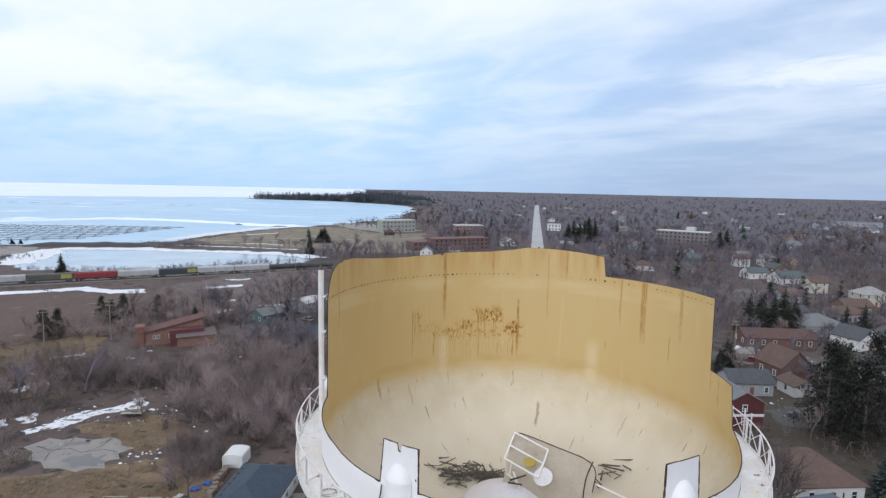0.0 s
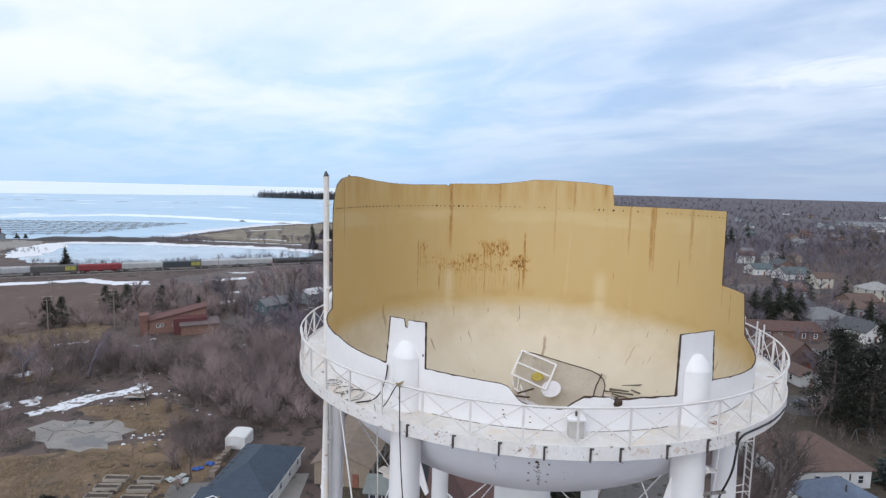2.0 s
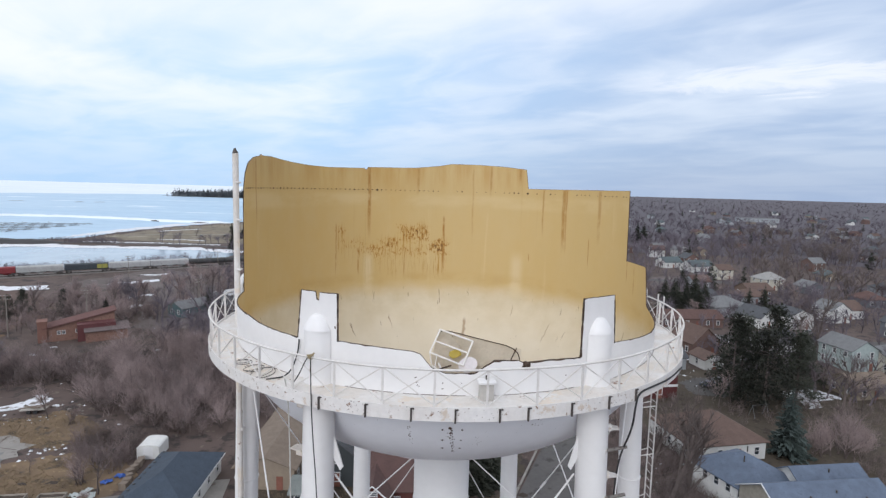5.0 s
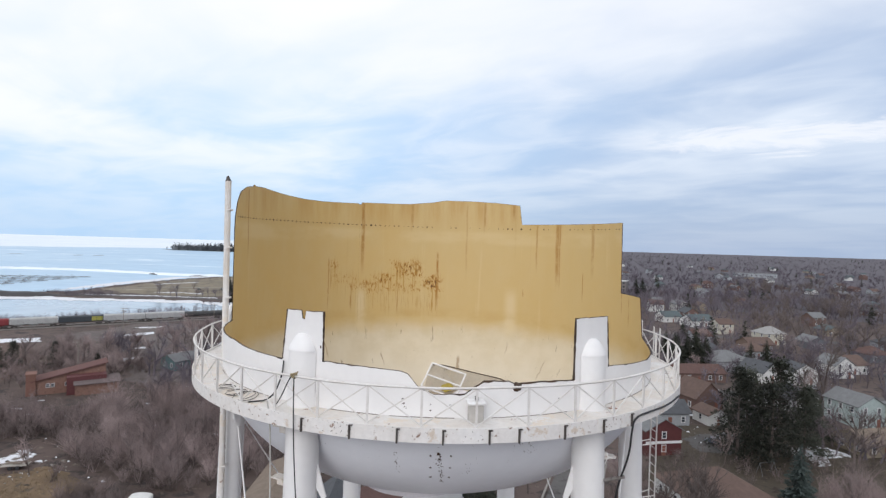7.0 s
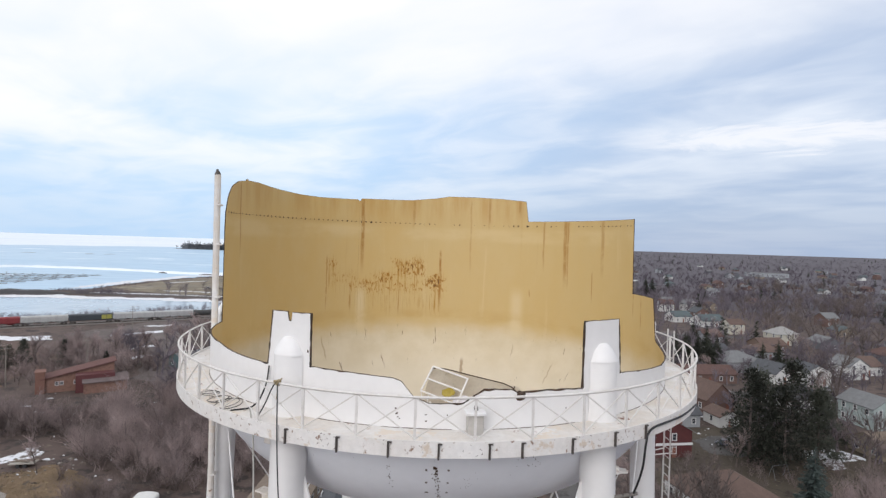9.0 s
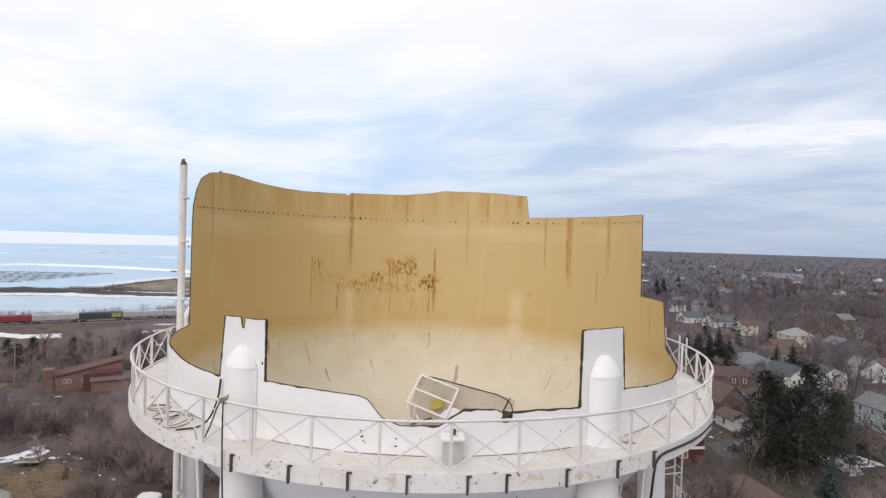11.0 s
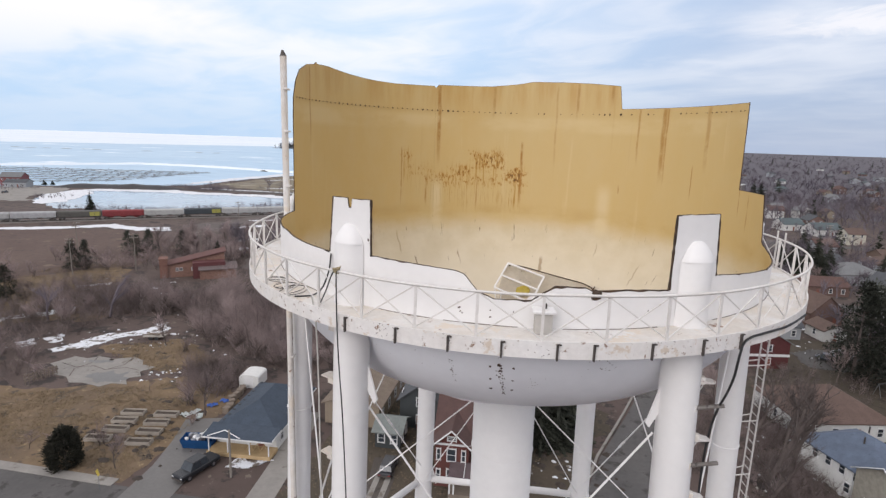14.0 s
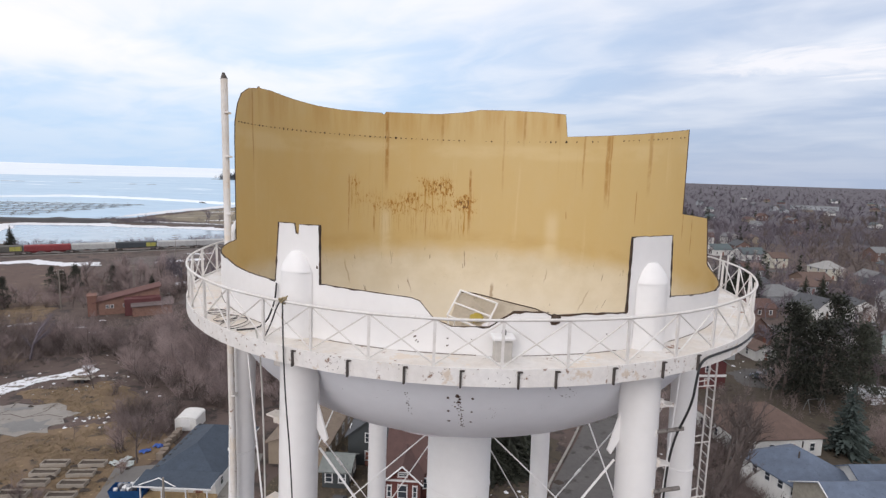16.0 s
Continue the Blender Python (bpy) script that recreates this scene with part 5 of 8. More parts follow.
for n_, c in enumerate(([(-95, 68), (-93, 72.5), (-91, 76), (-88, 79), (-85, 83), (-84, 88), (-82.5, 86), (-81, 84.5), (-79, 82.5), (-83, 80), (-86, 76.5), (-87.5, 72.5), (-88.5, 69), (-92, 66.5)],
                        [(-101, 72), (-97, 70.5), (-96, 73), (-99, 75)], [(-104, 68.5), (-100, 67), (-99, 69), (-102, 71)],
                        [(-119, 78), (-113, 84), (-110, 90), (-112, 91), (-117, 84), (-121, 79)], [(-126, 104), (-120, 110), (-121, 112), (-127, 107)], [(-39, 42), (-36, 42.6), (-34, 44), (-38.5, 43.8)])):
    sheet("snow_patch", c, 0.14, SNOWMELT, "melting patch of old snow on the ground", "snow", wavy=1.3 if n_ == 0 else 0.7, seed=17 + n_, thick=0.12)
random.seed(5)
for k in range(46):
    x, y = random.choice(((-75, 100), (-60, 135), (-110, 100), (30, 62), (10, 60), (60, 130), (110, 200), (70, 160), (-90, 165)))
    x, y = x + random.gauss(0, 14), y + random.gauss(0, 12)
    if math.hypot(x, y) < 30:
        continue
    s = random.uniform(0.5, 1.6)
    sheet("snow_patch", [(x + s * math.cos(t) * random.uniform(0.5, 1.5), y + s * math.sin(t) * random.uniform(0.3, 0.8)) for t in (0, 0.8, 1.6, 2.4, 3.2, 4.0, 4.8, 5.6)], 0.10, SNOW, "small melting patch of old snow", "snow", wavy=0.4, seed=k, thick=0.08)

strip("road", [(-140, 30), (-100, 28), (-62, 30.5), (-40, 31.5), (-10, 33), (10, 35), (40, 38), (80, 42)], 7.5, 0.06, ASPHALT, "grey residential street")
strip("pavement", [(-100, 33.6), (-62, 34.8), (-50, 35.2)], 1.5, 0.12, CONCRETE, "concrete pavement beside the street", "pavement", thick=0.12)
strip("driveway", [(-44.5, 33), (-45.2, 40), (-46.8, 46), (-49, 52)], 6.0, 0.08, plain("wet_drive", (0.16, 0.152, 0.145), 0.55, scale=0.3), "worn asphalt driveway", "driveway")
strip("driveway", [(-31, 34), (-32.5, 46), (-35, 58)], 3.4, 0.08, CONCRETE, "concrete driveway beside the bungalow", "driveway")
strip("driveway", [(-17.8, 34), (-18.6, 44), (-19.5, 49)], 3.2, 0.07, plain("mud_drive", (0.085, 0.070, 0.060), scale=0.3, speck=(0.045, 0.036, 0.03), speck_at=0.55, speck_scale=0.8), "muddy driveway", "driveway")
for dx in (-0.7, 0.7):
    strip("driveway", [(-17.8 + dx, 34), (-18.6 + dx, 46)], 0.7, 0.10, CONCRETE, "pale concrete wheel track", "driveway")
strip("road", [(8, 36), (13, 56), (18, 70), (26, 95), (36, 130), (60, 200)], 8, 0.07, ASPHALT, "asphalt side street beside the tower")
strip("kerb", [(3.6, 36), (8.7, 57), (13.5, 71), (21.4, 96)], 0.35, 0.2, CONCRETE, "concrete kerb", "kerb", thick=0.2)
strip("kerb", [(12.4, 36), (17.4, 55), (22.4, 69), (30.6, 94)], 0.35, 0.2, CONCRETE, "concrete kerb", "kerb", thick=0.2)
sheet("woodland_floor", [(30, 420), (300, 330), (600, 300), (3600, 900), (3600, 4700), (-1480, 4700), (-1080, 3500), (-690, 2300), (-560, 1740), (-400, 1580), (-260, 1380), (-200, 1300), (-160, 1000), (-120, 700), (-30, 600)], 0.06, HAZYFLOOR, "dark leaf-strewn floor of the far woods and suburbs, haze tint in its colour", "ground", wavy=15, seed=71)
strip("road", [(2, 250), (2, 420), (1, 700), (0, 1200), (0, 1500)], 10, 0.10, plain("salted_road", (0.46, 0.45, 0.45), 0.9, scale=0.02, speck=(0.30, 0.29, 0.29), speck_at=0.55, speck_scale=0.06), "long straight pale avenue through the town")
strip("road", [(40, 150), (75, 152), (130, 150), (220, 142)], 7, 0.08, ASPHALT, "cross street between the houses")
strip("road", [(60, 262), (130, 262), (230, 250)], 7, 0.09, ASPHALT, "cross street between the houses")
sheet("field", [(-30, 38), (-2, 39), (3, 60), (-4, 68), (-28, 66)], 0.03, LAWN, "brown-green winter lawn round the brick house", "lawn", wavy=1.5, seed=30)
sheet("field", [(-1, 42), (4, 42), (8, 57), (12, 70), (0, 74)], 0.035, LAWN, "winter lawn with leaves", "lawn", wavy=1.0, seed=31)
sheet("field", [(34, 44), (60, 44), (95, 80), (95, 128), (48, 118), (34, 80)], 0.03, LAWN, "winter lawns of the back yards", "lawn", wavy=2, seed=32)


# ---- houses ----
def window_mesh(w, h):
    key = ("win", round(w, 2), round(h, 2))
    if key not in PAINTS:
        bm = bmesh.new()
        for x in (-w / 2, w / 2):
            box(bm, x, -0.05, 0, 0.12, 0.12, h + 0.24)
        for z in (-h / 2, h / 2):
            box(bm, 0, -0.05, z, w + 0.12, 0.12, 0.12)
        box(bm, 0, -0.035, 0, w - 0.12, 0.05, 0.06)
        fr = mesh_of(bm, "window_frame", TRIM)
        bm = bmesh.new()
        box(bm, 0, 0.0, 0, w - 0.06, 0.04, h - 0.06)
        PAINTS[key] = (fr, mesh_of(bm, "pane", GLASS))
    return PAINTS[key]


def add_window(house_ob, x, y, z, rz, w=0.95, h=1.35):
    fr, gl = window_mesh(w, h)
    ob = part("window", fr, TRIM, house_ob)
    ob.matrix_basis = pose(x, y, z, 0, 0, rz)
    part("pane", gl, GLASS, ob)


def roof_mesh(w, d, eave, ridge, style, over=0.45, thick=0.16):
    """Roof slabs over a w by d plan; the ridge runs along y (gable, hip) or x (gable_x)."""
    bm = bmesh.new()
    W, Dp = w / 2 + over, d / 2 + over
    drop = (ridge - eave) * over / (w / 2)
    if style == "gable_x":
        drop = (ridge - eave) * over / (d / 2)
        e = [(-W, -Dp, eave - drop), (W, -Dp, eave - drop), (W, Dp, eave - drop), (-W, Dp, eave - drop)]
        r = [(-W, 0, ridge), (W, 0, ridge)]
        quads = [(e[0], e[1], r[1], r[0]), (e[2], e[3], r[0], r[1])]
    elif style == "gable":
        e = [(-W, -Dp, eave - drop), (W, -Dp, eave - drop), (W, Dp, eave - drop), (-W, Dp, eave - drop)]
        r = [(0, -Dp, ridge), (0, Dp, ridge)]
        quads = [(e[1], e[2], r[1], r[0]), (e[3], e[0], r[0], r[1])]
    else:
        e = [(-W, -Dp, eave - drop), (W, -Dp, eave - drop), (W, Dp, eave - drop), (-W, Dp, eave - drop)]
        k = min(w, d) / 2
        if d >= w:
            r = [(0, -Dp + k + over, ridge), (0, Dp - k - over, ridge)]
            quads = [(e[1], e[2], r[1], r[0]), (e[3], e[0], r[0], r[1]), (e[0], e[1], r[0]), (e[2], e[3], r[1])]
        else:
            r = [(-W + k + over, 0, ridge), (W - k - over, 0, ridge)]
            quads = [(e[0], e[1], r[1], r[0]), (e[2], e[3], r[0], r[1]), (e[1], e[2], r[1]), (e[3], e[0], r[0])]
    for q in quads:
        lo = [bm.verts.new(v) for v in q]
        hi = [bm.verts.new((v[0], v[1], v[2] + thick)) for v in q]
        bm.faces.new(hi)
        bm.faces.new(lo[::-1])
        n = len(q)
        for i in range(n):
            bm.faces.new((lo[i], lo[(i + 1) % n], hi[(i + 1) % n], hi[i]))
    return bm


def wall_mesh(w, d, eave, ridge, style, thick=0.2):
    bm = bmesh.new()
    if style == "gable":
        out = [(-w / 2, 0), (w / 2, 0), (w / 2, eave), (0, ridge), (-w / 2, eave)]
        a = [bm.verts.new((x, -d / 2, z)) for x, z in out]
        b = [bm.verts.new((x, d / 2, z)) for x, z in out]
    elif style == "gable_x":
        out = [(-d / 2, 0), (d / 2, 0), (d / 2, eave), (0, ridge), (-d / 2, eave)]
        a = [bm.verts.new((w / 2, y, z)) for y, z in out]
        b = [bm.verts.new((-w / 2, y, z)) for y, z in out]
    else:
        out = [(-w / 2, 0), (w / 2, 0), (w / 2, eave), (-w / 2, eave)]
        a = [bm.verts.new((x, -d / 2, z)) for x, z in out]
        b = [bm.verts.new((x, d / 2, z)) for x, z in out]
    bm.faces.new(a)
    bm.faces.new(b[::-1])
    n = len(a)
    for i in range(n):
        bm.faces.new((a[i], b[i], b[(i + 1) % n], a[(i + 1) % n]))
    return bm


SHARED = {}


def house(x, y, rz, w, d, eave, ridge, style, wall, roof, label, windows=True, chimney=False, door=True, every=3.2, category="house", group="", far=False):
    """A house: walls, roof slabs, windows by storey on each side, a door, a chimney."""
    h = thing("house", x, y, 0, rz, label, category, group)
    key = (w, d, eave, ridge, style)
    if key not in SHARED:
        SHARED[key] = (mesh_of(wall_mesh(*key), "wall"), mesh_of(roof_mesh(*key), "roof"))
    wm, rm = SHARED[key]
    for name, me, m in (("wall", wm, wall), ("roof", rm, roof)):
        me = me.copy()
        me.materials.append(m)
        part(name, me, m, h)
    if windows:
        sides = ((0, -d / 2, 0, w), (w / 2, 0, 90, d), (-w / 2, 0, -90, d)) if not far else ((0, -d / 2, 0, w), (-w / 2, 0, -90, d))
        for sx, sy, r, length in sides:
            n = max(1, int(length / every))
            storeys = 2 if eave > 4.4 else 1
            for s in range(storeys):
                for i in range(n):
                    o = (i + 0.5) / n * length - length / 2
                    if door and r == 0 and s == 0 and i == n // 2 and n > 1:
                        continue
                    c = Vector((sx, sy, 0)) + Matrix.Rotation(radians(r), 3, "Z") @ Vector((o, -0.01, 0))
                    add_window(h, c.x, c.y, 1.55 + 2.75 * s, r)
    if door:
        bm = bmesh.new()
        n = max(1, int(w / every))
        o = (n // 2 + 0.5) / n * w - w / 2
        box(bm, o, -d / 2 - 0.03, 1.05, 0.95, 0.08, 2.1, bevel=0.02)
        part("door", bm, plain("door_paint", (0.25, 0.10, 0.07)), h)
    if chimney:
        bm = bmesh.new()
        box(bm, w * 0.18, d * 0.1, ridge - 0.3, 0.8, 0.8, 2.4, bevel=0.03)
        box(bm, w * 0.18, d * 0.1, ridge + 0.95, 0.95, 0.95, 0.15)
        part("chimney", bm, plain("chimney_brick", (0.23, 0.10, 0.07)), h)
    return h


def shingle(key, c):
    return plain(key, c, 0.9, 0.75, 0.8, bump=0.5, bump_scale=9, speck=tuple(v * 0.62 for v in c), speck_at=0.58, speck_scale=3.0)


BRICKRED = plain("red_brick", (0.135, 0.046, 0.038), 0.9, 0.75, 1.0, bump=0.4, bump_scale=14)
NAVY = shingle("navy_shingles", (0.055, 0.075, 0.105))
BLUEROOF = shingle("blue_grey_shingles", (0.13, 0.165, 0.23))
BROWNROOF = shingle("brown_shingles", (0.140, 0.092, 0.076))
GREYROOF = shingle("grey_shingles", (0.20, 0.205, 0.21))
DARKROOF = shingle("dark_shingles", (0.09, 0.095, 0.105))
TANROOF = shingle("tan_roofing", (0.225, 0.175, 0.135))
TEALROOF = shingle("green_grey_shingles", (0.105, 0.135, 0.142))
REDROOF = shingle("red_brown_shingles", (0.125, 0.070, 0.060))
WHITESIDING = plain("white_siding", (0.72, 0.72, 0.70), 0.7, 0.88, 1.0)
CREAM = plain("cream_siding", (0.58, 0.555, 0.47), 0.7, 0.88, 1.0)
GREYSIDING = plain("grey_siding", (0.36, 0.38, 0.40), 0.7, 0.85, 1.0)
STONE = plain("stone_wall", (0.40, 0.37, 0.31), 0.9, 0.7, 1.6, bump=0.5, bump_scale=6)
DARKSIDING = plain("dark_siding", (0.045, 0.052, 0.055), 0.7, 0.85, 1.0)

# bungalow with a timber porch
bung = house(-39.4, 53.3, 5, 8.6, 14.0, 2.9, 5.1, "hip", WHITESIDING, NAVY, "white bungalow with a navy shingled hip roof and porch", windows=True, door=True)
bm = bmesh.new()
box(bm, 0, -8.3, 0.35, 9.0, 2.6, 0.5, bevel=0.03)
part("porch_deck", bm, DECKWOOD, bung, "new pale timber porch deck")
for x in (-4.4, -1.6, 1.6, 4.4):
    bm = bmesh.new()
    box(bm, x * 0.96, -9.3, 1.7, 0.14, 0.14, 2.3)
    part("porch_post", bm, TRIM, bung)
bm = bmesh.new()
W = 4.9
vs = [(-W, -6.7, 3.25), (W, -6.7, 3.25), (W, -9.7, 2.75), (-W, -9.7, 2.75)]
lo, hi = [bm.verts.new(v) for v in vs], [bm.verts.new((v[0], v[1], v[2] + 0.14)) for v in vs]
bm.faces.new(hi)
bm.faces.new(lo[::-1])
for i in range(4):
    bm.faces.new((lo[i], lo[(i + 1) % 4], hi[(i + 1) % 4], hi[i]))
part("porch_roof", bm, NAVY, bung)
for x, y, sx, sy in ((0, -9.74, 9.9, 0.06), (-4.94, -8.2, 0.06, 3.0), (4.94, -8.2, 0.06, 3.0)):
    bm = bmesh.new()
    box(bm, x, y, 2.80 + (0.0 if sx > 1 else 0.22), sx, sy, 0.20)
    part("porch_fascia", bm, TRIM, bung)
for x, r in ((-4.78, 0), (4.78, 0)):
    bm = bmesh.new()
    box(bm, x, 0, 2.62, 0.10, 14.9, 0.16)
    part("gutter", bm, TRIM, bung)
bm = bmesh.new()
for s in (-1, 1):
    rod(bm, (-1.9 + s * 2.3, -9.6, 2.95), (-1.9, -9.1, 3.7), 0.08, 4)
part("porch_gable", bm, TRIM, bung)
for x0 in (0.6, 1.6, 2.6):
    bm = bmesh.new()
    rod(bm, (x0, -8.3, 0.6), (x0 + 0.5, -8.1, 1.6), 0.05, 4)
    rod(bm, (x0 + 0.9, -8.3, 0.6), (x0 + 0.5, -8.1, 1.6), 0.05, 4)
    part("porch_trestle", bm, DECKWOOD, bung)
for k in range(9):
    bm = bmesh.new()
    box(bm, -3.75, -6 + 1.5 * k, 3.52, 0.35, 0.3, 0.12)
    part("roof_vent", bm, DARKROOF, bung)

# brick house with a front gable and porch, behind the tower
MAROON = shingle("maroon_shingles", (0.105, 0.058, 0.052))
bh = house(-7.6, 54.0, 4, 10.0, 13.0, 6.0, 10.6, "gable_x", BRICKRED, MAROON, "two-storey red brick house with brown shingled roof", chimney=True)
bm = wall_mesh(4.2, 3.0, 6.0, 7.9, "gable")
bmesh.ops.translate(bm, verts=bm.verts, vec=(-2.8, -7.4, 0))
part("front_bay", bm, BRICKRED, bh)
bm = roof_mesh(4.2, 5.5, 6.0, 7.9, "gable", over=0.4)
bmesh.ops.translate(bm, verts=bm.verts, vec=(-2.8, -6.4, 0))
part("bay_roof", bm, MAROON, bh)
bm = bmesh.new()
for s in (-1, 1):
    rod(bm, (-2.8 + s * 2.5, -9.62, 5.75), (-2.8, -9.62, 8.05), 0.10, 4)
box(bm, -2.8, -9.0, 5.95, 4.6, 0.25, 0.18)
part("gable_trim", bm, TRIM, bh)
for x, z, w_, h_ in ((-2.8, 4.5, 1.1, 1.7), (-2.8, 1.7, 1.1, 1.7), (-1.3, 4.5, 0.5, 1.5), (-4.4, 4.5, 0.5, 1.5), (-4.4, 1.7, 0.5, 1.5), (-2.8, 6.7, 1.1, 0.55)):
    add_window(bh, x, -8.93, z, 0, w_, h_)
bm = bmesh.new()
vs = [(-2.9, -8.95, 3.55), (5.2, -8.95, 3.55), (5.2, -11.2, 2.9), (-2.9, -11.2, 2.9)]
lo, hi = [bm.verts.new(v) for v in vs], [bm.verts.new((v[0], v[1], v[2] + 0.14)) for v in vs]
bm.faces.new(hi)
bm.faces.new(lo[::-1])
for i in range(4):
    bm.faces.new((lo[i], lo[(i + 1) % 4], hi[(i + 1) % 4], hi[i]))
part("porch_roof", bm, shingle("plum_shingles", (0.12, 0.085, 0.09)), bh)
for x in (-2.7, -2.2, 1.5, 3.5, 5.0):
    bm = bmesh.new()
    box(bm, x, -11.0, 1.5, 0.18, 0.18, 2.9)
    part("porch_post", bm, TRIM, bh)
bm = bmesh.new()
box(bm, 1.15, -9.6, 0.35, 8.0, 3.0, 0.5)
part("porch_deck", bm, WOOD, bh)
bm = bmesh.new()
rod(bm, (-1.0, -8.95, 3.70), (-1.0, -11.2, 3.05), 0.05, 4)
part("roof_ridge", bm, TRIM, bh)

gh = house(-20.2, 53.6, 3, 3.6, 4.5, 2.6, 3.7, "gable_x", DARKSIDING, shingle("moss_shingles", (0.20, 0.22, 0.21)), "small dark house with grey-green roof", door=False, every=1.7)
house(-17.4, 62, 3, 6.0, 8.5, 4.6, 7.0, "gable", DARKSIDING, DARKROOF, "dark house with white window frames")
house(-27.6, 67, 2, 8.5, 22.0, 3.4, 5.0, "gable", plain("tan_wall", (0.30, 0.24, 0.18)), TANROOF, "long low tan house with tan roof")
house(3.5, 84, 5, 9, 8, 3.0, 5.4, "gable_x", CREAM, BROWNROOF, "cream cottage with brown roof")

# sheds, skip and truck beside the bungalow
shed = thing("shed", -48.9, 65.0, 0, 8, "small white shed with an arched roof", "shed")
bm = bmesh.new()
out = [(-1.7, 0), (1.7, 0), (1.7, 1.9)] + [(1.7 * math.cos(t), 1.9 + 0.42 * math.sin(t)) for t in (0.5, 1.0, 1.57, 2.14, 2.64)] + [(-1.7, 1.9)]
a, b = [bm.verts.new((x, -1.9, z)) for x, z in out], [bm.verts.new((x, 1.9, z)) for x, z in out]
bm.faces.new(a)
bm.faces.new(b[::-1])
for i in range(2, len(out)):
    bm.faces.new((a[i], b[i], b[(i + 1) % len(out)], a[(i + 1) % len(out)])) if i < len(out) - 1 else None
bm.faces.new((a[1], b[1], b[2], a[2]))
bm.faces.new((a[-1], b[-1], b[0], a[0]))
part("body", bm, WHITESIDING, shed)
bm = bmesh.new()
box(bm, 0, -1.92, 1.0, 1.5, 0.06, 1.9)
part("door", bm, TRIM, shed)

skip = thing("skip", -45.4, 45.2, 0, 12, "blue steel skip heaped with rubbish", "skip")
bm = bmesh.new()
vs0, vs1 = [(-1.9, -0.9), (1.9, -0.9), (1.9, 0.9), (-1.9, 0.9)], [(-2.2, -1.05), (2.2, -1.05), (2.2, 1.05), (-2.2, 1.05)]
lo, hi = [bm.verts.new((x, y, 0.1)) for x, y in vs0], [bm.verts.new((x, y, 1.4)) for x, y in vs1]
bm.faces.new(lo[::-1])
for i in range(4):
    bm.faces.new((lo[i], lo[(i + 1) % 4], hi[(i + 1) % 4], hi[i]))
bmesh.ops.solidify(bm, geom=list(bm.faces), thickness=0.06)
part("body", bm, plain("skip_blue", (0.02, 0.13, 0.36), 0.5, 0.8, 2), skip)
for k in range(16):
    bm = bmesh.new()
    bmesh.ops.create_icosphere(bm, subdivisions=1, radius=random.uniform(0.25, 0.5), matrix=pose(random.uniform(-1.6, 1.6), random.uniform(-0.7, 0.7), random.uniform(1.15, 1.55)))
    for v in bm.verts:
        v.co += noise.noise_vector(v.co * 3) * 0.15
    part("rubbish_bag", bm, random.choice((TRIM, plain("bag_grey", (0.30, 0.32, 0.35)), plain("bag_dark", (0.06, 0.06, 0.07)))), skip)
for k in range(5):
    bm = bmesh.new()
    bmesh.ops.create_grid(bm, x_segments=8, y_segments=6, size=1.0)
    for v in bm.verts:
        v.co = Vector((v.co.x * 0.8, v.co.y * 0.5, 0.2 + 0.3 * noise.noise(v.co * 2 + Vector((k, 0, 0)))))
    solo("tarpaulin", bm, (plain("tarp_blue", (0.03, 0.10, 0.38), 0.4) if k < 2 else plain("tarp_pale", (0.50, 0.55, 0.54), 0.4)), "crumpled " + ("blue" if k < 2 else "pale") + " tarpaulin on the ground", "tarpaulin", "yard litter", m=pose((-49.6, -50.6, -51.8, -50.4, -52.6)[k], (57.6, 55.8, 53.2, 52.2, 52.0)[k], 0.05, 0, 0, 40 * k))
for k in range(7):
    bm = bmesh.new()
    box(bm, 0, 0, 0.5, random.uniform(0.7, 1.2), random.uniform(0.7, 1.1), random.uniform(0.7, 1.1), bevel=0.02)
    solo("crate", bm, WOOD, "weathered wooden crate beside the bungalow", "crate", "yard litter", m=pose(-47.4 - 0.30 * k + random.uniform(-0.3, 0.3), 54.5 + 1.25 * k, 0, 0, 0, 20 * k))


def wheel_mesh():
    if "wheel" not in SHARED:
        bm = bmesh.new()
        rod(bm, (-0.12, 0, 0), (0.12, 0, 0), 0.38, 18)
        tyre = mesh_of(bm, "tyre", BLACK)
        bm = bmesh.new()
        rod(bm, (-0.13, 0, 0), (0.13, 0, 0), 0.22, 12)
        SHARED["wheel"] = (tyre, mesh_of(bm, "rim", plain("alloy", (0.4, 0.4, 0.42), 0.35, metal=0.8)))
    return SHARED["wheel"]


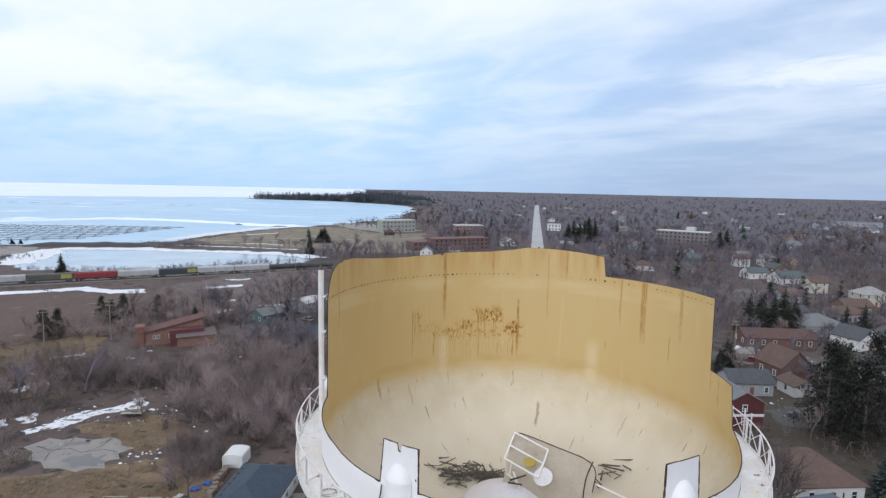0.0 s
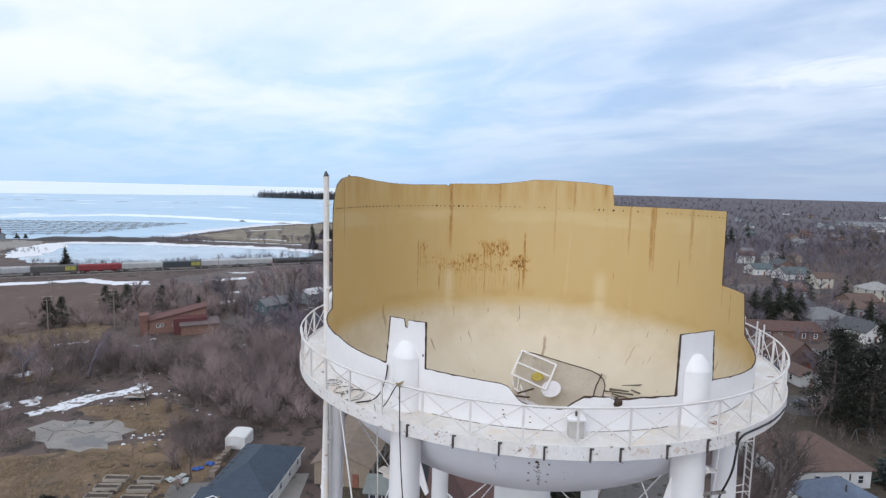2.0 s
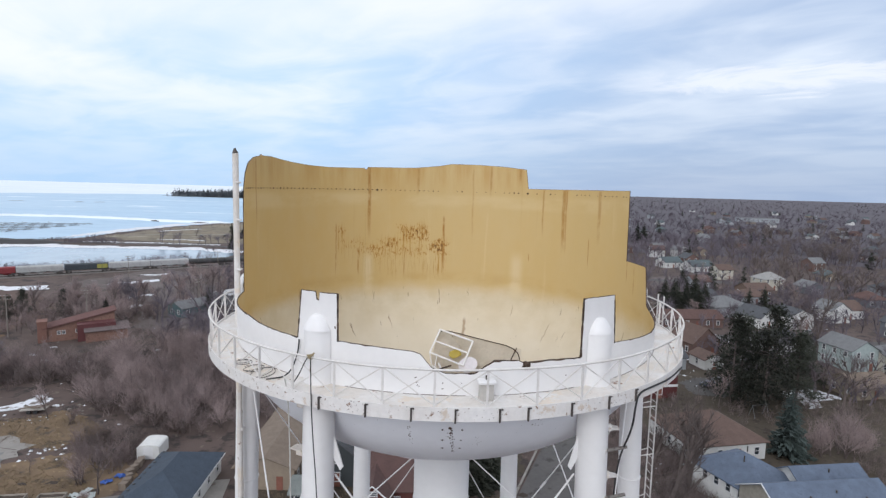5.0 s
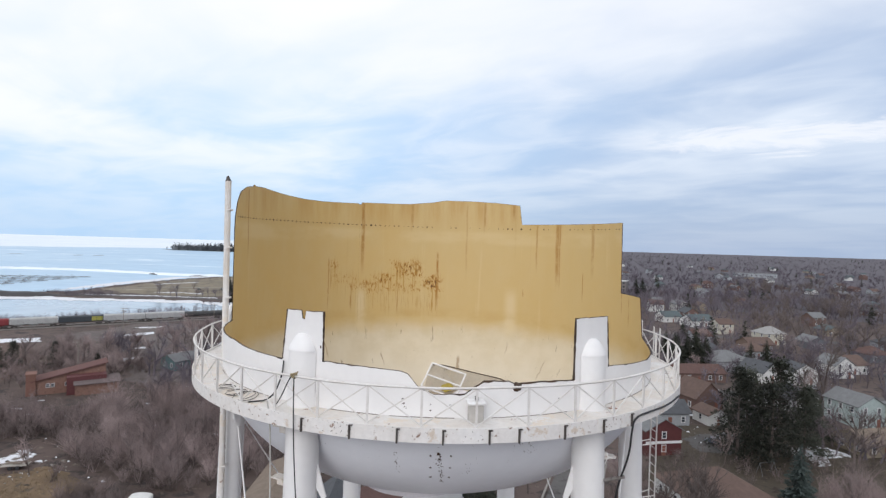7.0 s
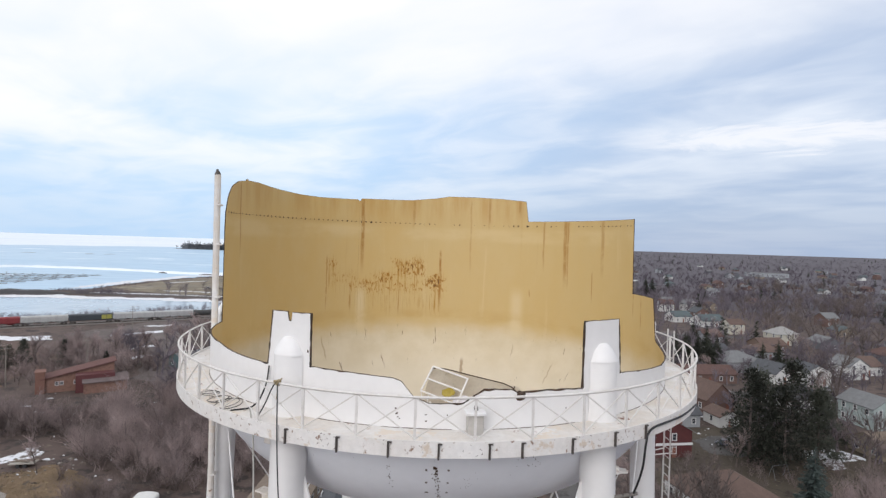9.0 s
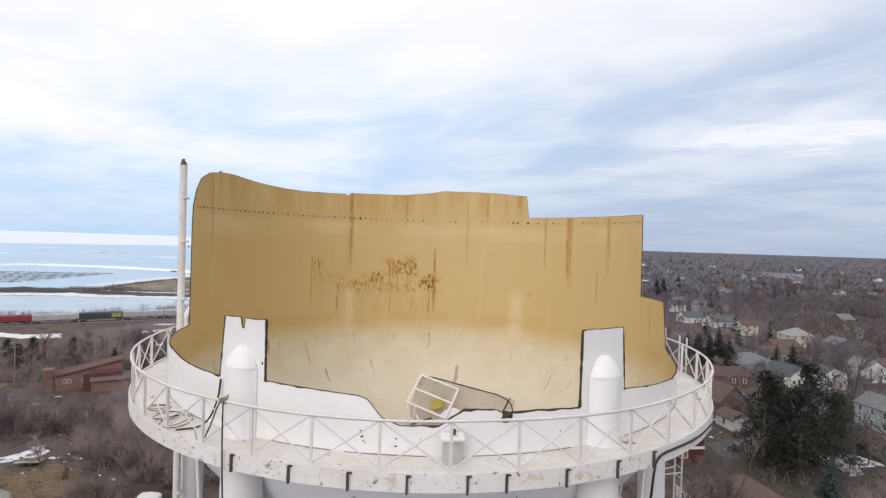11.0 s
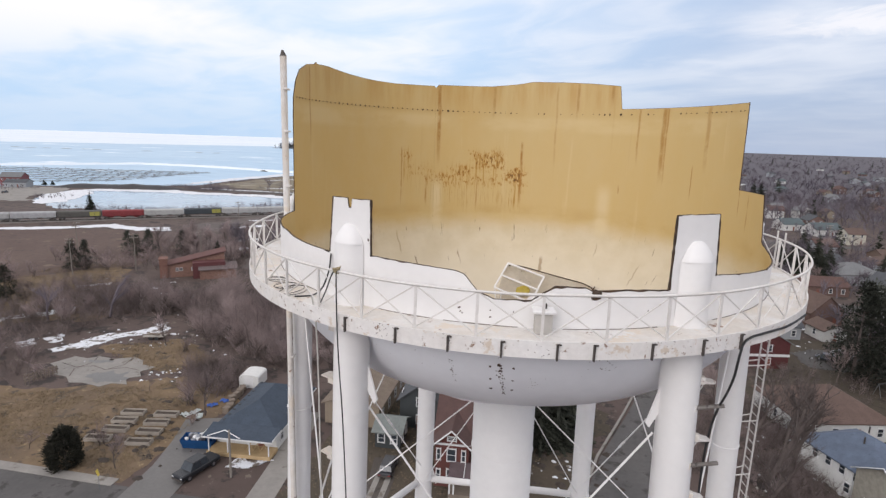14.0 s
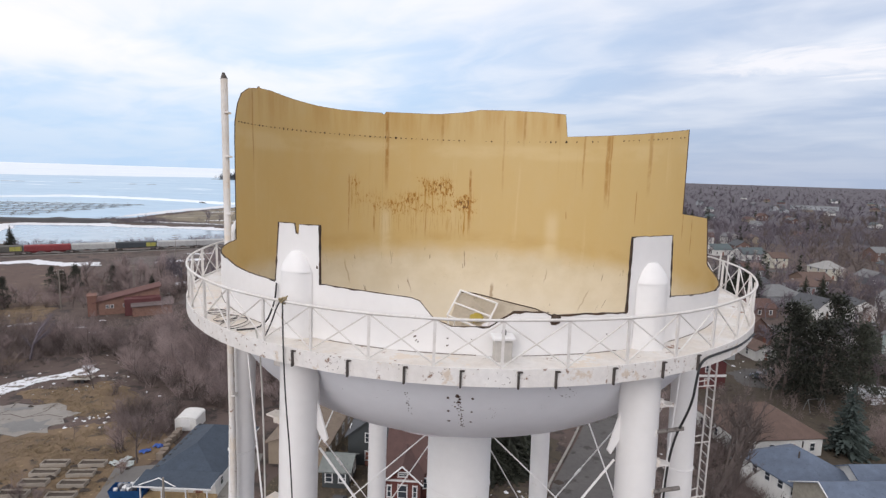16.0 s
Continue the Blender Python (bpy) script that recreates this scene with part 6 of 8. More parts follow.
def car(x, y, rz, colour, label, kind_="car", length=4.5, z=0.0):
    """A parked car or pickup: lower body, cab, glass, wheels, lamps, bumpers."""
    c = thing("pickup_truck" if kind_ == "pickup" else "car", x, y, z, rz, label, kind_ if kind_ == "car" else "pickup truck")
    pm = plain("car_%02d_%02d_%02d" % tuple(int(v * 99) for v in colour), colour, 0.3, 0.9, 2.0, bump=0)
    L_, W_ = length / 2, 0.98 if kind_ == "pickup" else 0.88
    h = 1.05 if kind_ == "pickup" else 0.85
    bm = bmesh.new()
    box(bm, 0, 0, 0.35 + (h - 0.35) / 2, W_ * 2, L_ * 2, h - 0.35, bevel=0.12)
    part("body", bm, pm, c)
    y0, y1, top = (-0.9, 1.1, 1.9) if kind_ == "pickup" else (-1.35, 1.0, 1.45)
    bm = bmesh.new()
    lo = [bm.verts.new(v) for v in ((-W_ * 0.94, y0 - 0.35, h - 0.02), (W_ * 0.94, y0 - 0.35, h - 0.02), (W_ * 0.94, y1 + 0.55, h - 0.02), (-W_ * 0.94, y1 + 0.55, h - 0.02))]
    hi = [bm.verts.new(v) for v in ((-W_ * 0.78, y0, top), (W_ * 0.78, y0, top), (W_ * 0.78, y1, top), (-W_ * 0.78, y1, top))]
    bm.faces.new(hi)
    for i in range(4):
        bm.faces.new((lo[i], lo[(i + 1) % 4], hi[(i + 1) % 4], hi[i]))
    part("glasshouse", bm, GLASS, c)
    bm = bmesh.new()
    box(bm, 0, (y0 + y1) / 2, top + 0.01, W_ * 1.58, (y1 - y0) + 0.06, 0.07, bevel=0.03)
    part("roof", bm, pm, c)
    for sx in (-1, 1):
        for sy in (y0 - 0.15, (y0 + y1) / 2, y1 + 0.25):
            bm = bmesh.new()
            rod(bm, (sx * W_ * 0.95, sy, h - 0.02), (sx * W_ * 0.79, (y0 if sy < -0.3 else y1) if abs(sy) > 0.35 else sy, top), 0.04, 4)
            part("pillar", bm, pm, c)
    if kind_ == "pickup":
        bm = bmesh.new()
        box(bm, 0, -L_ + 1.0, h + 0.02, W_ * 1.7, 1.75, 0.06)
        part("bed_cover", bm, plain("bed_black", (0.03, 0.03, 0.035), 0.7), c)
    tyre, rim = wheel_mesh()
    for sx in (-1, 1):
        for sy in (-0.62, 0.64):
            w = part("wheel", tyre, BLACK, c)
            w.location = (sx * (W_ - 0.10), sy * L_, 0.38)
            part("rim", rim, TRIM, w)
        for sy, m in ((1, TRIM), (-1, plain("tail_red", (0.30, 0.02, 0.02), 0.3))):
            bm = bmesh.new()
            box(bm, sx * (W_ - 0.25), sy * (L_ - 0.02), h - 0.25, 0.3, 0.08, 0.16, bevel=0.02)
            part("headlight" if sy > 0 else "tail_light", bm, m, c)
    for sy in (-1, 1):
        bm = bmesh.new()
        box(bm, 0, sy * (L_ + 0.02), 0.48, W_ * 1.9, 0.12, 0.2, bevel=0.03)
        part("bumper", bm, DARKSTEEL, c)
    return c


car(-41.9, 39.8, 166, (0.02, 0.022, 0.027), "black pickup truck parked on the driveway", "pickup", 5.9, 0.08)
car(-18.4, 46.5, 3, (0.03, 0.03, 0.035), "dark car parked on a muddy driveway")
random.seed(11)
for x, y, r, c in ((57.5, 106.5, 60, (0.05, 0.06, 0.09)), (61.5, 109.5, 50, (0.30, 0.31, 0.33)), (108, 146, 80, (0.07, 0.07, 0.08)), (62, 147, 80, (0.35, 0.03, 0.03)), (122, 290, 80, (0.05, 0.05, 0.06)), (128, 288, 80, (0.5, 0.5, 0.5)), (134, 287, 80, (0.1, 0.1, 0.12)), (140, 284, 80, (0.3, 0.05, 0.05)), (-86, 158, 70, (0.06, 0.06, 0.07)), (-77, 161, 70, (0.4, 0.4, 0.4)), (112, 160, 85, (0.4, 0.42, 0.45)), (-205, 405, 40, (0.1, 0.1, 0.1)), (-190, 412, 30, (0.1, 0.1, 0.12)), (-345, 270, 20, (0.05, 0.05, 0.06)), (-352, 268, 20, (0.2, 0.2, 0.22)), (1, 300, 0, (0.1, 0.1, 0.1)), (4, 330, 0, (0.4, 0.4, 0.4)), (3, 420, 0, (0.06, 0.06, 0.06))):
    car(x, y, r, c, "parked car, small in the distance" if y > 250 else "parked car beside a house", z=0.09)

# garden beds
bm = bmesh.new()
for s in (-1, 1):
    box(bm, 0, s * 0.6, 0.30, 3.4, 0.07, 0.60)
    box(bm, s * 1.7, 0, 0.30, 0.07, 1.26, 0.60)
bed_wood = mesh_of(bm, "frame", plain("bed_boards", (0.40, 0.355, 0.305), 0.9))
bm = bmesh.new()
bmesh.ops.create_grid(bm, x_segments=10, y_segments=4, size=0.5)
for v in bm.verts:
    v.co = Vector((v.co.x * 3.3, v.co.y * 1.15, 0.38 + 0.05 * noise.noise(v.co * 9)))
bed_soil = mesh_of(bm, "soil", plain("bed_soil", (0.075, 0.058, 0.046), 0.95))
first = thing("garden_bed", -60.4, 50.4, 0, 12, "raised garden bed of weathered boards filled with soil", "garden bed", "garden beds")
part("frame", bed_wood, WOOD, first)
part("soil", bed_soil, EARTH, first)
for x, y in ((-55.3, 51.2), (-59.9, 48.0), (-55.0, 48.7), (-59.3, 45.6), (-53.6, 43.5), (-59.7, 42.9), (-54.2, 46.2)):
    copy_thing(first, pose(x, y, 0, 0, 0, 12 + random.uniform(-2, 2)))

# low fence and pallets by the slab, flat trailer
fence = thing("pallet_fence", -84, 56.4, 0, 70, "grey broken pallet fence at the slab's edge", "fence")
for k in range(9):
    bm = bmesh.new()
    box(bm, -2.4 + 0.6 * k, 0, 0.9, 0.10, 0.10, 1.8, rz=5 * k)
    part("post", bm, WOOD, fence)
for z in (0.5, 1.0, 1.5):
    bm = bmesh.new()
    box(bm, 0, 0.06, z, 5.2, 0.05, 0.14)
    part("rail", bm, WOOD, fence)
trailer = thing("trailer", -79.5, 78.5, 0, 15, "weathered flat trailer with loose timber", "trailer")
bm = bmesh.new()
box(bm, 0, 0, 0.75, 4.2, 1.9, 0.14)
part("bed", bm, plain("grey_boards", (0.42, 0.39, 0.35)), trailer)
for k in range(5):
    bm = bmesh.new()
    box(bm, -1.2 + 0.6 * k, random.uniform(-0.5, 0.5), 0.95 + 0.06 * k, 2.6, 0.25, 0.1, rz=random.uniform(-25, 25))
    part("plank", bm, WOOD, trailer)
for sx in (-0.6, 0.6):
    for sy in (-0.9, 0.9):
        bm = bmesh.new()
        rod(bm, (sx, sy - 0.1, 0.36), (sx, sy + 0.1, 0.36), 0.36, 12)
        part("wheel", bm, BLACK, trailer)

# brick house with the red sloping roof, by the thicket
vh = thing("house", -107, 130, 0, 37, "salmon brick house with a red shed roof and wide chimney", "house")
vh.matrix_world = vh.matrix_world @ Matrix.Scale(0.9, 4)
bm = bmesh.new()
out = [(-9, 0), (9, 0), (9, 7.6), (-9, 3.9)]
a, b = [bm.verts.new((x, -5, z)) for x, z in out], [bm.verts.new((x, 1.5, z)) for x, z in out]
bm.faces.new(a)
bm.faces.new(b[::-1])
for i in range(4):
    bm.faces.new((a[i], b[i], b[(i + 1) % 4], a[(i + 1) % 4]))
ORANGEBRICK = plain("orange_brick", (0.265, 0.152, 0.118), 0.9, 0.8, 1.0, bump=0.4, bump_scale=12, speck=(0.15, 0.085, 0.07), speck_at=0.55, speck_scale=1.4)
part("wall", bm, ORANGEBRICK, vh)
bm = bmesh.new()
vs = [(-9.6, -5.6, 3.95), (9.6, -5.6, 7.95), (9.6, 2.2, 7.95), (-9.6, 2.2, 3.95)]
lo, hi = [bm.verts.new(v) for v in vs], [bm.verts.new((v[0], v[1], v[2] + 0.2)) for v in vs]
bm.faces.new(hi)
bm.faces.new(lo[::-1])
for i in range(4):
    bm.faces.new((lo[i], lo[(i + 1) % 4], hi[(i + 1) % 4], hi[i]))
part("roof", bm, shingle("dark_red_roofing", (0.145, 0.066, 0.058)), vh)
bm = bmesh.new()
box(bm, 4, -6.9, 2.6, 10, 3.8, 5.2)
part("red_wing", bm, plain("dark_red_panel", (0.125, 0.040, 0.042), 0.6), vh)
bm = bmesh.new()
box(bm, 6.5, -8.6, 1.6, 11, 4.5, 3.2)
part("low_wing", bm, ORANGEBRICK, vh)
bm = bmesh.new()
vs = [(0.6, -11.4, 3.1), (12.6, -11.4, 3.1), (12.6, -6.2, 4.4), (0.6, -6.2, 4.4)]
lo, hi = [bm.verts.new(v) for v in vs], [bm.verts.new((v[0], v[1], v[2] + 0.2)) for v in vs]
bm.faces.new(hi)
bm.faces.new(lo[::-1])
for i in range(4):
    bm.faces.new((lo[i], lo[(i + 1) % 4], hi[(i + 1) % 4], hi[i]))
part("low_roof", bm, shingle("mauve_shingles", (0.155, 0.120, 0.118)), vh)
bm = bmesh.new()
box(bm, -9.6, -3.4, 3.1, 2.4, 4.2, 6.2, bevel=0.1)
box(bm, -9.6, -3.4, 6.3, 2.7, 4.5, 0.3)
part("chimney", bm, plain("brick_stack", (0.215, 0.110, 0.085), 0.9), vh)
for x in (-5.6, -4.4, -1.0):
    add_window(vh, x, -5.02, 2.6, 0, 0.8, 1.0)

# houses among the trees on the other side
house(43.9, 76.8, 14, 14, 12, 3.2, 6.4, "hip", WHITESIDING, BROWNROOF, "white house with a wide brown hip roof", chimney=False)
bl = house(47.5, 51.4, 10, 16, 8.8, 5.0, 7.5, "gable_x", STONE, BLUEROOF, "stone house with blue-grey gable and hip roofs", windows=False)
for x, z in ((-5.5, 3.7), (-2.0, 3.7), (1.5, 3.7), (5.0, 3.7)):
    add_window(bl, x, -4.42, z, 0, 1.0, 1.3)
turn = Matrix.Rotation(radians(-10), 3, "Z")
off = turn @ Vector((42.3 - 47.5, 59.6 - 51.4, 0))
for name, bm, m in (("wing_wall", wall_mesh(9.4, 11, 4.3, 6.9, "hip"), WHITESIDING), ("wing_roof", roof_mesh(9.4, 11, 4.3, 6.9, "hip"), BLUEROOF)):
    bmesh.ops.rotate(bm, verts=bm.verts, cent=(0, 0, 0), matrix=Matrix.Rotation(radians(14), 3, "Z"))
    bmesh.ops.translate(bm, verts=bm.verts, vec=off)
    part(name, bm, m, bl)
off2 = turn @ Vector((51.5 - 47.5, 57.2 - 51.4, 0))
for name, bm, m in (("rear_wall", wall_mesh(10, 7, 4.7, 6.9, "gable_x"), WHITESIDING), ("rear_roof", roof_mesh(10, 7, 4.7, 6.9, "gable_x"), BLUEROOF)):
    bmesh.ops.translate(bm, verts=bm.verts, vec=off2)
    part(name, bm, m, bl)
spin = Matrix.Rotation(radians(14), 3, "Z")
for y, z in ((-3.2, 3.4), (-1.2, 3.4), (0.8, 3.4), (-2.2, 1.4), (2.8, 3.4)):
    c = off + spin @ Vector((-4.72, y, 0))
    add_window(bl, c.x, c.y, z, -76, 0.9, 1.3)
for x, z in ((-2.6, 3.4), (0.2, 3.4)):
    c = off + spin @ Vector((x, -5.52, 0))
    add_window(bl, c.x, c.y, z, 14, 0.9, 1.3)
for x in (-8.05,):
    for y, z in ((-1.6, 3.6), (1.8, 1.6)):
        add_window(bl, x, y, z, -90, 0.9, 1.4)
for p, q in (((-8.4, -4.8, 4.85), (-8.4, 0, 7.62)), ((-8.4, 0, 7.62), (-8.4, 4.8, 4.85))):
    bm = bmesh.new()
    rod(bm, p, q, 0.09, 4)
    part("verge_board", bm, TRIM, bl)
for k in range(7):
    bm = bmesh.new()
    box(bm, -4 + 1.9 * k, -5.3, 1.3, 0.16, 0.16, 2.6)
    part("porch_post", bm, TRIM, bl)
bm = bmesh.new()
box(bm, 2, -4.9, 2.75, 13, 1.3, 0.18)
part("porch_roof", bm, BLUEROOF, bl)
for x, y, z in ((-3.0, -2.0, 6.5), (1.0, -1.5, 6.8), (4.5, -2.4, 6.3), (off.x - 1.2, off.y - 1, 6.9), (off.x + 1.5, off.y + 2, 6.8), (off2.x, off2.y - 1, 6.6)):
    bm = bmesh.new()
    rod(bm, (x, y, z - 0.6), (x, y, z + 0.3), 0.10, 8)
    part("roof_vent", bm, DARKSTEEL, bl)
rh = house(42.5, 103, 12, 8, 9, 5.4, 7.6, "gable", plain("barn_red", (0.10, 0.026, 0.026)), GREYROOF, "dark red two-storey house with white trim", every=4.5)
bm = bmesh.new()
box(bm, 0, -4.56, 2.8, 8.2, 0.12, 0.5)
part("white_band", bm, TRIM, rh)
for a_ in ((51.5, 122, 8, 10, 7, 3.2, 5.4, "gable_x", GREYSIDING, DARKROOF, "grey house with a dark roof"),
           (63.5, 123, 15, 5.5, 6, 2.7, 4.0, "gable", WHITESIDING, BROWNROOF, "white garage with a pale door"),
           (66, 137, 20, 9, 9, 3.6, 7.4, "gable", plain("brown_brick", (0.17, 0.105, 0.088)), BROWNROOF, "brown brick house with a steep brown gable"),
           (76, 169, 6, 21, 9, 3.0, 5.0, "gable_x", plain("brown_brick", (0.17, 0.105, 0.088)), REDROOF, "long low brick house with a red-brown roof"),
           (96, 188, 15, 15, 12, 3.8, 6.6, "hip", GREYSIDING, GREYROOF, "grey house with a pale hip roof"),
           (101, 172, 30, 10, 9, 3.6, 6.4, "gable", WHITESIDING, DARKROOF, "white house with a dark gable roof"),
           (112, 171, 10, 9, 9, 4.4, 6.6, "gable", WHITESIDING, DARKROOF, "white house with a dark gable roof"),
           (135, 275, 10, 8, 8, 5.2, 7.4, "gable_x", CREAM, BROWNROOF, "cream two-storey house with a brown roof"),
           (144, 247, 12, 11, 9, 5.2, 8.0, "hip", CREAM, plain("pale_shingles", (0.33, 0.325, 0.315)), "cream two-storey house with a pale hip roof"),
           (133, 301, 20, 15, 10, 3.4, 6.2, "gable_x", WHITESIDING, TEALROOF, "white house with a grey-green roof"),
           (122, 315, 20, 12, 9, 3.4, 6.0, "gable_x", WHITESIDING, TEALROOF, "white house with a grey-green roof"),
           (150, 372, 5, 9, 10, 5.2, 7.6, "gable", WHITESIDING, GREYROOF, "white two-storey house with a grey roof"),
           (128, 228, 15, 12, 9, 3.2, 5.6, "gable_x", plain("brown_wall", (0.2, 0.14, 0.11)), BROWNROOF, "brown house with a brown roof"),
           (118, 212, 15, 12, 9, 3.2, 5.6, "hip", GREYSIDING, BROWNROOF, "grey house with a brown hip roof"),
           (92, 142, 18, 14, 10, 3.4, 6.0, "hip", WHITESIDING, DARKROOF, "white house with a dark hip roof"),
           (112, 128, 25, 12, 10, 3.4, 6.0, "gable_x", CREAM, GREYROOF, "cream house with a grey roof"),
           (140, 190, 12, 12, 10, 3.4, 6.0, "gable_x", WHITESIDING, BROWNROOF, "white house with a brown roof"),
           (-90, 160, 60, 12, 8, 3.0, 4.6, "gable_x", plain("teal_wall", (0.12, 0.20, 0.21)), GREYROOF, "low teal building with a grey roof"),
           (-82, 180, 60, 16, 10, 4.0, 5.0, "gable_x", GREYSIDING, plain("white_roofing", (0.55, 0.55, 0.56)), "grey workshop with a white roof"),
           (-66, 136, 55, 10, 8, 3.0, 5.0, "gable_x", GREYSIDING, NAVY, "house with a navy roof beside the thicket"),
           (102, 128, 12, 8, 10, 5.5, 7.8, "gable", plain("pale_teal_siding", (0.40, 0.47, 0.46)), GREYROOF, "pale teal two-storey house with a grey roof"),
           (91, 107, 14, 10, 8, 2.9, 4.8, "gable_x", plain("tan_siding", (0.30, 0.25, 0.19)), TANROOF, "low tan house with a tan roof"),
           (132, 182, 14, 8, 8, 4.6, 7.2, "gable", WHITESIDING, GREYROOF, "white house with a steep grey gable")):
    x, y, r, w, d, e, k, st, wl, rf, lb = a_
    house(x, y, r, w, d, e, k, st, wl, rf, lb, far=y > 200, category="garage" if "garage" in lb else "house")

sheet("driveway", [(58.7, 156.7), (68, 164.5), (71.8, 155), (61.4, 144.2), (56.1, 146)], 0.075, CONCRETE, "pale concrete drive between the houses", "driveway", wavy=0.4, seed=63)
sheet("snow_patch", [(59.6, 158.6), (63.8, 164), (64.4, 162.2), (60.6, 157.6)], 0.14, SNOWMELT, "old snow beside a drive", "snow", wavy=0.5, seed=64, thick=0.1)
sheet("field", [(80, 236), (97, 272), (127, 279), (116, 247), (104, 238)], 0.05, MAUVE, "bare trodden lot between the houses", "field", wavy=3, seed=65)
sheet("snow_patch", [(71, 103), (75, 106.5), (82, 108), (84, 103), (79, 101), (77, 97.5), (73, 96.5), (74.5, 101)], 0.14, SNOWMELT, "old snow lying in a back yard", "snow", wavy=0.8, seed=61, thick=0.1)
sheet("car_park", [(52, 102), (58, 101), (66, 110), (60, 114), (52, 110)], 0.08, ASPHALT, "asphalt parking place behind the houses", "car park", wavy=0.6, seed=62)


# small crumbs of old snow and litter left in the yards
def crumbs(name, spots, count, size, mat, label, category, seed):
    rc = random.Random(seed)
    verts, faces = [], []
    for _ in range(count):
        cx, cy, sp = rc.choice(spots)
        x, y, s = cx + rc.gauss(0, sp), cy + rc.gauss(0, sp * 0.8), size * rc.uniform(0.4, 1.7)
        n = rc.randint(5, 7)
        i, a0 = len(verts), rc.uniform(0, 6)
        verts.append((x, y, 0.16 + 0.25 * s))
        verts += [(x + s * rc.uniform(0.5, 1.4) * math.cos(a0 + 6.283 * k / n), y + s * rc.uniform(0.4, 1.1) * math.sin(a0 + 6.283 * k / n), 0.03) for k in range(n)]
        faces += [(i, i + 1 + k, i + 1 + (k + 1) % n) for k in range(n)]
    me = bpy.data.meshes.new(name)
    me.from_pydata(verts, [], faces)
    me.materials.append(mat)
    tagged(new(name, me), label, category, "", "stuff")


YARDS = [(-66, 63, 2.6), (-90, 74, 4), (30, 56, 4), (34, 66, 4), (36, 60, 2.5), (58, 107, 5), (70, 112, 8), (62, 120, 8), (80, 130, 12), (90, 150, 14), (4, 52, 3), (-3, 62, 4), (-92, 100, 10), (-76, 78, 6), (-105, 120, 12), (-60, 110, 14), (-120, 108, 8), (-70, 140, 16), (-100, 66, 8), (110, 190, 20), (-118, 155, 10)]
crumbs("snow_crumbs", YARDS, 250, 0.26, SNOWMELT, "scattered crumbs of melting snow in the yards", "snow", 3)
crumbs("litter", [(32, 60, 5), (-76, 78, 5), (-104, 106, 6), (33, 52, 4), (58, 110, 6), (-60, 66, 6), (-20, 60, 5)], 200, 0.2, plain("pale_litter", (0.42, 0.40, 0.37), scale=0.3, speck=(0.10, 0.085, 0.07), speck_at=0.45, speck_scale=0.6), "scattered boards, stones and litter on the ground", "litter", 4)
crumbs("leaf_heaps", [(32, 62, 5), (-60, 90, 16), (-100, 95, 12), (2, 56, 4), (45, 92, 8), (75, 90, 9), (-55, 46, 5)], 420, 0.55, plain("dark_leaves", (0.050, 0.036, 0.028), scale=0.5), "heaps of dark wet leaves", "leaves", 5)

# larger buildings farther off
def block(x, y, rz, w, d, h, wall, label, rows_, cols_, roof=None):
    b = thing("building", x, y, 0, rz, label, "building")
    bm = bmesh.new()
    box(bm, 0, 0, h / 2, w, d, h)
    part("wall", bm, wall, b)
    bm = bmesh.new()
    box(bm, 0, 0, h + 0.2, w + 0.6, d + 0.6, 0.5, bevel=0.05)
    part("roof", bm, roof or plain("pale_coping", (0.55, 0.55, 0.54)), b)
    fr, gl = window_mesh(1.5, 1.5)
    for r in range(rows_):
        for c in range(cols_):
            ob = part("window", gl, GLASS, b)
            ob.matrix_basis = pose((c + 0.5) / cols_ * w - w / 2, -d / 2 - 0.02, (r + 0.55) * h / rows_, 0, 0, 0)
    return b


apt = block(127, 492, -25, 42, 14, 12.5, plain("apartment_brick", (0.205, 0.178, 0.170)), "long flat-roofed apartment block of pale brick", 4, 12)
bm = bmesh.new()
box(bm, 6, 0, 14.5, 7, 8, 4)
part("plant_room", bm, plain("pale_coping", (0.55, 0.55, 0.54)), apt)
block(-140, 530, 38, 36, 14, 12, plain("pale_green_wall", (0.36, 0.365, 0.33)), "pale grey-green lakeside building", 3, 9)
block(-58, 398, 36, 46, 14, 8.5, plain("red_brick_block", (0.19, 0.105, 0.09)), "red brick apartment building", 3, 12, plain("dark_coping", (0.16, 0.08, 0.07)))
block(-84, 386, 36, 18, 14, 6, plain("red_brick_block", (0.19, 0.105, 0.09)), "low red brick building", 2, 5, plain("dark_coping", (0.16, 0.08, 0.07)))
block(-70, 560, 20, 30, 14, 7, plain("pink_brick", (0.30, 0.19, 0.16)), "brick building among bare trees", 2, 8)
block(470, 900, -15, 60, 20, 6, GREYSIDING, "long low grey building", 1, 9, GREYROOF)
block(20, 620, 5, 14, 10, 7, WHITESIDING, "white building by the avenue", 2, 4)
house(-22, 436, 20, 12, 9, 4, 7, "gable", WHITESIDING, GREYROOF, "white house by the avenue", far=True)
house(-388, 314, 20, 14, 10, 6.0, 9.0, "gable_x", plain("boathouse_red", (0.22, 0.06, 0.06)), GREYROOF, "red boathouse beside the marina", far=True)
house(-372, 303, 20, 14, 9, 3.6, 5.4, "gable_x", GREYSIDING, DARKROOF, "grey boathouse beside the marina", far=True)
pav = house(-138, 495, 20, 9, 9, 3, 6, "hip", plain("pavilion_wall", (0.05, 0.045, 0.04)), plain("pavilion_roof", (0.10, 0.05, 0.045)), "dark open park pavilion", windows=False, door=False, category="pavilion")


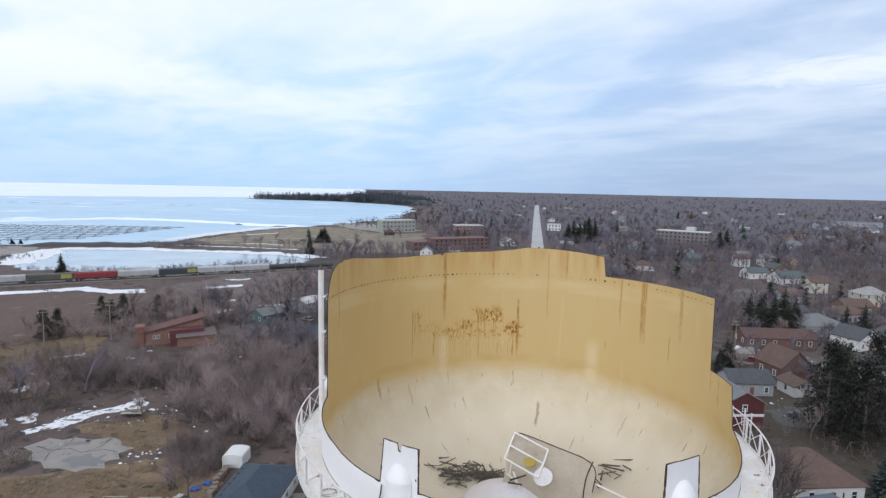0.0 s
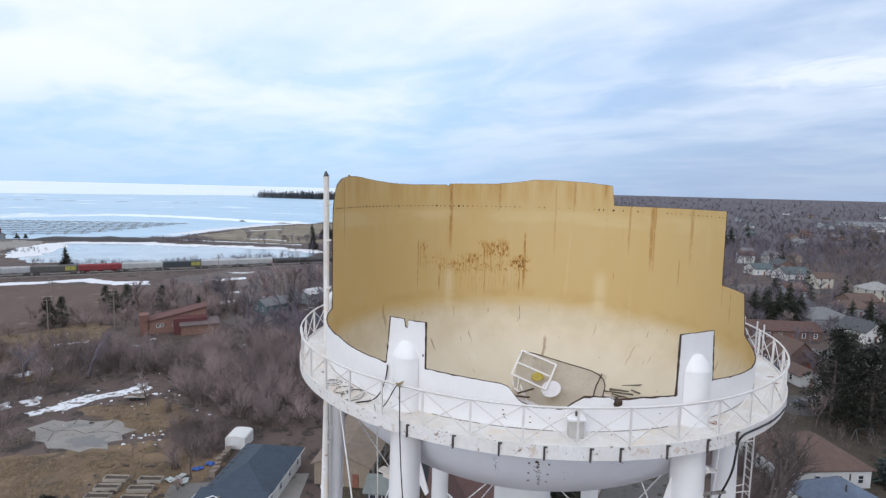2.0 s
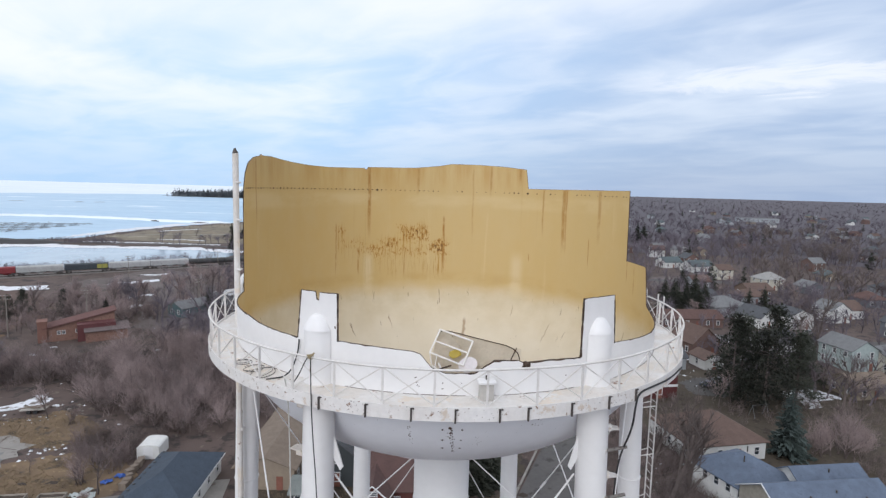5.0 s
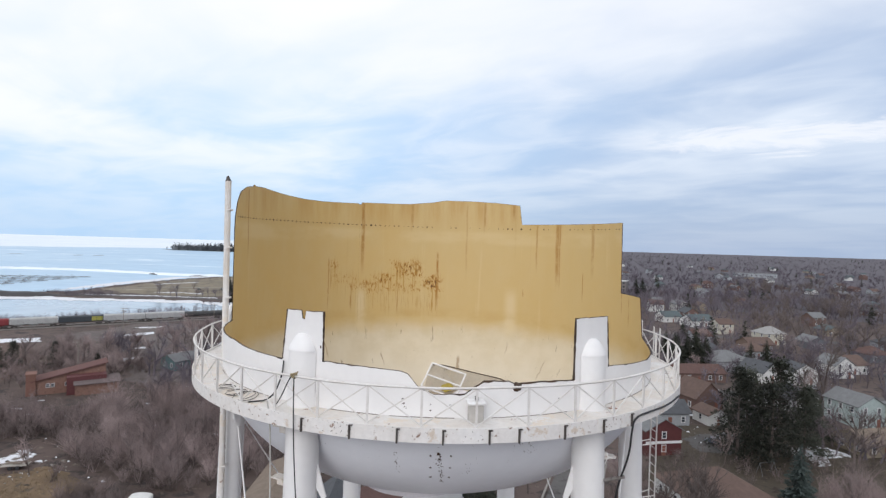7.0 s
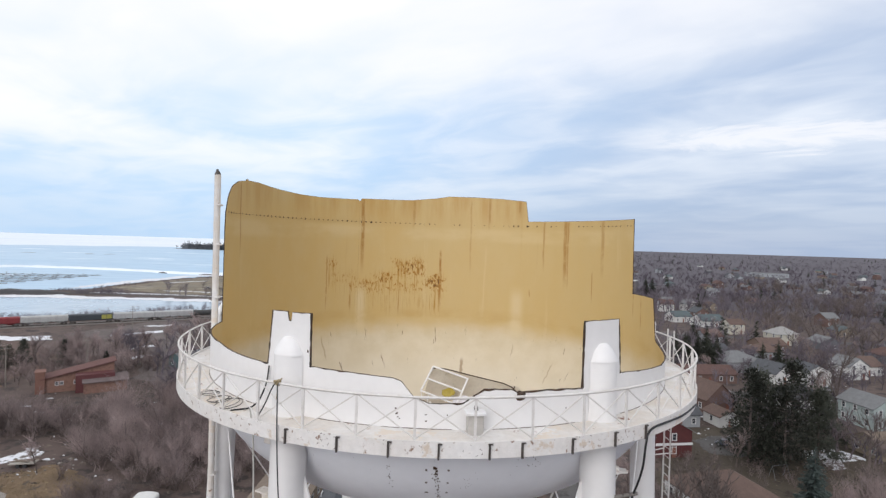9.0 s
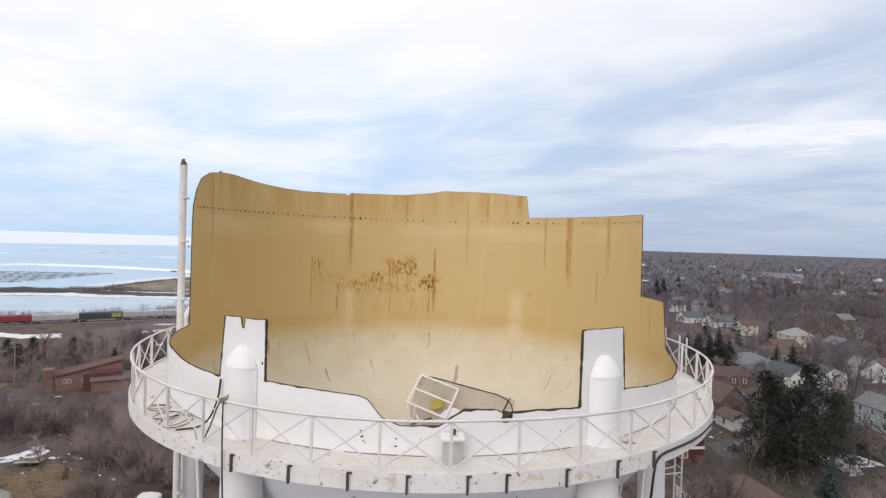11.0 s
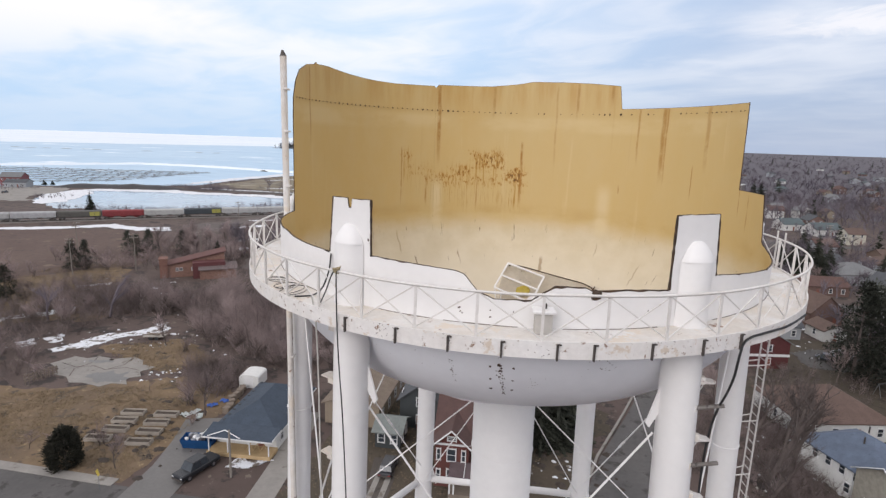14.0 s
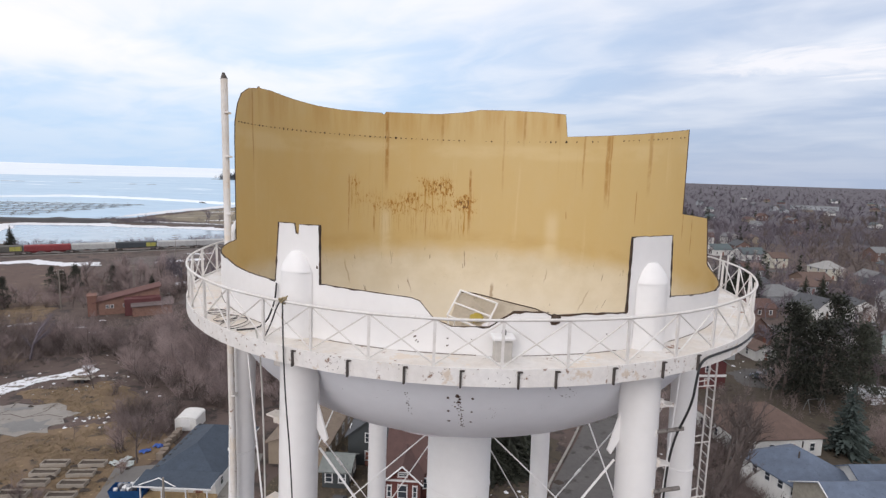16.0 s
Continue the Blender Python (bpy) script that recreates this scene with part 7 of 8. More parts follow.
for n_, c in enumerate(([(-262, 352), (-240, 353), (-200, 355), (-168, 354), (-168, 357), (-200, 359), (-240, 357), (-262, 356)], [(-258, 440), (-246, 462), (-238, 474), (-242, 476), (-252, 462), (-262, 442)], [(-226, 378), (-206, 380), (-190, 378), (-190, 381), (-208, 384), (-226, 382)])):
    sheet("snow_patch", c, 0.14, SNOWMELT, "old snow lying along the park road", "snow", wavy=1.6, seed=110 + n_, thick=0.1)

# ---- railway ----
T0, TD = Vector((-209, 205.5)), Vector((104, 77)).normalized()
ang = math.degrees(math.atan2(TD.y, TD.x))
strip("railway_bed", [tuple(T0 + TD * s) for s in (-260, 0, 140, 300)], 9, 0.16, GRAVEL, "grey ballast bed of the railway", "railway", thick=0.2)
for off in (-0.75, 0.75):
    n_ = Vector((-TD.y, TD.x)) * off
    strip("rail", [tuple(T0 + TD * s + n_) for s in (-260, 300)], 0.14, 0.34, DARKSTEEL, "steel rail", "rail", thick=0.16)
WAGONS = {}


def wagon(s, colour, style, label, length=18.0):
    """A goods wagon: body with ribs, roof, underframe, two bogies with wheels."""
    p = T0 + TD * s
    w = thing("goods_wagon", p.x, p.y, 0.34, ang, label, "railway wagon", "goods train")
    m = plain("wagon_%02d_%02d_%02d" % tuple(int(v * 99) for v in colour), colour, 0.6, 0.7, 0.4, speck=tuple(v * 0.5 for v in colour), speck_at=0.6, speck_scale=1.2)
    bm = bmesh.new()
    L_ = length / 2 - 0.4
    if style == "tank":
        rod(bm, (-L_, 0, 2.5), (L_, 0, 2.5), 1.35, 20)
        rod(bm, (0, 0, 3.6), (0, 0, 4.2), 0.45, 12)
    else:
        out = [(-1.5, 1.5), (1.5, 1.5), (1.5, 3.7), (0.9, 4.15), (-0.9, 4.15), (-1.5, 3.7)]
        a, b = [bm.verts.new((-L_, y, z)) for y, z in out], [bm.verts.new((L_, y, z)) for y, z in out]
        bm.faces.new(a)
        bm.faces.new(b[::-1])
        for i in range(6):
            bm.faces.new((a[i], b[i], b[(i + 1) % 6], a[(i + 1) % 6]))
    part("body", bm, m, w)
    if style != "tank":
        for k in range(9):
            for sy in (-1, 1):
                bm = bmesh.new()
                box(bm, -L_ + 0.6 + k * (2 * L_ - 1.2) / 8, sy * 1.53, 2.6, 0.14, 0.08, 2.1)
                part("rib", bm, m, w)
        if style == "hopper":
            for k in (-1, 0, 1):
                bm = bmesh.new()
                c = k * L_ * 0.62
                lo = [bm.verts.new((c + x, y, 0.6)) for x, y in ((-0.5, -0.6), (0.5, -0.6), (0.5, 0.6), (-0.5, 0.6))]
                hi = [bm.verts.new((c + x, y, 1.5)) for x, y in ((-2.2, -1.4), (2.2, -1.4), (2.2, 1.4), (-2.2, 1.4))]
                bm.faces.new(lo[::-1])
                for i in range(4):
                    bm.faces.new((lo[i], lo[(i + 1) % 4], hi[(i + 1) % 4], hi[i]))
                part("hopper_chute", bm, m, w)
        if style == "panel":
            bm = bmesh.new()
            box(bm, L_ * 0.72, 0, 2.7, L_ * 0.5, 3.1, 1.9)
            part("end_panel", bm, plain("wagon_yellow", (0.36, 0.34, 0.08), 0.6), w, "yellow painted end")
    bm = bmesh.new()
    box(bm, 0, 0, 1.25, length - 0.6, 1.2, 0.3)
    part("underframe", bm, DARKSTEEL, w)
    for sx in (-1, 1):
        bm = bmesh.new()
        box(bm, sx * (L_ - 1.6), 0, 0.6, 2.4, 1.9, 0.4)
        bog = part("bogie", bm, DARKSTEEL, w)
        for dx in (-0.8, 0.8):
            bm = bmesh.new()
            rod(bm, (sx * (L_ - 1.6) + dx, -0.85, 0.45), (sx * (L_ - 1.6) + dx, 0.85, 0.45), 0.45, 12)
            part("wheelset", bm, DARKSTEEL, bog)


for s, c, st, lb in ((-81, (0.42, 0.42, 0.42), "hopper", "grey covered hopper wagon"), (-63.5, (0.42, 0.42, 0.42), "hopper", "grey covered hopper wagon"), (-46, (0.42, 0.42, 0.42), "hopper", "grey covered hopper wagon"), (-28.5, (0.42, 0.42, 0.43), "hopper", "grey covered hopper wagon"), (-10.8, (0.10, 0.095, 0.085), "panel", "dark gondola wagon with a yellow end"), (7, (0.25, 0.035, 0.04), "hopper", "red covered hopper wagon"), (24.5, (0.46, 0.46, 0.45), "hopper", "pale grey covered hopper wagon"), (42, (0.05, 0.06, 0.07), "panel", "black gondola wagon with a yellow end"), (59.5, (0.47, 0.47, 0.47), "hopper", "pale grey covered hopper wagon"), (77, (0.46, 0.46, 0.46), "hopper", "pale grey covered hopper wagon"), (94.5, (0.06, 0.06, 0.06), "tank", "black tank wagon of the goods train"), (112, (0.07, 0.07, 0.07), "tank", "black tank wagon of the goods train")):
    wagon(s, c, st, lb)

# ---- marina docks in the ice ----
DOCK = plain("dock_wood", (0.26, 0.27, 0.28), 0.9)
bm = bmesh.new()
box(bm, 0, 0, 0, 0.8, 6.0, 0.25)
finger_mesh = mesh_of(bm, "finger", DOCK)
for row in range(8):
    f = row / 7
    a, b = Vector((-425, 318)).lerp(Vector((-560, 440)), f), Vector((-356, 372)).lerp(Vector((-352, 492)), f)
    d = b - a
    dock = thing("dock", *a.lerp(b, 0.5), 0.55, math.degrees(math.atan2(d.y, d.x)), "grey timber marina dock with empty finger berths in the ice", "dock", "marina docks")
    bm = bmesh.new()
    box(bm, 0, 0, 0, d.length, 1.3, 0.35)
    part("walkway", bm, DOCK, dock)
    n = int(d.length / 10.5)
    for k in range(n):
        for s in (-1, 1):
            ob = part("finger", finger_mesh, DOCK, dock)
            ob.location = ((k + 0.5) / n * d.length - d.length / 2, s * 4.4, 0)
    for k in range(0, n, 2):
        bm = bmesh.new()
        o = (k + 0.5) / n * d.length - d.length / 2
        rod(bm, (o, 1.2, -0.5), (o, 1.2, 1.9), 0.16, 6)
        part("pile", bm, DOCK, dock)

# ---- utility poles ----
def pole(x, y, h, rz, label="grey wooden utility pole with a crossarm", arms=True):
    p = thing("utility_pole", x, y, 0, rz, label, "utility pole", "utility poles")
    bm = bmesh.new()
    rod(bm, (0, 0, 0), (0, 0, h), 0.16, 8, r2=0.11)
    part("post", bm, plain("pole_wood", (0.26, 0.23, 0.20), 0.9), p)
    for z in (h - 0.5, h - 1.5) if arms else ():
        bm = bmesh.new()
        box(bm, 0, 0.12, z, 2.4, 0.12, 0.14)
        arm = part("crossarm", bm, WOOD, p)
        for x_ in (-1.05, -0.4, 0.4, 1.05):
            bm = bmesh.new()
            rod(bm, (x_, 0.12, z + 0.05), (x_, 0.12, z + 0.28), 0.05, 6)
            part("insulator", bm, TRIM, arm)


for x, y, h, r in ((-138, 116, 11, 30), (-124, 125, 12, 30), (-160, 140, 11, 30), (-112, 140, 11, 40), (-90, 165, 11, 60), (-72, 150, 10, 60), (36, 118, 10, 10), (60, 155, 10, 10), (120, 262, 10, 5), (66, 103, 9, 10), (-150, 222, 10, 36), (-120, 246, 10, 36)):
    pole(x, y, h, r)
pole(-37.1, 39.9, 6.5, 80, "plain grey wooden service pole in front of the bungalow", arms=False)
# yellow warning sign by the street
sg = thing("road_sign", -50.7, 33.6, 0, -20, "yellow warning sign on a thin steel post by the street", "road sign")
bm = bmesh.new()
rod(bm, (0, 0, 0), (0, 0, 2.6), 0.035, 6)
part("post", bm, GREYROOF, sg)
bm = bmesh.new()
box(bm, 0, 0, 0, 0.75, 0.02, 0.75, bevel=0.008)
ob = part("sign_plate", bm, YELLOW, sg)
ob.matrix_basis = pose(0, -0.05, 2.3, 0, 45, 0)
# swing frame in a back yard
sw = thing("swing_frame", 60.5, 91, 0, 20, "metal swing frame standing in a back yard", "swing frame")
for x in (-1.8, 1.8):
    for y in (-0.8, 0.8):
        bm = bmesh.new()
        rod(bm, (x, y, 0), (x, 0, 2.4), 0.05, 6)
        part("leg", bm, GREYROOF, sw)
bm = bmesh.new()
rod(bm, (-1.9, 0, 2.4), (1.9, 0, 2.4), 0.05, 6)
part("top_bar", bm, GREYROOF, sw)


# ---- trees ----
def sticks(segs, blade=0.035):
    """Triangles for tapered sticks: rows of ax ay az bx by bz ra rb. Three-sided when thick, a single blade when thin."""
    verts, faces = [], []
    for ax, ay, az, bx, by, bz, ra, rb in segs:
        a, b = Vector((ax, ay, az)), Vector((bx, by, bz))
        d = (b - a).normalized()
        s = d.cross(Vector((0.31, 0.77, 0.55))).normalized()
        u = d.cross(s)
        i = len(verts)
        if ra < blade:
            verts += [a - s * ra, a + s * ra, b]
            faces.append((i, i + 1, i + 2))
        else:
            ring = [s, s * -0.5 + u * 0.866, s * -0.5 - u * 0.866]
            verts += [a + r * ra for r in ring] + [b + r * rb for r in ring]
            for k in range(3):
                q = (k + 1) % 3
                faces += [(i + k, i + q, i + 3 + q), (i + k, i + 3 + q, i + 3 + k)]
    return verts, faces


def grow(seed, height, levels, spread, shrub=False, stout=0.018):
    """Sticks of a bare tree, trunk and limbs apart from twigs."""
    rnd = random.Random(seed)
    wood, twig = [], []

    def limb(p, d, length, r, level):
        n = 3 if level == 0 else 2
        pts = [p]
        for _ in range(n):
            d = (d + Vector((rnd.gauss(0, 0.13), rnd.gauss(0, 0.13), rnd.gauss(0.05, 0.08)))).normalized()
            pts.append(pts[-1] + d * length / n)
        for k in range(n):
            r0, r1 = r * (1 - 0.6 * k / n), r * (1 - 0.6 * (k + 1) / n)
            (wood if level < 2 else twig).append((*pts[k], *pts[k + 1], r0, r1))
        if level >= len(levels):
            return
        for _ in range(levels[level]):
            f = rnd.uniform(0.30 if level == 0 else 0.2, 1.0)
            k = min(n - 1, int(f * n))
            q = pts[k].lerp(pts[k + 1], f * n - k)
            a = rnd.uniform(0, 2 * math.pi)
            side = Vector((math.cos(a), math.sin(a), 0))
            tilt = rnd.uniform(0.5, 1.1) * spread
            e = (d * math.cos(tilt) + side * math.sin(tilt) + Vector((0, 0, 0.15))).normalized()
            limb(q, e, length * rnd.uniform(0.42, 0.68) * (1.15 - 0.45 * f if level == 0 else 1), r * 0.48, level + 1)

    if shrub:
        for _ in range(7):
            a, t = rnd.uniform(0, 6.28), rnd.uniform(0.1, 0.6)
            limb(Vector((rnd.gauss(0, 0.3), rnd.gauss(0, 0.3), 0)), Vector((math.cos(a) * math.sin(t), math.sin(a) * math.sin(t), math.cos(t))), height * rnd.uniform(0.6, 0.95), 0.075, 1)
    else:
        limb(Vector((0, 0, 0)), Vector((rnd.gauss(0, 0.04), rnd.gauss(0, 0.04), 1)), height * 0.72, height * stout, 0)
    return wood, twig


def stick_mesh(name, segs, mat):
    v, f = sticks(segs)
    me = bpy.data.meshes.new(name)
    me.from_pydata([tuple(p) for p in v], [], f)
    me.materials.append(mat)
    return me


def tree_template(seed, height, levels, spread, shrub, label, name, category):
    w, t = grow(seed, height, levels, spread, shrub)
    ob = thing(name, 0, 0, 0, 0, label, category, "bare trees" if not shrub else "thicket shrubs")
    part("trunk", stick_mesh("trunk", w or t[:4], BARK), BARK, ob)
    part("crown", stick_mesh("crown", t, TWIGS), TWIGS, ob)
    return ob


trees = [tree_template(s, h, lv, sp, False, "bare grey-brown deciduous tree with fine twigs", "bare_tree", "tree") for s, h, lv, sp in ((1, 12, (9, 7, 6, 5), 0.8), (2, 13, (10, 7, 6, 5), 0.7), (3, 10, (8, 7, 6, 5), 1.0), (4, 14, (10, 7, 6, 5), 0.75))]
shrubs = [tree_template(s, h, (0, 7, 6, 5), 0.8, True, "dense leafless shrub of thin brown stems", "shrub", "shrub") for s, h in ((11, 4.5), (12, 5.5), (13, 3.8))]


def conifer_mesh(seed, h, r, tiers, per):
    """A cone of drooping sprays; returns trunk sticks and needle triangles."""
    rnd = random.Random(seed)
    verts, faces = [], []
    for k in range(tiers):
        f = k / tiers
        z = h * (0.08 + 0.92 * f)
        reach = r * (1 - f) ** 0.85 + 0.08
        for _ in range(max(4, int(per * (1 - 0.6 * f)))):
            a = rnd.uniform(0, 6.28)
            l = reach * rnd.uniform(0.65, 1.15)
            d, s = Vector((math.cos(a), math.sin(a), 0)), Vector((-math.sin(a), math.cos(a), 0))
            root = Vector((0, 0, z + rnd.uniform(-0.2, 0.2)))
            tip = root + d * l + Vector((0, 0, -0.28 * l + rnd.uniform(-0.1, 0.15)))
            for g in range(5):
                q = root.lerp(tip, (g + 0.6) / 5.2)
                w = 0.16 * l * (1 - g / 7) + 0.05
                i = len(verts)
                o = d * (0.22 * l)
                lift = Vector((0, 0, rnd.uniform(-0.18, 0.10) * l))
                verts += [q - s * w + lift, q + s * w + lift, q + o + Vector((0, 0, -0.05 * l)), q - s * w * 0.6 - Vector((0, 0, 0.22 * l)), q + s * w * 0.6 - Vector((0, 0, 0.22 * l))]
                faces += [(i, i + 1, i + 2), (i + 3, i + 2, i + 4), (i, i + 2, i + 3)]
    me = bpy.data.meshes.new("crown")
    me.from_pydata([tuple(v) for v in verts], [], faces)
    return me


def conifer(seed, h, r, tiers, per, mat, label, name="conifer"):
    ob = thing(name, 0, 0, 0, 0, label, "tree", "conifers")
    bm = bmesh.new()
    rod(bm, (0, 0, 0), (0, 0, h * 0.95), h * 0.02, 7, r2=0.02)
    part("trunk", bm, BARK, ob)
    me = conifer_mesh(seed, h, r, tiers, per)
    me.materials.append(mat)
    part("crown", me, mat, ob)
    return ob


def pine_mesh(seed, h, r):
    """A ragged old pine: clumps of needles round limbs."""
    rnd = random.Random(seed)
    verts, faces = [], []
    for _ in range(150):
        f = rnd.uniform(0.10, 1.0)
        reach = r * (1.05 - f) ** 0.75 * rnd.uniform(0.3, 1.25)
        a = rnd.uniform(0, 6.28)
        c = Vector((reach * math.cos(a), reach * math.sin(a), h * f))
        size = rnd.uniform(0.6, 1.4)
        for _ in range(26):
            q = c + Vector((rnd.gauss(0, size * 0.6), rnd.gauss(0, size * 0.6), rnd.gauss(0, size * 0.36)))
            e = Vector((rnd.uniform(-1, 1), rnd.uniform(-1, 1), rnd.uniform(-0.6, 0.8))).normalized() * rnd.uniform(0.4, 0.85)
            s = e.cross(Vector((0.3, 0.2, 0.9))).normalized() * 0.19
            i = len(verts)
            verts += [q - s, q + s, q + e]
            faces.append((i, i + 1, i + 2))
    me = bpy.data.meshes.new("crown")
    me.from_pydata([tuple(v) for v in verts], [], faces)
    return me


def pine(seed, h, r):
    ob = thing("pine", 0, 0, 0, 0, "tall dark ragged pine tree", "tree", "conifers")
    rnd = random.Random(seed)
    segs = [(0, 0, 0, 0, 0, h * 0.95, h * 0.022, 0.05)]
    for _ in range(22):
        a, f = rnd.uniform(0, 6.28), rnd.uniform(0.15, 0.9)
        l = r * (1.05 - f) ** 0.55 * 0.9
        segs.append((0, 0, h * f, l * math.cos(a), l * math.sin(a), h * f + 0.2 * l, 0.09, 0.03))
    part("trunk", stick_mesh("trunk", segs, BARK), BARK, ob)
    me = pine_mesh(seed, h, r)
    me.materials.append(NEEDLES)
    part("crown", me, NEEDLES, ob)
    return ob


spruce = conifer(21, 12, 3.6, 34, 15, BLUESPRUCE, "blue-green spruce with drooping tiers", "spruce")
spruce.matrix_world = pose(57, 74.5, 0, 0, 0, 0)
fir = conifer(22, 9, 2.6, 26, 13, NEEDLES, "dark green fir tree", "fir")
fir.matrix_world = pose(-238, 226, 0) @ Matrix.Diagonal((1.1, 1.1, 1.2, 1))
pines = [pine(31, 19, 6.0), pine(32, 17, 5.5)]
pines[0].matrix_world, pines[1].matrix_world = pose(58, 97.5, 0), pose(63, 94, 0)
random.seed(21)
for x, y, s in ((68, 101, 1.0), (73.5, 101, 0.82), (63, 104, 0.95), (81, 111, 0.62), (-139, 143, 0.42), (-141, 151, 0.44), (-146, 147, 0.38), (-128, 152, 0.40), (-135, 89, 0.62), (-131, 90, 0.5), (-139, 92, 0.58), (-143, 121, 0.5), (-140, 123, 0.44)):
    copy_thing(pines[int(x) % 2], pose(x, y, 0, 0, 0, random.uniform(0, 360)) @ Matrix.Scale(s * 1.08, 4))
for x, y, s in ((-108, 143, 0.75), (-165, 108, 1.0), (-84, 160, 0.8), (75, 187, 1.2), (79, 189, 1.35), (83, 188, 1.3), (87, 190, 1.35), (91, 191, 1.2), (81, 192, 1.3), (38, 478, 1.9), (42, 482, 2.1), (47, 486, 2.0), (33, 480, 1.9), (52, 492, 1.9), (28, 474, 1.7), (150, 470, 1.6), (158, 478, 1.6), (104, 246, 1.0), (107, 190, 0.9), (111, 187, 1.0), (140, 330, 1.1), (-40, 440, 1.3), (60, 640, 1.6), (180, 420, 1.2), (0.8, 66, 0.9), (3.2, 68, 1.0), (5.6, 70, 0.95), (51, 131, 1.0), (47, 127, 0.8), (68, 137, 0.7)):
    copy_thing(fir, pose(x, y, 0, 0, 0, random.uniform(0, 360)) @ Matrix.Scale(s * random.uniform(0.9, 1.1), 4))
for x, y, w, h in ((74.5, 186, 1.7, 0.85), (78, 184, 2.0, 1.0), (82, 183, 2.0, 0.95), (86, 184, 1.9, 1.0), (90, 187, 1.8, 0.9), (53.2, 141, 1.2, 0.8), (55, 144, 1.1, 0.6), (0.9, 57.8, 1.1, 0.72), (3.2, 59.2, 1.25, 0.8), (5.0, 61.6, 1.2, 0.85), (2.0, 61.5, 1.1, 0.95), (-0.8, 60.5, 1.1, 0.85), (-150, 335, 1.2, 1.3), (-152, 338, 1.0, 1.0), (-168, 407, 2.2, 1.3), (-172, 409, 2.0, 1.1), (-371, 322, 0.7, 0.4), (-367, 325, 0.6, 0.35)):
    copy_thing(fir, pose(x, y, 0, 0, 0, random.uniform(0, 360)) @ Matrix.Diagonal((w, w, h, 1)))
# the low dark bush by the street
def egg_mesh(seed, h, r, clumps):
    """An evergreen bush: sprays over an uneven egg."""
    rnd = random.Random(seed)
    verts, faces = [], []
    for _ in range(clumps):
        f, a = rnd.uniform(0.02, 1.0), rnd.uniform(0, 6.28)
        fat = math.sin(math.pi * min(1.0, 0.22 + 0.78 * f)) ** 0.6 * (1 + 0.16 * math.sin(3 * a + 5 * f))
        c = Vector((r * fat * math.cos(a) * rnd.uniform(0.7, 1.05), r * fat * math.sin(a) * rnd.uniform(0.7, 1.05), h * f))
        out = Vector((math.cos(a), math.sin(a), 0.25))
        for _ in range(12):
            q = c + Vector((rnd.gauss(0, 0.18), rnd.gauss(0, 0.18), rnd.gauss(0, 0.2)))
            e = (out + Vector((rnd.gauss(0, 0.5), rnd.gauss(0, 0.5), rnd.gauss(0.2, 0.4)))).normalized() * rnd.uniform(0.25, 0.6)
            w = e.cross(Vector((rnd.gauss(0, 1), rnd.gauss(0, 1), rnd.gauss(0, 1)))).normalized() * 0.09
            i = len(verts)
            verts += [q - w, q + w, q + e]
            faces.append((i, i + 1, i + 2))
    me = bpy.data.meshes.new("crown")
    me.from_pydata([tuple(v) for v in verts], [], faces)
    return me


yew = thing("yew_bush", -58.6, 36.6, 0, 0, "broad egg-shaped dark evergreen bush by the street", "bush")
bm = bmesh.new()
rod(bm, (0, 0, 0), (0, 0, 3.5), 0.15, 6, r2=0.05)
part("trunk", bm, BARK, yew)
me = egg_mesh(41, 5.2, 1.75, 520)
me.materials.append(paint("yew_needles", (0.012, 0.013, 0.008), (0.030, 0.027, 0.016), 0.95, 1.5, bump=0))
part("crown", me, NEEDLES, yew)

TAKEN = []
for o in scene.objects:
    if o.parent is None and o.name.split(".")[0] in ("house", "building", "shed", "garden_bed", "pickup_truck", "car", "skip"):
        TAKEN.append((o.location.x, o.location.y, 9.0 if "house" in o.name else 22.0 if "building" in o.name else 3.5))


def free_at(x, y, extra=0.0):
    if math.hypot(x, y) < 13:
        return False
    return all((x - a) ** 2 + (y - b) ** 2 > (r + extra) ** 2 for a, b, r in TAKEN)


def in_poly(x, y, poly):
    inside = False
    for (ax, ay), (bx, by) in zip(poly, poly[1:] + poly[:1]):
        if (ay > y) != (by > y) and x < (bx - ax) * (y - ay) / (by - ay) + ax:
            inside = not inside
    return inside


POND = [(-330, 240), (-225, 236), (-140, 310), (-140, 350), (-330, 350)]
PARK = [(-160, 360), (-70, 370), (-100, 530), (-260, 600), (-300, 470), (-292, 372)]
FIELD = [(-145, 90), (-128, 150), (-178, 190), (-420, 140), (-420, 60)]
LOT = [(-45, 30), (-47, 58), (-58, 66), (-66, 68), (-80, 74), (-98, 72), (-98, 66), (-92, 55), (-130, 40), (-130, 20)]
SLABSNOW = [(-96, 66), (-84, 90), (-76, 82), (-64, 66), (-74, 54), (-88, 58)]
ROADS = [([(-140, 30), (-62, 30.5), (10, 35), (80, 42)], 6), ([(8, 36), (13, 56), (18, 70), (26, 95), (36, 130), (60, 200)], 6), ([(2, 250), (2, 420), (0, 1500)], 9), ([(-420, 57), (-214, 210), (-74, 314), (20, 390)], 9), ([(40, 150), (130, 150), (220, 142)], 6), ([(60, 262), (130, 262), (230, 250)], 6)]


def near_road(x, y):
    p = Vector((x, y))
    for line, w in ROADS:
        for a, b in zip(line, line[1:]):
            a, b = Vector(a), Vector(b)
            t = max(0, min(1, (p - a).dot(b - a) / (b - a).length_squared))
            if (p - a.lerp(b, t)).length < w:
                return True
    return False


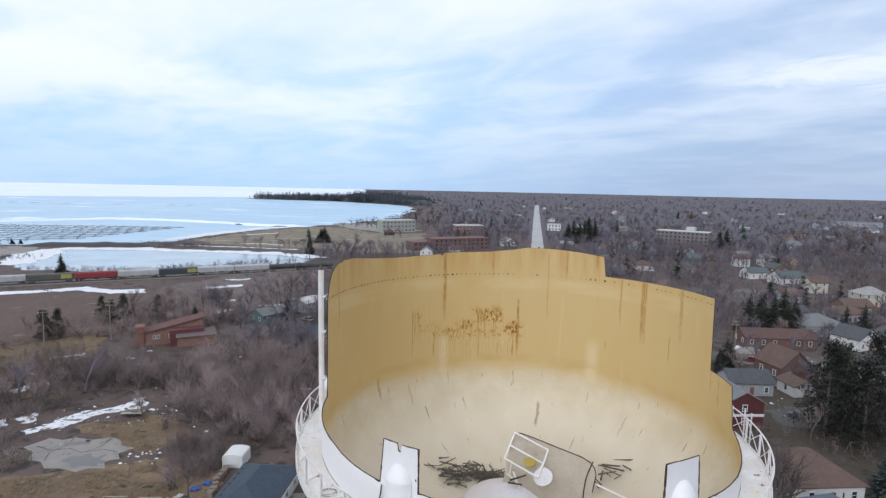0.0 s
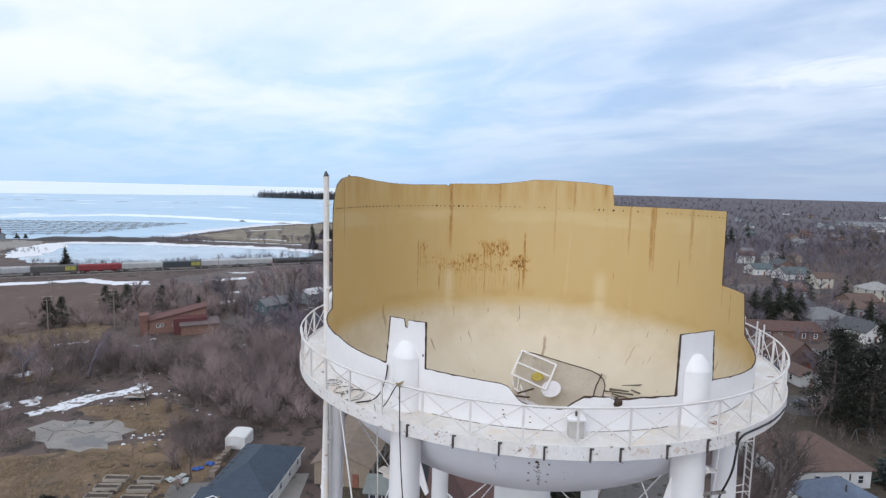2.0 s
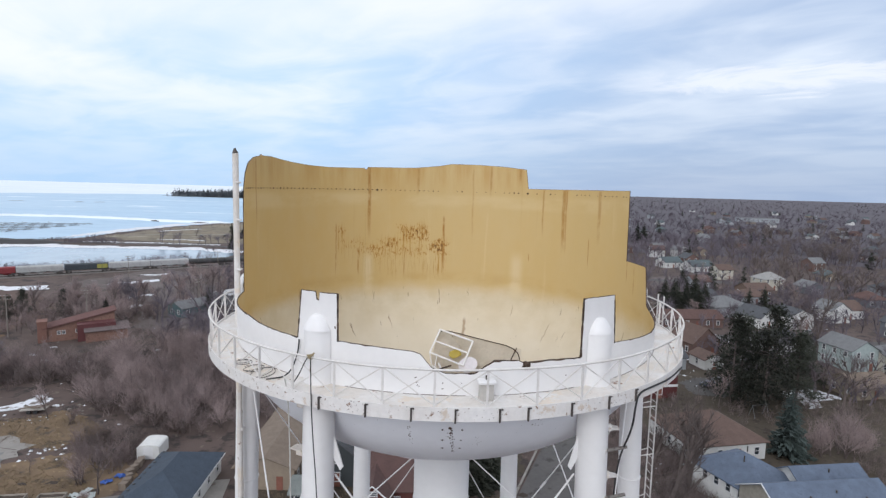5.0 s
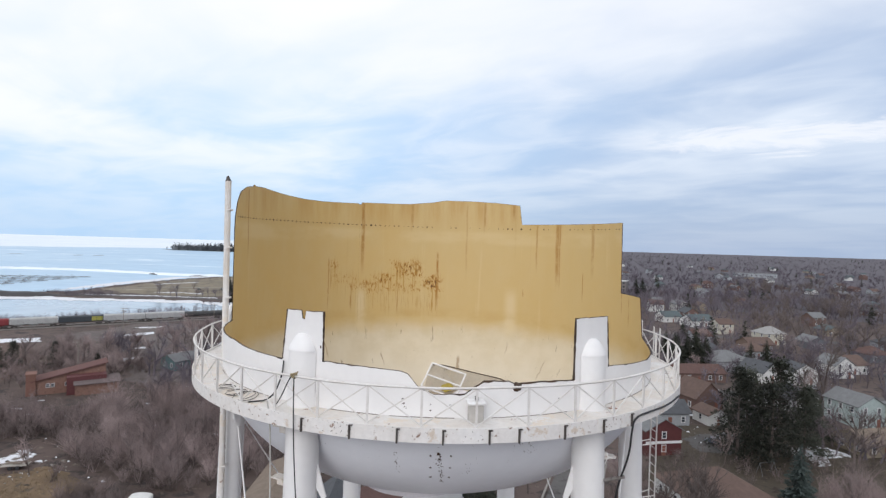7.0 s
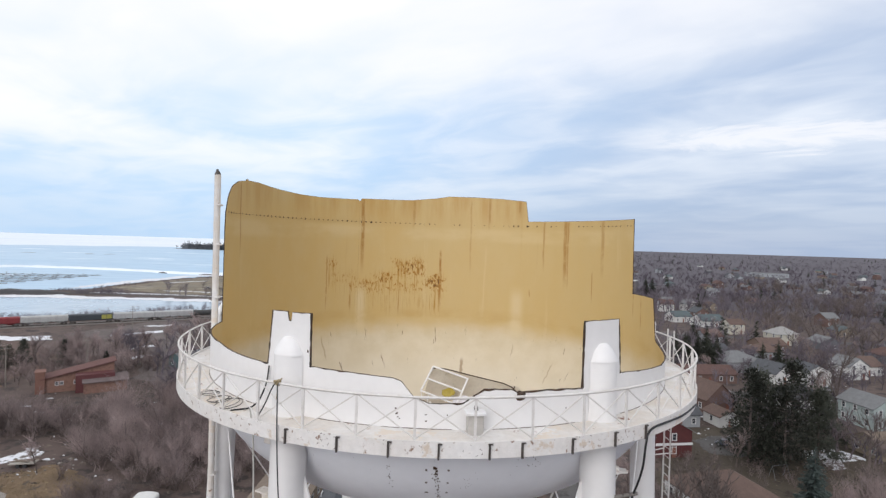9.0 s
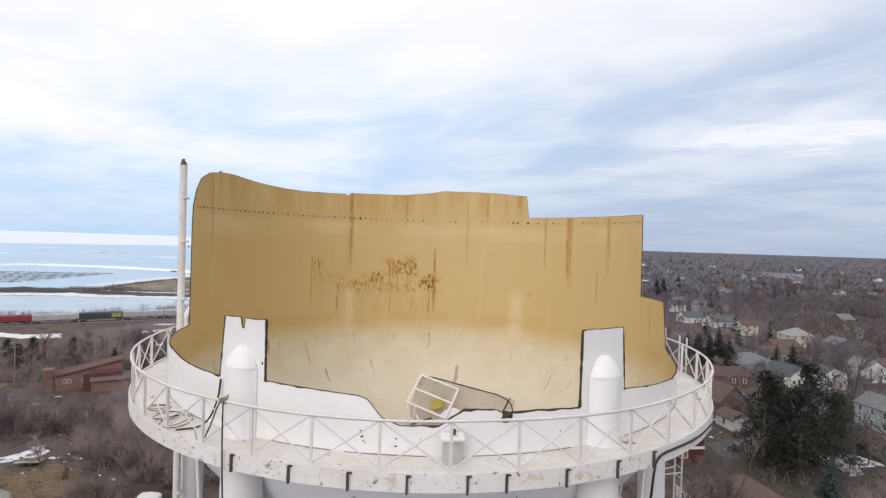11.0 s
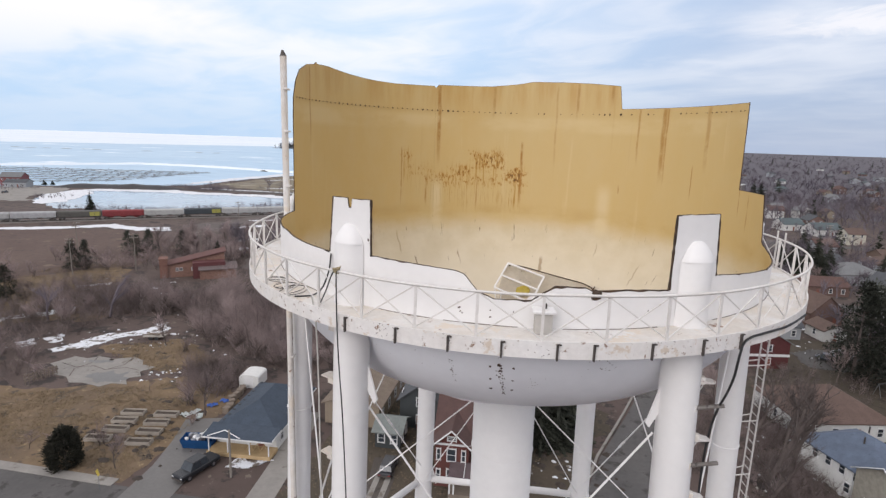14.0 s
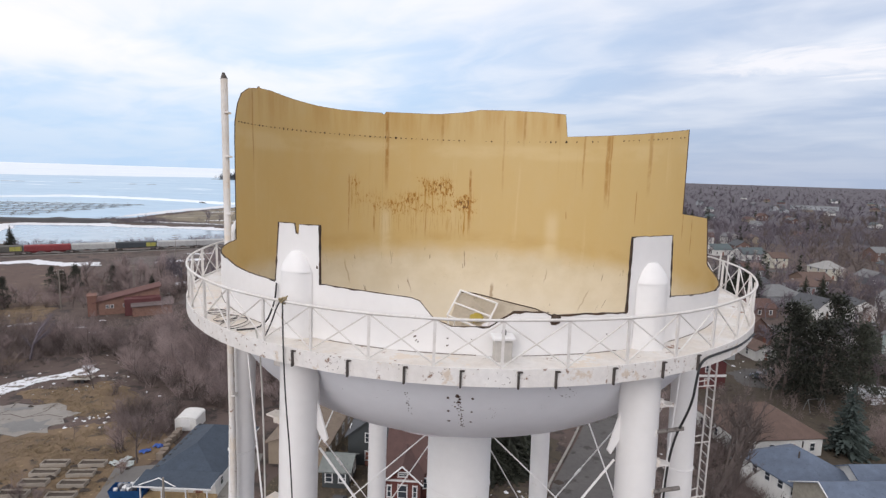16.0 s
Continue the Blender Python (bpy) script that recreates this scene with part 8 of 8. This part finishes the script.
def open_land(x, y):
    return not (in_poly(x, y, LAKE) or in_poly(x, y, POND) or near_road(x, y))


random.seed(31)
placed = 0
first_used = set()


def plant(kind_list, x, y, s):
    k = random.randrange(len(kind_list))
    m = pose(x, y, 0, 0, 0, random.uniform(0, 360)) @ Matrix.Diagonal((s * random.uniform(0.85, 1.15), s * random.uniform(0.85, 1.15), s, 1))
    if (id(kind_list), k) not in first_used:
        first_used.add((id(kind_list), k))
        kind_list[k].matrix_world = m
    else:
        copy_thing(kind_list[k], m)


# two stout old trees between the street and the houses
def stout_tree(seed, x, y, h, lv):
    w, t = grow(seed, h, lv, 0.85, False, 0.024)
    ob = thing("bare_tree", x, y, 0, 0, "large dark bare tree with heavy forked limbs", "tree", "bare trees")
    part("trunk", stick_mesh("trunk", w, BARK), BARK, ob)
    part("crown", stick_mesh("crown", t, BARK), BARK, ob)


for seed, x, y, h in ((101, 30.0, 56.0, 16), (103, 34.1, 59.5, 15), (104, 31.5, 66.5, 12), (105, 28.5, 51.0, 11), (106, 35.5, 67.5, 11), (107, 77.6, 92.7, 13), (108, 99, 137, 17), (109, 93, 134, 14)):
    stout_tree(seed, x, y, h, (7, 5, 5, 4))

# the thicket behind the bungalow and round the brick house
THICKET = [(-52, 70), (-36, 74), (-30, 92), (-40, 112), (-60, 128), (-84, 118), (-98, 112), (-112, 104), (-104, 92), (-82, 92), (-74, 84), (-62, 74)]
n = 0
while n < 240:
    x, y = random.uniform(-115, -28), random.uniform(68, 130)
    if in_poly(x, y, THICKET) and free_at(x, y, -2) and not (x < -84 and y > 98):
        plant(shrubs, x, y, random.uniform(0.75, 1.5))
        n += 1
for x, y, s in ((-54, 55, 1.2), (-55.5, 57, 1.0), (-69, 74, 1.0), (-50, 50, 0.6), (-58, 42, 0.7), (-85, 57, 0.8), (-64, 40, 0.6), (-108, 84, 1.2), (-112, 80, 1.3), (-116, 86, 1.2), (-104, 80, 1.2), (-120, 92, 1.2), (-106, 89, 1.3), (-100, 94, 1.3), (-112, 94, 1.3), (-98, 60, 1.0), (-102, 62, 1.1), (-106, 66, 1.1), (-52, 62, 0.9), (62, 74, 1.2), (64, 75.5, 1.3), (66.5, 74, 1.4), (68, 77, 1.3), (70, 75, 1.2), (65, 79, 1.3), (69.5, 80, 1.4), (72, 78, 1.2)):
    plant(shrubs, x, y, s)
n = 0
while n < 30:
    x, y = random.uniform(-125, 5), random.uniform(78, 175)
    if free_at(x, y) and open_land(x, y) and not in_poly(x, y, FIELD) and not in_poly(x, y, SLABSNOW) and x > -78:
        plant(trees, x, y, random.uniform(0.45, 0.85))
        n += 1
for x, y, s in ((-130, 155, 0.75), (-135, 166, 0.8), (-121, 157, 0.8), (-112, 149, 0.7), (-138, 153, 0.7), (-126, 163, 0.75), (-116, 162, 0.8), (-145, 160, 0.6), (-104, 154, 0.65), (-49.8, 52.8, 0.72), (-52.1, 37.6, 0.42), (-87.5, 57.0, 0.5), (-63.6, 57.6, 0.34), (-57.6, 78.1, 0.8), (-66.5, 38.5, 0.36), (-75, 76, 0.5), (-92, 60, 0.5), (29, 80, 0.6), (52, 128, 0.8), (13, 78, 0.9), (6, 70, 0.8), (0, 74, 0.9), (-12, 72, 0.8), (-24, 82, 0.8), (88, 128, 1.0), (84, 96, 0.8)):
    plant(trees, x, y, s)
n = 0
while n < 30:
    x, y = random.uniform(5, 170), random.uniform(85, 300)
    if free_at(x, y) and open_land(x, y) and x < 25 + 0.62 * y:
        plant(trees, x, y, random.uniform(0.5, 0.8))
        n += 1


# trees and shrubs behind the brick house and along the field's edge
rq = random.Random(44)
for cx, cy, sx, sy, count in ((-118, 148, 7, 5, 18), (-104, 150, 5, 4, 8), (-124, 140, 5, 4, 8), (-128, 152, 6, 5, 16), (-113, 157, 6, 5, 10), (-100, 158, 7, 6, 14), (-140, 128, 7, 5, 10), (-150, 112, 8, 5, 8), (-126, 128, 4, 4, 6)):
    for k in range(count):
        plant(shrubs if k % 4 else trees, cx + rq.gauss(0, sx), cy + rq.gauss(0, sy), rq.uniform(0.7, 1.25) * (1.0 if k % 4 else 0.55))

# taller trees between the brick house and the railway
for cx, cy, sx, sy, count, s in ((-112, 166, 7, 6, 10, 0.85), (-98, 188, 5, 8, 8, 1.05), (-90, 168, 5, 5, 5, 0.8), (-124, 150, 5, 4, 4, 0.75)):
    for k in range(count):
        x, y = cx + rq.gauss(0, sx), cy + rq.gauss(0, sy)
        if free_at(x, y, -3) and open_land(x, y):
            plant(trees, x, y, s * rq.uniform(0.8, 1.15))


# ---- brush, woods and suburbs to the horizon ----
def wood_arrays(seed, levels, spread=0.85, fat=1.0, blade=0.07):
    w, t = grow(seed, 12, levels, spread)
    v, f = sticks([(*r[:6], max(r[6] * fat, 0.02), max(r[7] * fat, 0.01)) for r in w + t], blade)
    return np.array([tuple(p) for p in v]) / 12.0, np.array(f)


def woods(name, sites, templates, mat, label, category="woods", wide=1.0):
    """Many trees joined in one mesh: sites of x, y, height."""
    V, Fc, base = [], [], 0
    rnd = np.random.default_rng(len(sites))
    for i, (x, y, h) in enumerate(sites):
        tv, tf = templates[i % len(templates)]
        a = rnd.uniform(0, 6.283)
        c, s = math.cos(a), math.sin(a)
        k = h * rnd.uniform(0.9, 1.25) * wide
        V.append(np.stack([(tv[:, 0] * c - tv[:, 1] * s) * k + x, (tv[:, 0] * s + tv[:, 1] * c) * k + y, tv[:, 2] * h], 1))
        Fc.append(tf + base)
        base += len(tv)
    V, Fc = np.concatenate(V), np.concatenate(Fc)
    me = bpy.data.meshes.new(name)
    me.vertices.add(len(V))
    me.vertices.foreach_set("co", V.ravel())
    me.loops.add(Fc.size)
    me.loops.foreach_set("vertex_index", Fc.ravel())
    me.polygons.add(len(Fc))
    me.polygons.foreach_set("loop_start", np.arange(0, Fc.size, 3))
    me.update(calc_edges=True)
    me.materials.append(mat)
    return tagged(new(name, me), label, category, "", "stuff")


mid_t = [wood_arrays(s, (8, 5, 4), fat=1.7, blade=0.12) for s in (51, 52, 53)]
far_t = [wood_arrays(s, (5, 4, 3), fat=1.8, blade=9) for s in (61, 62, 63, 64)]
conic = []
for s in (71, 72):
    me = conifer_mesh(s, 1.0, 0.25, 9, 7)
    vv, ff = np.empty(len(me.vertices) * 3), np.empty(len(me.loops), dtype=int)
    me.vertices.foreach_get("co", vv)
    me.loops.foreach_get("vertex_index", ff)
    conic.append((vv.reshape(-1, 3), ff.reshape(-1, 3)))
    bpy.data.meshes.remove(me)


def scatter(count, r0, r1, keep, az0=-58, az1=50, seed=0):
    """Places spread by bearing and by the log of the distance."""
    rnd = random.Random(seed)
    out = []
    tries = 0
    while len(out) < count and tries < count * 30:
        tries += 1
        a, r = radians(rnd.uniform(az0, az1)), math.exp(rnd.uniform(math.log(r0), math.log(r1)))
        x, y = r * math.sin(a), r * math.cos(a)
        if keep(x, y):
            out.append((x, y, rnd))
    return out


OPEN = [(-150, 170), (-122, 185), (-104, 235), (-100, 290), (-150, 312), (-330, 240), (-300, 160)]


def town_tree(x, y):
    if x > 55 and y < 340 and random.random() < 0.55:
        return False
    if -128 < x < -78 and 90 < y < 146 or x < -112 and y < -0.9 * x + 60 or x < -215 and y < 640:
        return False
    if in_poly(x, y, OPEN):
        return False
    if in_poly(x, y, DIRT):
        return random.random() < 0.16
    if in_poly(x, y, LAKE) or in_poly(x, y, POND) or in_poly(x, y, FIELD) or near_road(x, y):
        return False
    if in_poly(x, y, PARK):
        return random.random() < 0.012
    if -112 < x < -15 and 140 < y < 330 and random.random() < 0.6:
        return False
    if x < -60 and y < 0.9 * -x + 60:      # the open ground by the railway
        return random.random() < 0.25
    return free_at(x, y, -3)


# dense dark street trees among the houses of the town
rs = random.Random(58)
sites = []
for cx, cy, sx, sy, count in ((165, 262, 16, 16, 22), (186, 236, 10, 12, 14), (222, 340, 26, 24, 36), (262, 400, 34, 30, 36), (330, 520, 40, 40, 34), (380, 560, 40, 40, 24)):
    for _ in range(count):
        x, y = cx + rs.gauss(0, sx), cy + rs.gauss(0, sy)
        if free_at(x, y, -2) and open_land(x, y):
            sites.append((x, y, rs.uniform(10, 15)))
woods("street_trees", sites, mid_t, BARK, "dense dark leafless street trees among houses", "trees")


# low brush over the rough ground
def brush_arrays(seed):
    w, t = grow(seed, 3.0, (0, 4, 3), 0.8, True)
    v, f = sticks([(*r[:6], max(r[6] * 0.9, 0.018), 0.009) for r in w + t], 9)
    return np.array([tuple(p) for p in v]) / 3.0, np.array(f)


brush_t = [brush_arrays(s) for s in (81, 82, 83, 84)]
BRUSHLAND = [(THICKET, 520, 2.6), ([(-112, 62), (-130, 74), (-126, 88), (-108, 80)], 130, 2.2), ([(-118, 84), (-120, 104), (-98, 112), (-80, 106), (-74, 92), (-84, 92), (-96, 90), (-104, 84)], 330, 2.6), ([(29, 45), (38, 43), (39, 47), (37.5, 54), (35, 63), (30, 62)], 210, 2.0), ([(50, 62), (66, 52), (84, 66), (74, 72), (58, 68)], 160, 1.8), ([(-97, 72), (-104, 66), (-124, 74), (-140, 100), (-136, 112), (-118, 116), (-104, 104), (-92, 88)], 330, 2.4), ([(-88, 54), (-98, 50), (-112, 58), (-108, 68), (-92, 66)], 90, 2.0), ([(-50, 58), (-52, 70), (-62, 76), (-66, 70), (-57, 60)], 110, 2.2),
             ([(-100, 116), (-128, 120), (-140, 140), (-120, 170), (-85, 175), (-60, 150), (-60, 128), (-84, 120)], 200, 1.7), ([(-104, 160), (-108, 190), (-95, 220), (-70, 235), (-30, 200), (-40, 150), (-84, 178)], 130, 1.7), ([(24, 46), (37, 50), (35, 57), (35, 70), (36, 92), (28, 88), (20, 60)], 300, 1.7),
             ([(50, 84), (92, 84), (100, 112), (60, 116)], 220, 1.5), ([(56, 60), (64, 56), (80, 70), (70, 84), (60, 80)], 120, 1.5), ([(34, 66), (39, 68), (36, 84), (33, 84)], 60, 2.0), ([(-4, 66), (10, 72), (16, 96), (-20, 100), (-24, 80)], 130, 2.0), ([(34, 84), (52, 88), (50, 118), (36, 122)], 70, 1.8)]
rb = random.Random(14)
sites = []
for poly, count, h in BRUSHLAND:
    x0, x1, y0, y1 = min(p[0] for p in poly), max(p[0] for p in poly), min(p[1] for p in poly), max(p[1] for p in poly)
    got = 0
    for _ in range(count * 30):
        x, y = rb.uniform(x0, x1), rb.uniform(y0, y1)
        if in_poly(x, y, poly) and free_at(x, y, -3) and not (x < -92 and 112 < y < 136) and not near_road(x, y) and noise.noise((x * 0.09, y * 0.09, 3)) > -0.25:
            sites.append((x, y, h * rb.uniform(0.5, 1.3)))
            got += 1
            if got >= count:
                break
woods("brush", sites[0::2], brush_t, TWIGS, "low tangled leafless brush over rough ground", "brush")
woods("brush", sites[1::2], brush_t, BARK, "dark tangled leafless brush over rough ground", "brush")


def tufts(name, poly, count, h, mat, label):
    """Loose dry stalks."""
    rt = random.Random(count)
    verts, faces = [], []
    x0, x1, y0, y1 = min(p[0] for p in poly), max(p[0] for p in poly), min(p[1] for p in poly), max(p[1] for p in poly)
    while len(faces) < count * 4:
        x, y = rt.uniform(x0, x1), rt.uniform(y0, y1)
        if not in_poly(x, y, poly) or noise.noise((x * 0.25, y * 0.25, 9)) < rt.uniform(-0.6, 0.3):
            continue
        for _ in range(4):
            a, l = rt.uniform(0, 6.28), h * rt.uniform(0.5, 1.4)
            i = len(verts)
            px, py = x + rt.gauss(0, 0.15), y + rt.gauss(0, 0.15)
            dx, dy = math.cos(a), math.sin(a)
            verts += [(px - dy * 0.05, py + dx * 0.05, 0.03), (px + dy * 0.05, py - dx * 0.05, 0.03), (px + dx * l * 0.7, py + dy * l * 0.7, l * 0.8)]
            faces.append((i, i + 1, i + 2))
    me = bpy.data.meshes.new(name)
    me.from_pydata(verts, [], faces)
    me.materials.append(mat)
    tagged(new(name, me), label, "grass", "", "stuff")


STRAW = paint("straw", (0.26, 0.195, 0.115), (0.17, 0.125, 0.08), 0.95, 0.15, bump=0)
tufts("dry_grass", [(-49, 36.5), (-50, 50), (-57, 64), (-68, 58), (-92, 48), (-110, 44), (-110, 36), (-62, 36.5)], 9000, 0.22, STRAW, "tufts of dry straw-coloured grass")
tufts("dry_grass", [(-66, 64), (-60, 72), (-74, 80), (-86, 72), (-80, 68)], 1500, 0.25, STRAW, "tufts of dry straw-coloured grass")
tufts("dry_grass", [(-100, 90), (-118, 76), (-150, 86), (-150, 128), (-132, 132)], 4000, 0.3, STRAW, "tufts of dry straw-coloured grass")
tufts("dry_grass", [(-30, 38), (-2, 39), (3, 60), (-4, 68), (-28, 66)], 2500, 0.14, STRAW, "thin dry grass on a winter lawn")

# suburban houses, half hidden among the trees
random.seed(77)
HOUSE_KINDS = [(9, 8, 3.2, 5.6, "gable_x"), (10, 9, 3.2, 5.8, "hip"), (8, 9, 5.2, 7.8, "gable"), (11, 8, 3.0, 5.2, "gable_x")]
WALLS = [(WHITESIDING, "white"), (plain("tan_siding", (0.30, 0.25, 0.19)), "tan"), (GREYSIDING, "grey"), (plain("brown_brick", (0.17, 0.105, 0.088)), "brown brick"), (plain("slate_siding", (0.16, 0.17, 0.19)), "slate grey")]
ROOFS = [(GREYROOF, "grey"), (DARKROOF, "dark"), (BROWNROOF, "brown"), (TEALROOF, "grey-green"), (REDROOF, "red-brown")]
spots = []
for x, y, _ in scatter(420, 210, 1500, lambda x, y: open_land(x, y) and not in_poly(x, y, PARK) and free_at(x, y, 6) and x > -0.25 * y + 10, -14, 48, seed=5):
    if all((x - a) ** 2 + (y - b) ** 2 > 400 for a, b in spots) and len(spots) < 130:
        spots.append((x, y))
for x, y in spots:
    k = random.choice(HOUSE_KINDS)
    (wm, wn), (rm, rn) = random.choice(WALLS), random.choice(ROOFS)
    house(x, y, random.choice((8, 98)) + random.uniform(-12, 12), *k, wm, rm, f"{wn} suburban house with a {rn} roof among bare trees", windows=y < 700, door=False, group="suburban houses", far=True, every=4.0)
    TAKEN.append((x, y, 8.0))

random.seed(91)
woods("woodland", [(x, y, r.uniform(5.0, 8.5) if x > 40 and y < 340 else r.uniform(7.0, 12.5)) for x, y, r in scatter(2000, 130, 520, lambda x, y: town_tree(x, y) and not (-60 < x < 60 and y < 150), seed=1)], mid_t, HAZYWOODS, "bare winter trees of the suburb")
woods("woodland", [(x, y, r.uniform(5.5, 9.5)) for x, y, r in scatter(7600, 480, 4700, town_tree, seed=2)], far_t, HAZYFARWOODS, "distant bare woodland reaching the horizon, haze tint in its colour", wide=2.1)
woods("woodland", [(x, y, r.uniform(4.5, 8.5)) for x, y, r in scatter(520, 190, 520, lambda x, y: x > 40 and open_land(x, y) and free_at(x, y, -1), 10, 48, seed=12)], mid_t, HAZYWOODS, "bare garden trees between the farther houses")
woods("evergreens", [(x, y, r.uniform(7, 13)) for x, y, r in scatter(130, 260, 3500, town_tree, seed=3)], conic, NEEDLES, "scattered dark evergreens among the woodland")
# the wooded point in the lake, rising to a low hill; its blue is painted haze
mound("headland", [(-790, 1452), (-700, 1470), (-600, 1480), (-519, 1470), (-440, 1440), (-380, 1400), (-300, 1330), (-250, 1290)], 75, 11, HAZYHEADWOODS, "dark wooded headland reaching into the frozen lake, coloured blue for haze", "headland")
POINT = [(-790, 1440), (-700, 1436), (-519, 1408), (-380, 1315), (-295, 1225), (-240, 1300), (-330, 1560), (-480, 1620), (-700, 1520)]
rp = random.Random(8)
sites = []
while len(sites) < 1500:
    x, y = rp.uniform(-800, -230), rp.uniform(1220, 1640)
    if in_poly(x, y, POINT):
        hill = 9 * math.exp(-((x + 440) / 75) ** 2)
        sites.append((x, y, rp.uniform(13, 19) + hill))
for _ in range(420):
    f = rp.random()
    sites.append((-785 + 266 * f + rp.gauss(0, 4), 1455 + 22 * f + rp.gauss(0, 14) - 12, rp.uniform(11, 19)))
woods("woodland", sites, far_t + conic[:1], HAZYHEADWOODS, "wooded point reaching into the frozen lake")
# shore scrub by the pond, the causeway and the railway
rp = random.Random(9)
sites = []
for (a, b), n, sp, h in ((((-226, 217), (-158, 270)), 150, 2.2, 2.6), (((-296, 357), (-278, 362)), 60, 3.5, 1.5), (((-345, 318), (-300, 342)), 60, 2, 0.7), (((-110, 225), (-60, 280)), 40, 8, 2.5), (((-140, 328), (-60, 335)), 90, 14, 2.6), (((-100, 230), (-20, 300)), 70, 26, 3.2), (((-300, 258), (-310, 270)), 40, 5, 1.6), (((-400, 262), (-356, 300)), 90, 9, 1.8), (((-176, 262), (-150, 300)), 60, 5, 2.2), (((-268, 344), (-240, 350)), 70, 3, 2.6), (((-276, 366), (-270, 420)), 34, 3, 1.6), (((-270, 430), (-240, 540)), 40, 7, 1.8), (((-215, 380), (-165, 400)), 26, 9, 2.2), (((-180, 400), (-165, 412)), 40, 4, 3.4), (((-260, 226), (-200, 240)), 60, 2.5, 2.2), (((-150, 268), (-130, 330)), 50, 5, 2.4)):
    for _ in range(n):
        f = rp.random()
        x, y = a[0] + (b[0] - a[0]) * f + rp.gauss(0, sp), a[1] + (b[1] - a[1]) * f + rp.gauss(0, sp * 0.6)
        if not near_road(x, y):
            sites.append((x, y, h * rp.uniform(0.6, 1.3)))
woods("scrub", sites, brush_t, HAZYWOODS, "leafless scrub along the shore and railway", "scrub")
